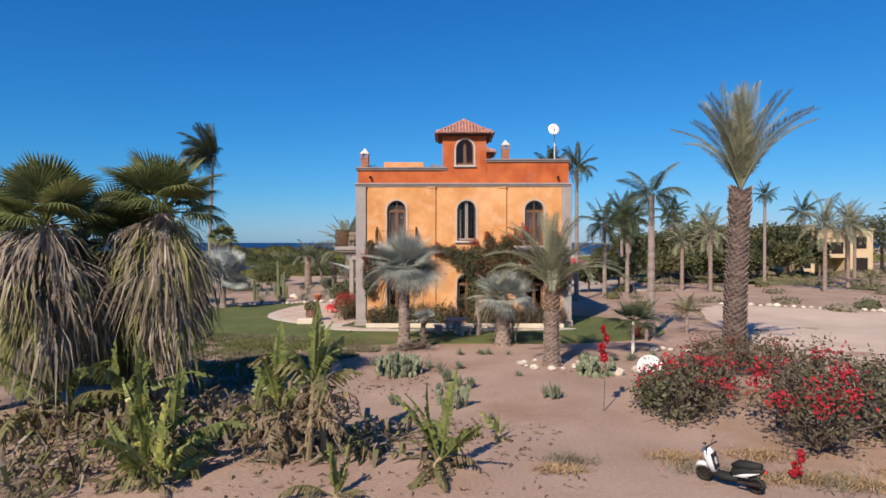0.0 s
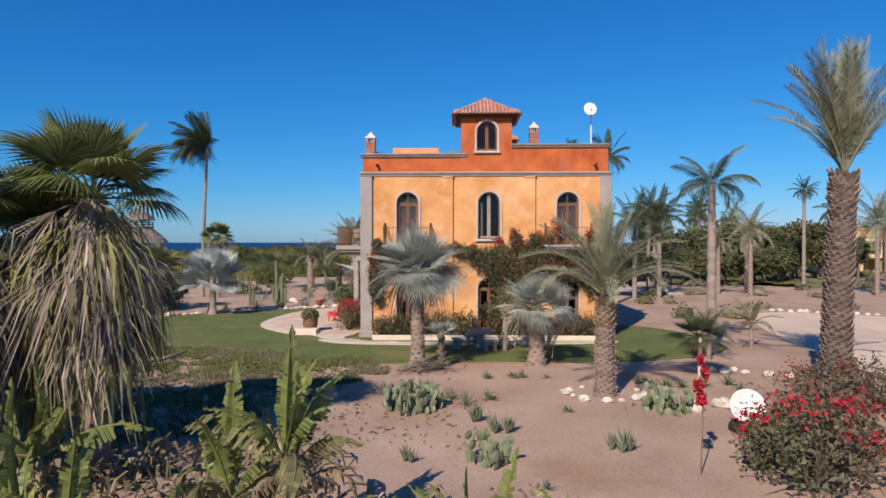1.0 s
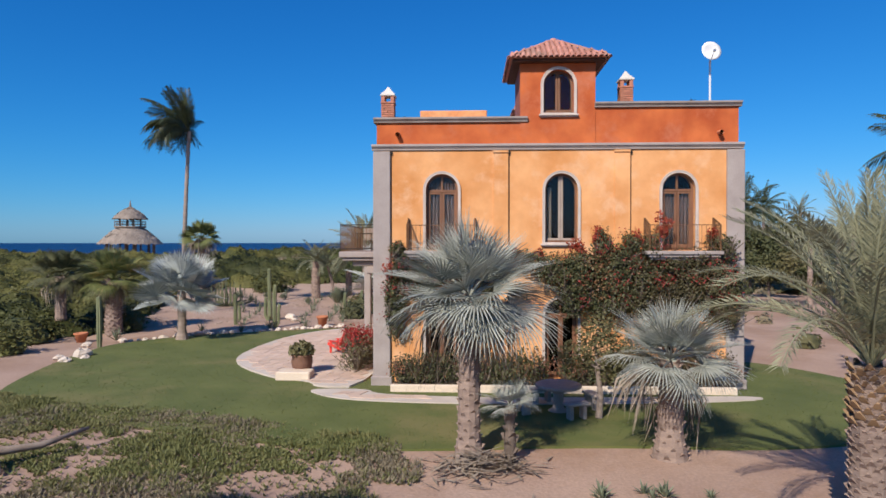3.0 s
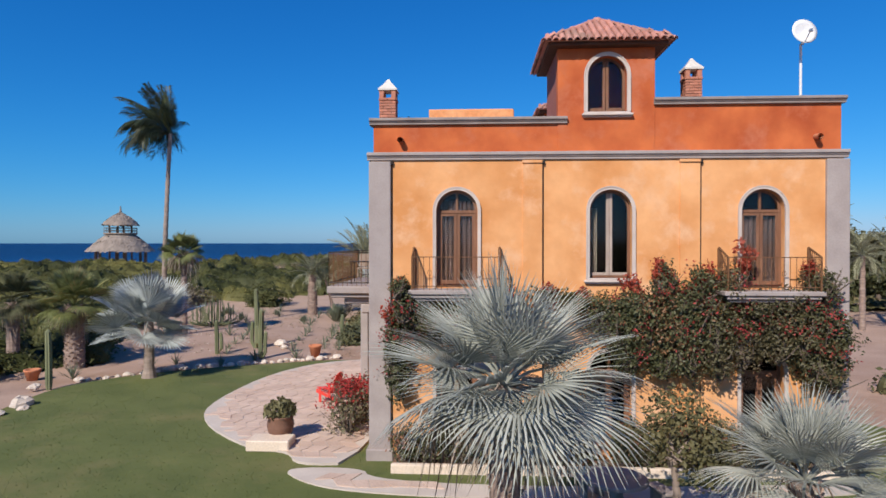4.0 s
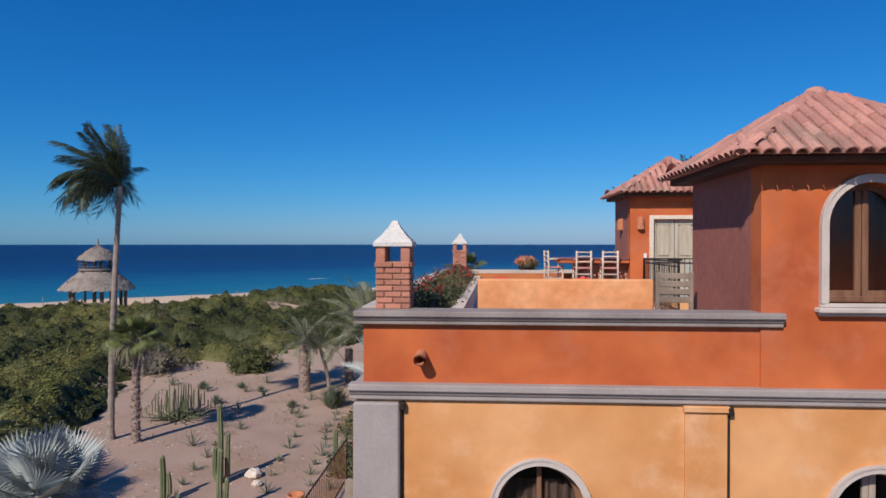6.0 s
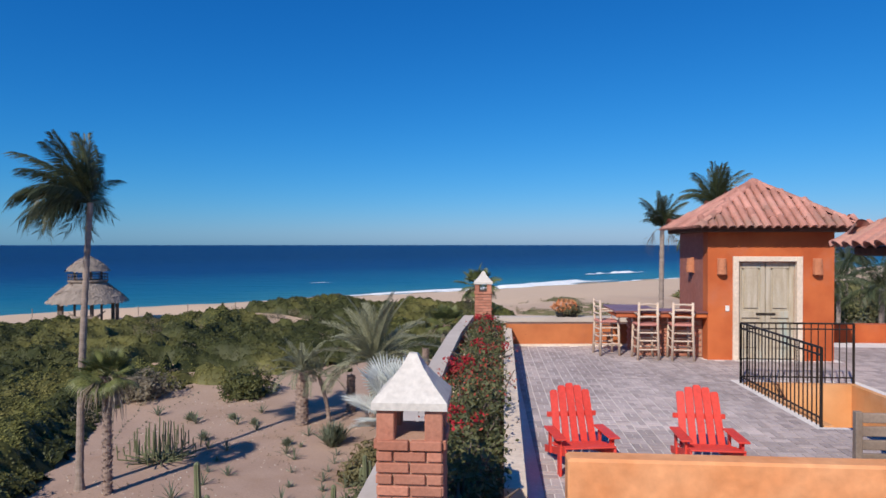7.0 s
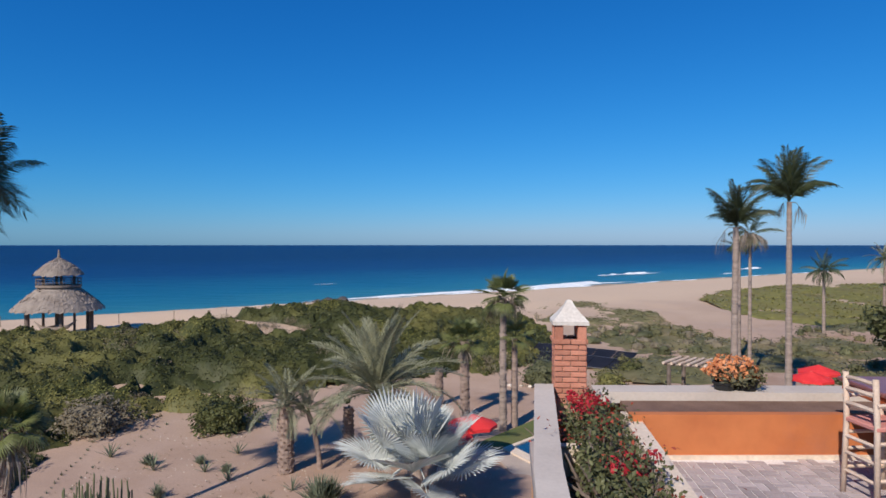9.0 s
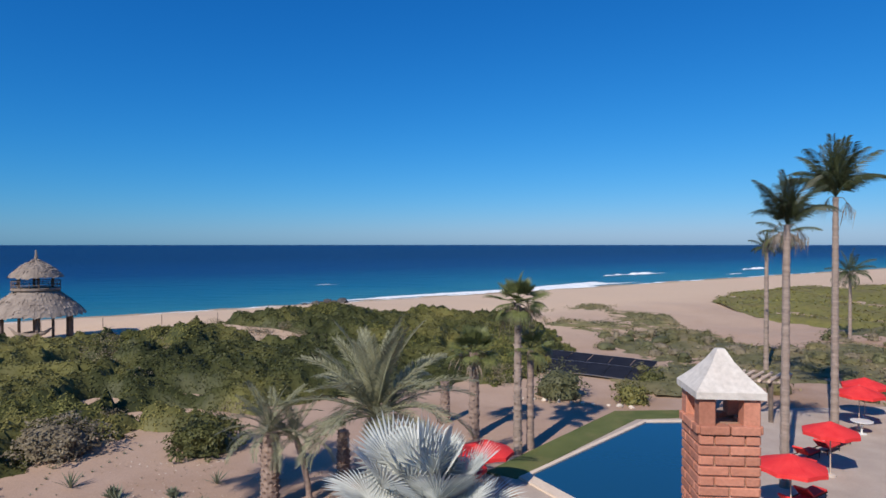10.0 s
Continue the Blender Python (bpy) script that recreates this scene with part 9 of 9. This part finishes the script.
for _ in range(420):
    x, y = rng.uniform(13, 100), rng.uniform(28, 100)
    if inside(x, y, road) or (x < 22 and y > 62):
        continue
    k = noise.noise(Vector((x * 0.1, y * 0.1, 12)))
    if k < -0.05:
        continue
    shrub(gd if rng.random() < 0.5 else g, x, y, rng.uniform(0.5, 1.3), rng.uniform(0.4, 1.1), 90, 0.13, rng)
for _ in range(220):
    x, y = rng.uniform(-90, -24), rng.uniform(5, 40)
    shrub(gd if rng.random() < 0.4 else g, x, y, rng.uniform(0.8, 1.8), rng.uniform(0.6, 1.6), 110, 0.16, rng)
single("desert_scrub", g, L_OLIVE, "scattered olive-green desert scrub", "scrub", kind="stuff")
single("dry_desert_scrub", gd, L_SHRUBDRY, "scattered dry grey desert scrub", "scrub", kind="stuff")

for i, (x, y, h, r) in enumerate(((27, 92, 5.0, 3.0), (34, 96, 6.0, 3.4), (41, 100, 6.5, 3.6), (48, 104, 6.0, 3.6), (56, 108, 7.0, 4.0), (64, 106, 7.0, 4.0), (72, 104, 7.5, 4.2), (80, 100, 7.0, 4.0), (88, 96, 7.5, 4.2), (96, 90, 7.0, 4.2), (44, 88, 4.6, 3.0), (49, 96, 6.0, 3.4), (70, 88, 5.5, 3.2), (80, 84, 5.0, 3.0), (20, 78, 3.4, 2.2), (24, 70, 3.2, 2.0), (18, 66, 3.0, 2.0), (13.5, 60, 2.8, 1.8), (11, 66, 3.0, 2.0), (33, 74, 3.6, 2.4), (25.5, 77, 4.4, 2.6), (28.5, 80, 5.4, 3.0), (33, 84, 6.4, 3.2), (37.5, 83, 5.6, 3.0), (42, 86, 6.4, 3.2), (39.5, 80, 4.6, 2.8), (47.5, 88, 6.6, 3.2), (51, 86, 4.4, 2.6), (36, 76, 3.6, 2.4), (44, 81, 4.0, 2.6), (29, 74, 3.6, 2.4), (66, 88, 5.6, 3.0), (71, 82, 5.0, 3.0))):
    rr = random.Random(400 + i)
    h *= 1.15
    crown = [(rr.uniform(-0.7, 0.7) * r, rr.uniform(-0.7, 0.7) * r, h * rr.uniform(0.5, 0.9), r * rr.uniform(0.45, 0.7)) for _ in range(7)]
    small_tree(x, y, h, crown, L_TREE, 2200, "rounded green tree in the far grove", 500 + i, M_BARK, 0.22 if h > 4 else 0.16, "tree", "tree", "trees of the far grove")
for i, (x, y, h, s, kind) in enumerate(((16.8, 58.6, 7.2, 0.8, 0), (14.4, 57.5, 6.6, 0.8, 0), (18.9, 65.8, 5.8, 0.62, 0), (25.0, 59.6, 5.9, 0.85, 1), (35.9, 59.7, 6.4, 1.15, 1), (41.5, 65.0, 6.8, 1.0, 1), (36.4, 72.0, 10.4, 0.5, 0), (27.6, 66, 5.4, 0.8, 1), (23.0, 61.5, 5.0, 0.7, 1), (48, 74, 6.6, 0.9, 1), (30, 84, 9.0, 0.8, 0), (36, 88, 8.5, 0.8, 1), (52, 92, 9.5, 0.9, 0),
                                        (60, 94, 9.0, 0.9, 1), (67, 92, 9.5, 0.9, 0), (75, 90, 9.0, 0.9, 1), (25, 86, 8.0, 0.8, 0), (20, 72, 8.2, 0.8, 0), (40, 112, 9, 0.9, 0), (34, 118, 8, 0.8, 0), (48, 130, 9, 0.9, 1), (58, 140, 9, 0.9, 0))):
    palm("distant_palm", "slender palm in the far grove" if kind == 0 else "bushy-headed palm in the far grove", x, y, h, 0.2, 0.15, COCO_G if kind == 0 else DATE_G, 22, (84, -30), M_TRUNKPALE if kind == 0 else M_TRUNK, seed=600 + i, joined=True, mat=L_COCO if kind == 0 else L_DATE, size=s * (1.0 if kind else 0.95), group="palms of the far grove")
h2 = thing("beige_house", "flat-roofed beige house among palms in the distance", "house", at=pose(58.8, 95.0, ground_z(58.8, 95)))
part("wall", Geo().box((-5.5, 0, -0.5), (-3.2, 8, 7.4)).box((-3.2, 0.8, 2.6), (2.0, 8, 5.6)).box((-3.2, 4.0, -0.5), (2.0, 8, 2.6)).box((2.0, 0, -0.5), (5.6, 8, 6.8)), M_BEIGE, h2)
part("roof", Geo().box((-5.7, -0.2, 7.4), (-3.0, 8.2, 7.65), 0.05).box((-3.2, 0.6, 5.6), (2.0, 8.2, 5.8), 0.05).box((1.9, -0.2, 6.8), (5.8, 8.2, 7.0), 0.05), M_BEIGE, h2)
# near-black boxes replace the unlit openings of the far windows
for x0, x1, z0, z1, y in ((-4.8, -3.8, 1.0, 3.0, -0.03), (-4.8, -3.9, 4.6, 6.2, -0.03), (-2.6, -0.8, 3.2, 5.0, 0.77), (-0.2, 1.6, 3.2, 5.0, 0.77), (2.8, 4.8, 0.2, 2.6, -0.03), (3.0, 4.6, 4.0, 5.8, -0.03)):
    w = part("window", Geo().box((x0, y, z0), (x1, y + 0.06, z1)), M_DARK, h2)
    part("frame", Geo().box((x0 - 0.08, y - 0.04, z0), (x0, y + 0.08, z1), 0.01).box((x1, y - 0.04, z0), (x1 + 0.08, y + 0.08, z1), 0.01).box((x0 - 0.08, y - 0.04, z1), (x1 + 0.08, y + 0.08, z1 + 0.08), 0.01), M_TRIM, w)
part("post", Geo().box((-1.2, 0.8, -0.5), (-0.8, 1.2, 2.6), 0.02), M_BEIGE, h2)
WETROCK = ROCKS[1].copy()
WETROCK.materials[0] = M_DARKROCK
rocks([(-47, 173.5), (-45.5, 174.5), (-44, 174), (-42, 175), (-40.5, 174.6), (-39, 176)], 2.0, "dark wet rock at the water's edge", "rocks at the waterline", 8, 0.8)
for ob in bpy.data.objects:
    if ob.get("group") == "rocks at the waterline":
        ob.data = WETROCK

# ---- small pieces of floors, last ----
paved("patio", PATIO, 0.10, 0.42, "curved pinkish flagstone patio beside the house", 8, "patio")
paved("front_path", PATH_FRONT, 0.07, 0.42, "curved flagstone path along the house front", 9, "path")

terrace = single("terrace_floor", Geo().box((X0 + 0.34, Y0 + 0.5, ROOF - 0.02), (0.3, Y1 - 0.5, ROOF - 0.004)).box((2.2, Y0 + 0.5, ROOF - 0.02), (X1 - 0.4, Y1 - 0.5, ROOF - 0.004)).box((0.3, 38.1, ROOF - 0.02), (2.2, 40.6, ROOF - 0.004)).box((0.3, 43.3, ROOF - 0.02), (2.2, TY0 + 0.1, ROOF - 0.004)), M_JOINT, "greyish pink brick-paved roof terrace", "terrace floor", kind="structure")
TW, TL, TJ = 0.086, 0.188, 0.016
paver = Geo().box((-TL / 2, -TW / 2, -0.006), (TL / 2, TW / 2, 0.006), 0.003).mesh("paver", M_PAVER)
rest = Geo()
rng = random.Random(4)
made = 0
nx, ny = int(10.4 / (TL + TJ)), int(11.6 / (TL + TJ))
for i in range(nx):
    for j in range(ny):
        for k in (0, 1):
            turn = (i + j) % 2
            x = -3.72 + (i + 0.5) * (TL + TJ)
            y = 36.0 + (j + 0.5) * (TL + TJ)
            o = (k - 0.5) * (TW + TJ)
            px, py = (x, y + o) if not turn else (x + o, y)
            if px > 6.3 or (-0.45 < px < 2.35 and py < 38.25) or (0.15 < px < 2.35 and 40.45 < py < 43.45) or (0.32 < px and py > 45.44 and px < 3.2) or py > 46.94 + 0.0888 * (px + 3.84):
                continue
            m = pose(px, py, ROOF + rng.uniform(-0.001, 0.002), rng.uniform(-0.3, 0.3), rng.uniform(-0.3, 0.3), 90 * turn + rng.uniform(-1, 1))
            if -3.4 < px < -0.6 and 40.2 < py < 42.2 and made < 300:
                part("paver", paver, None, terrace, at=m)
                made += 1
            else:
                rest.box((-TL / 2, -TW / 2, -0.006), (TL / 2, TW / 2, 0.006), 0.0, m)
tagged(part("paver_field", rest, M_PAVER, terrace), "greyish pink brick pavers", kind="stuff")
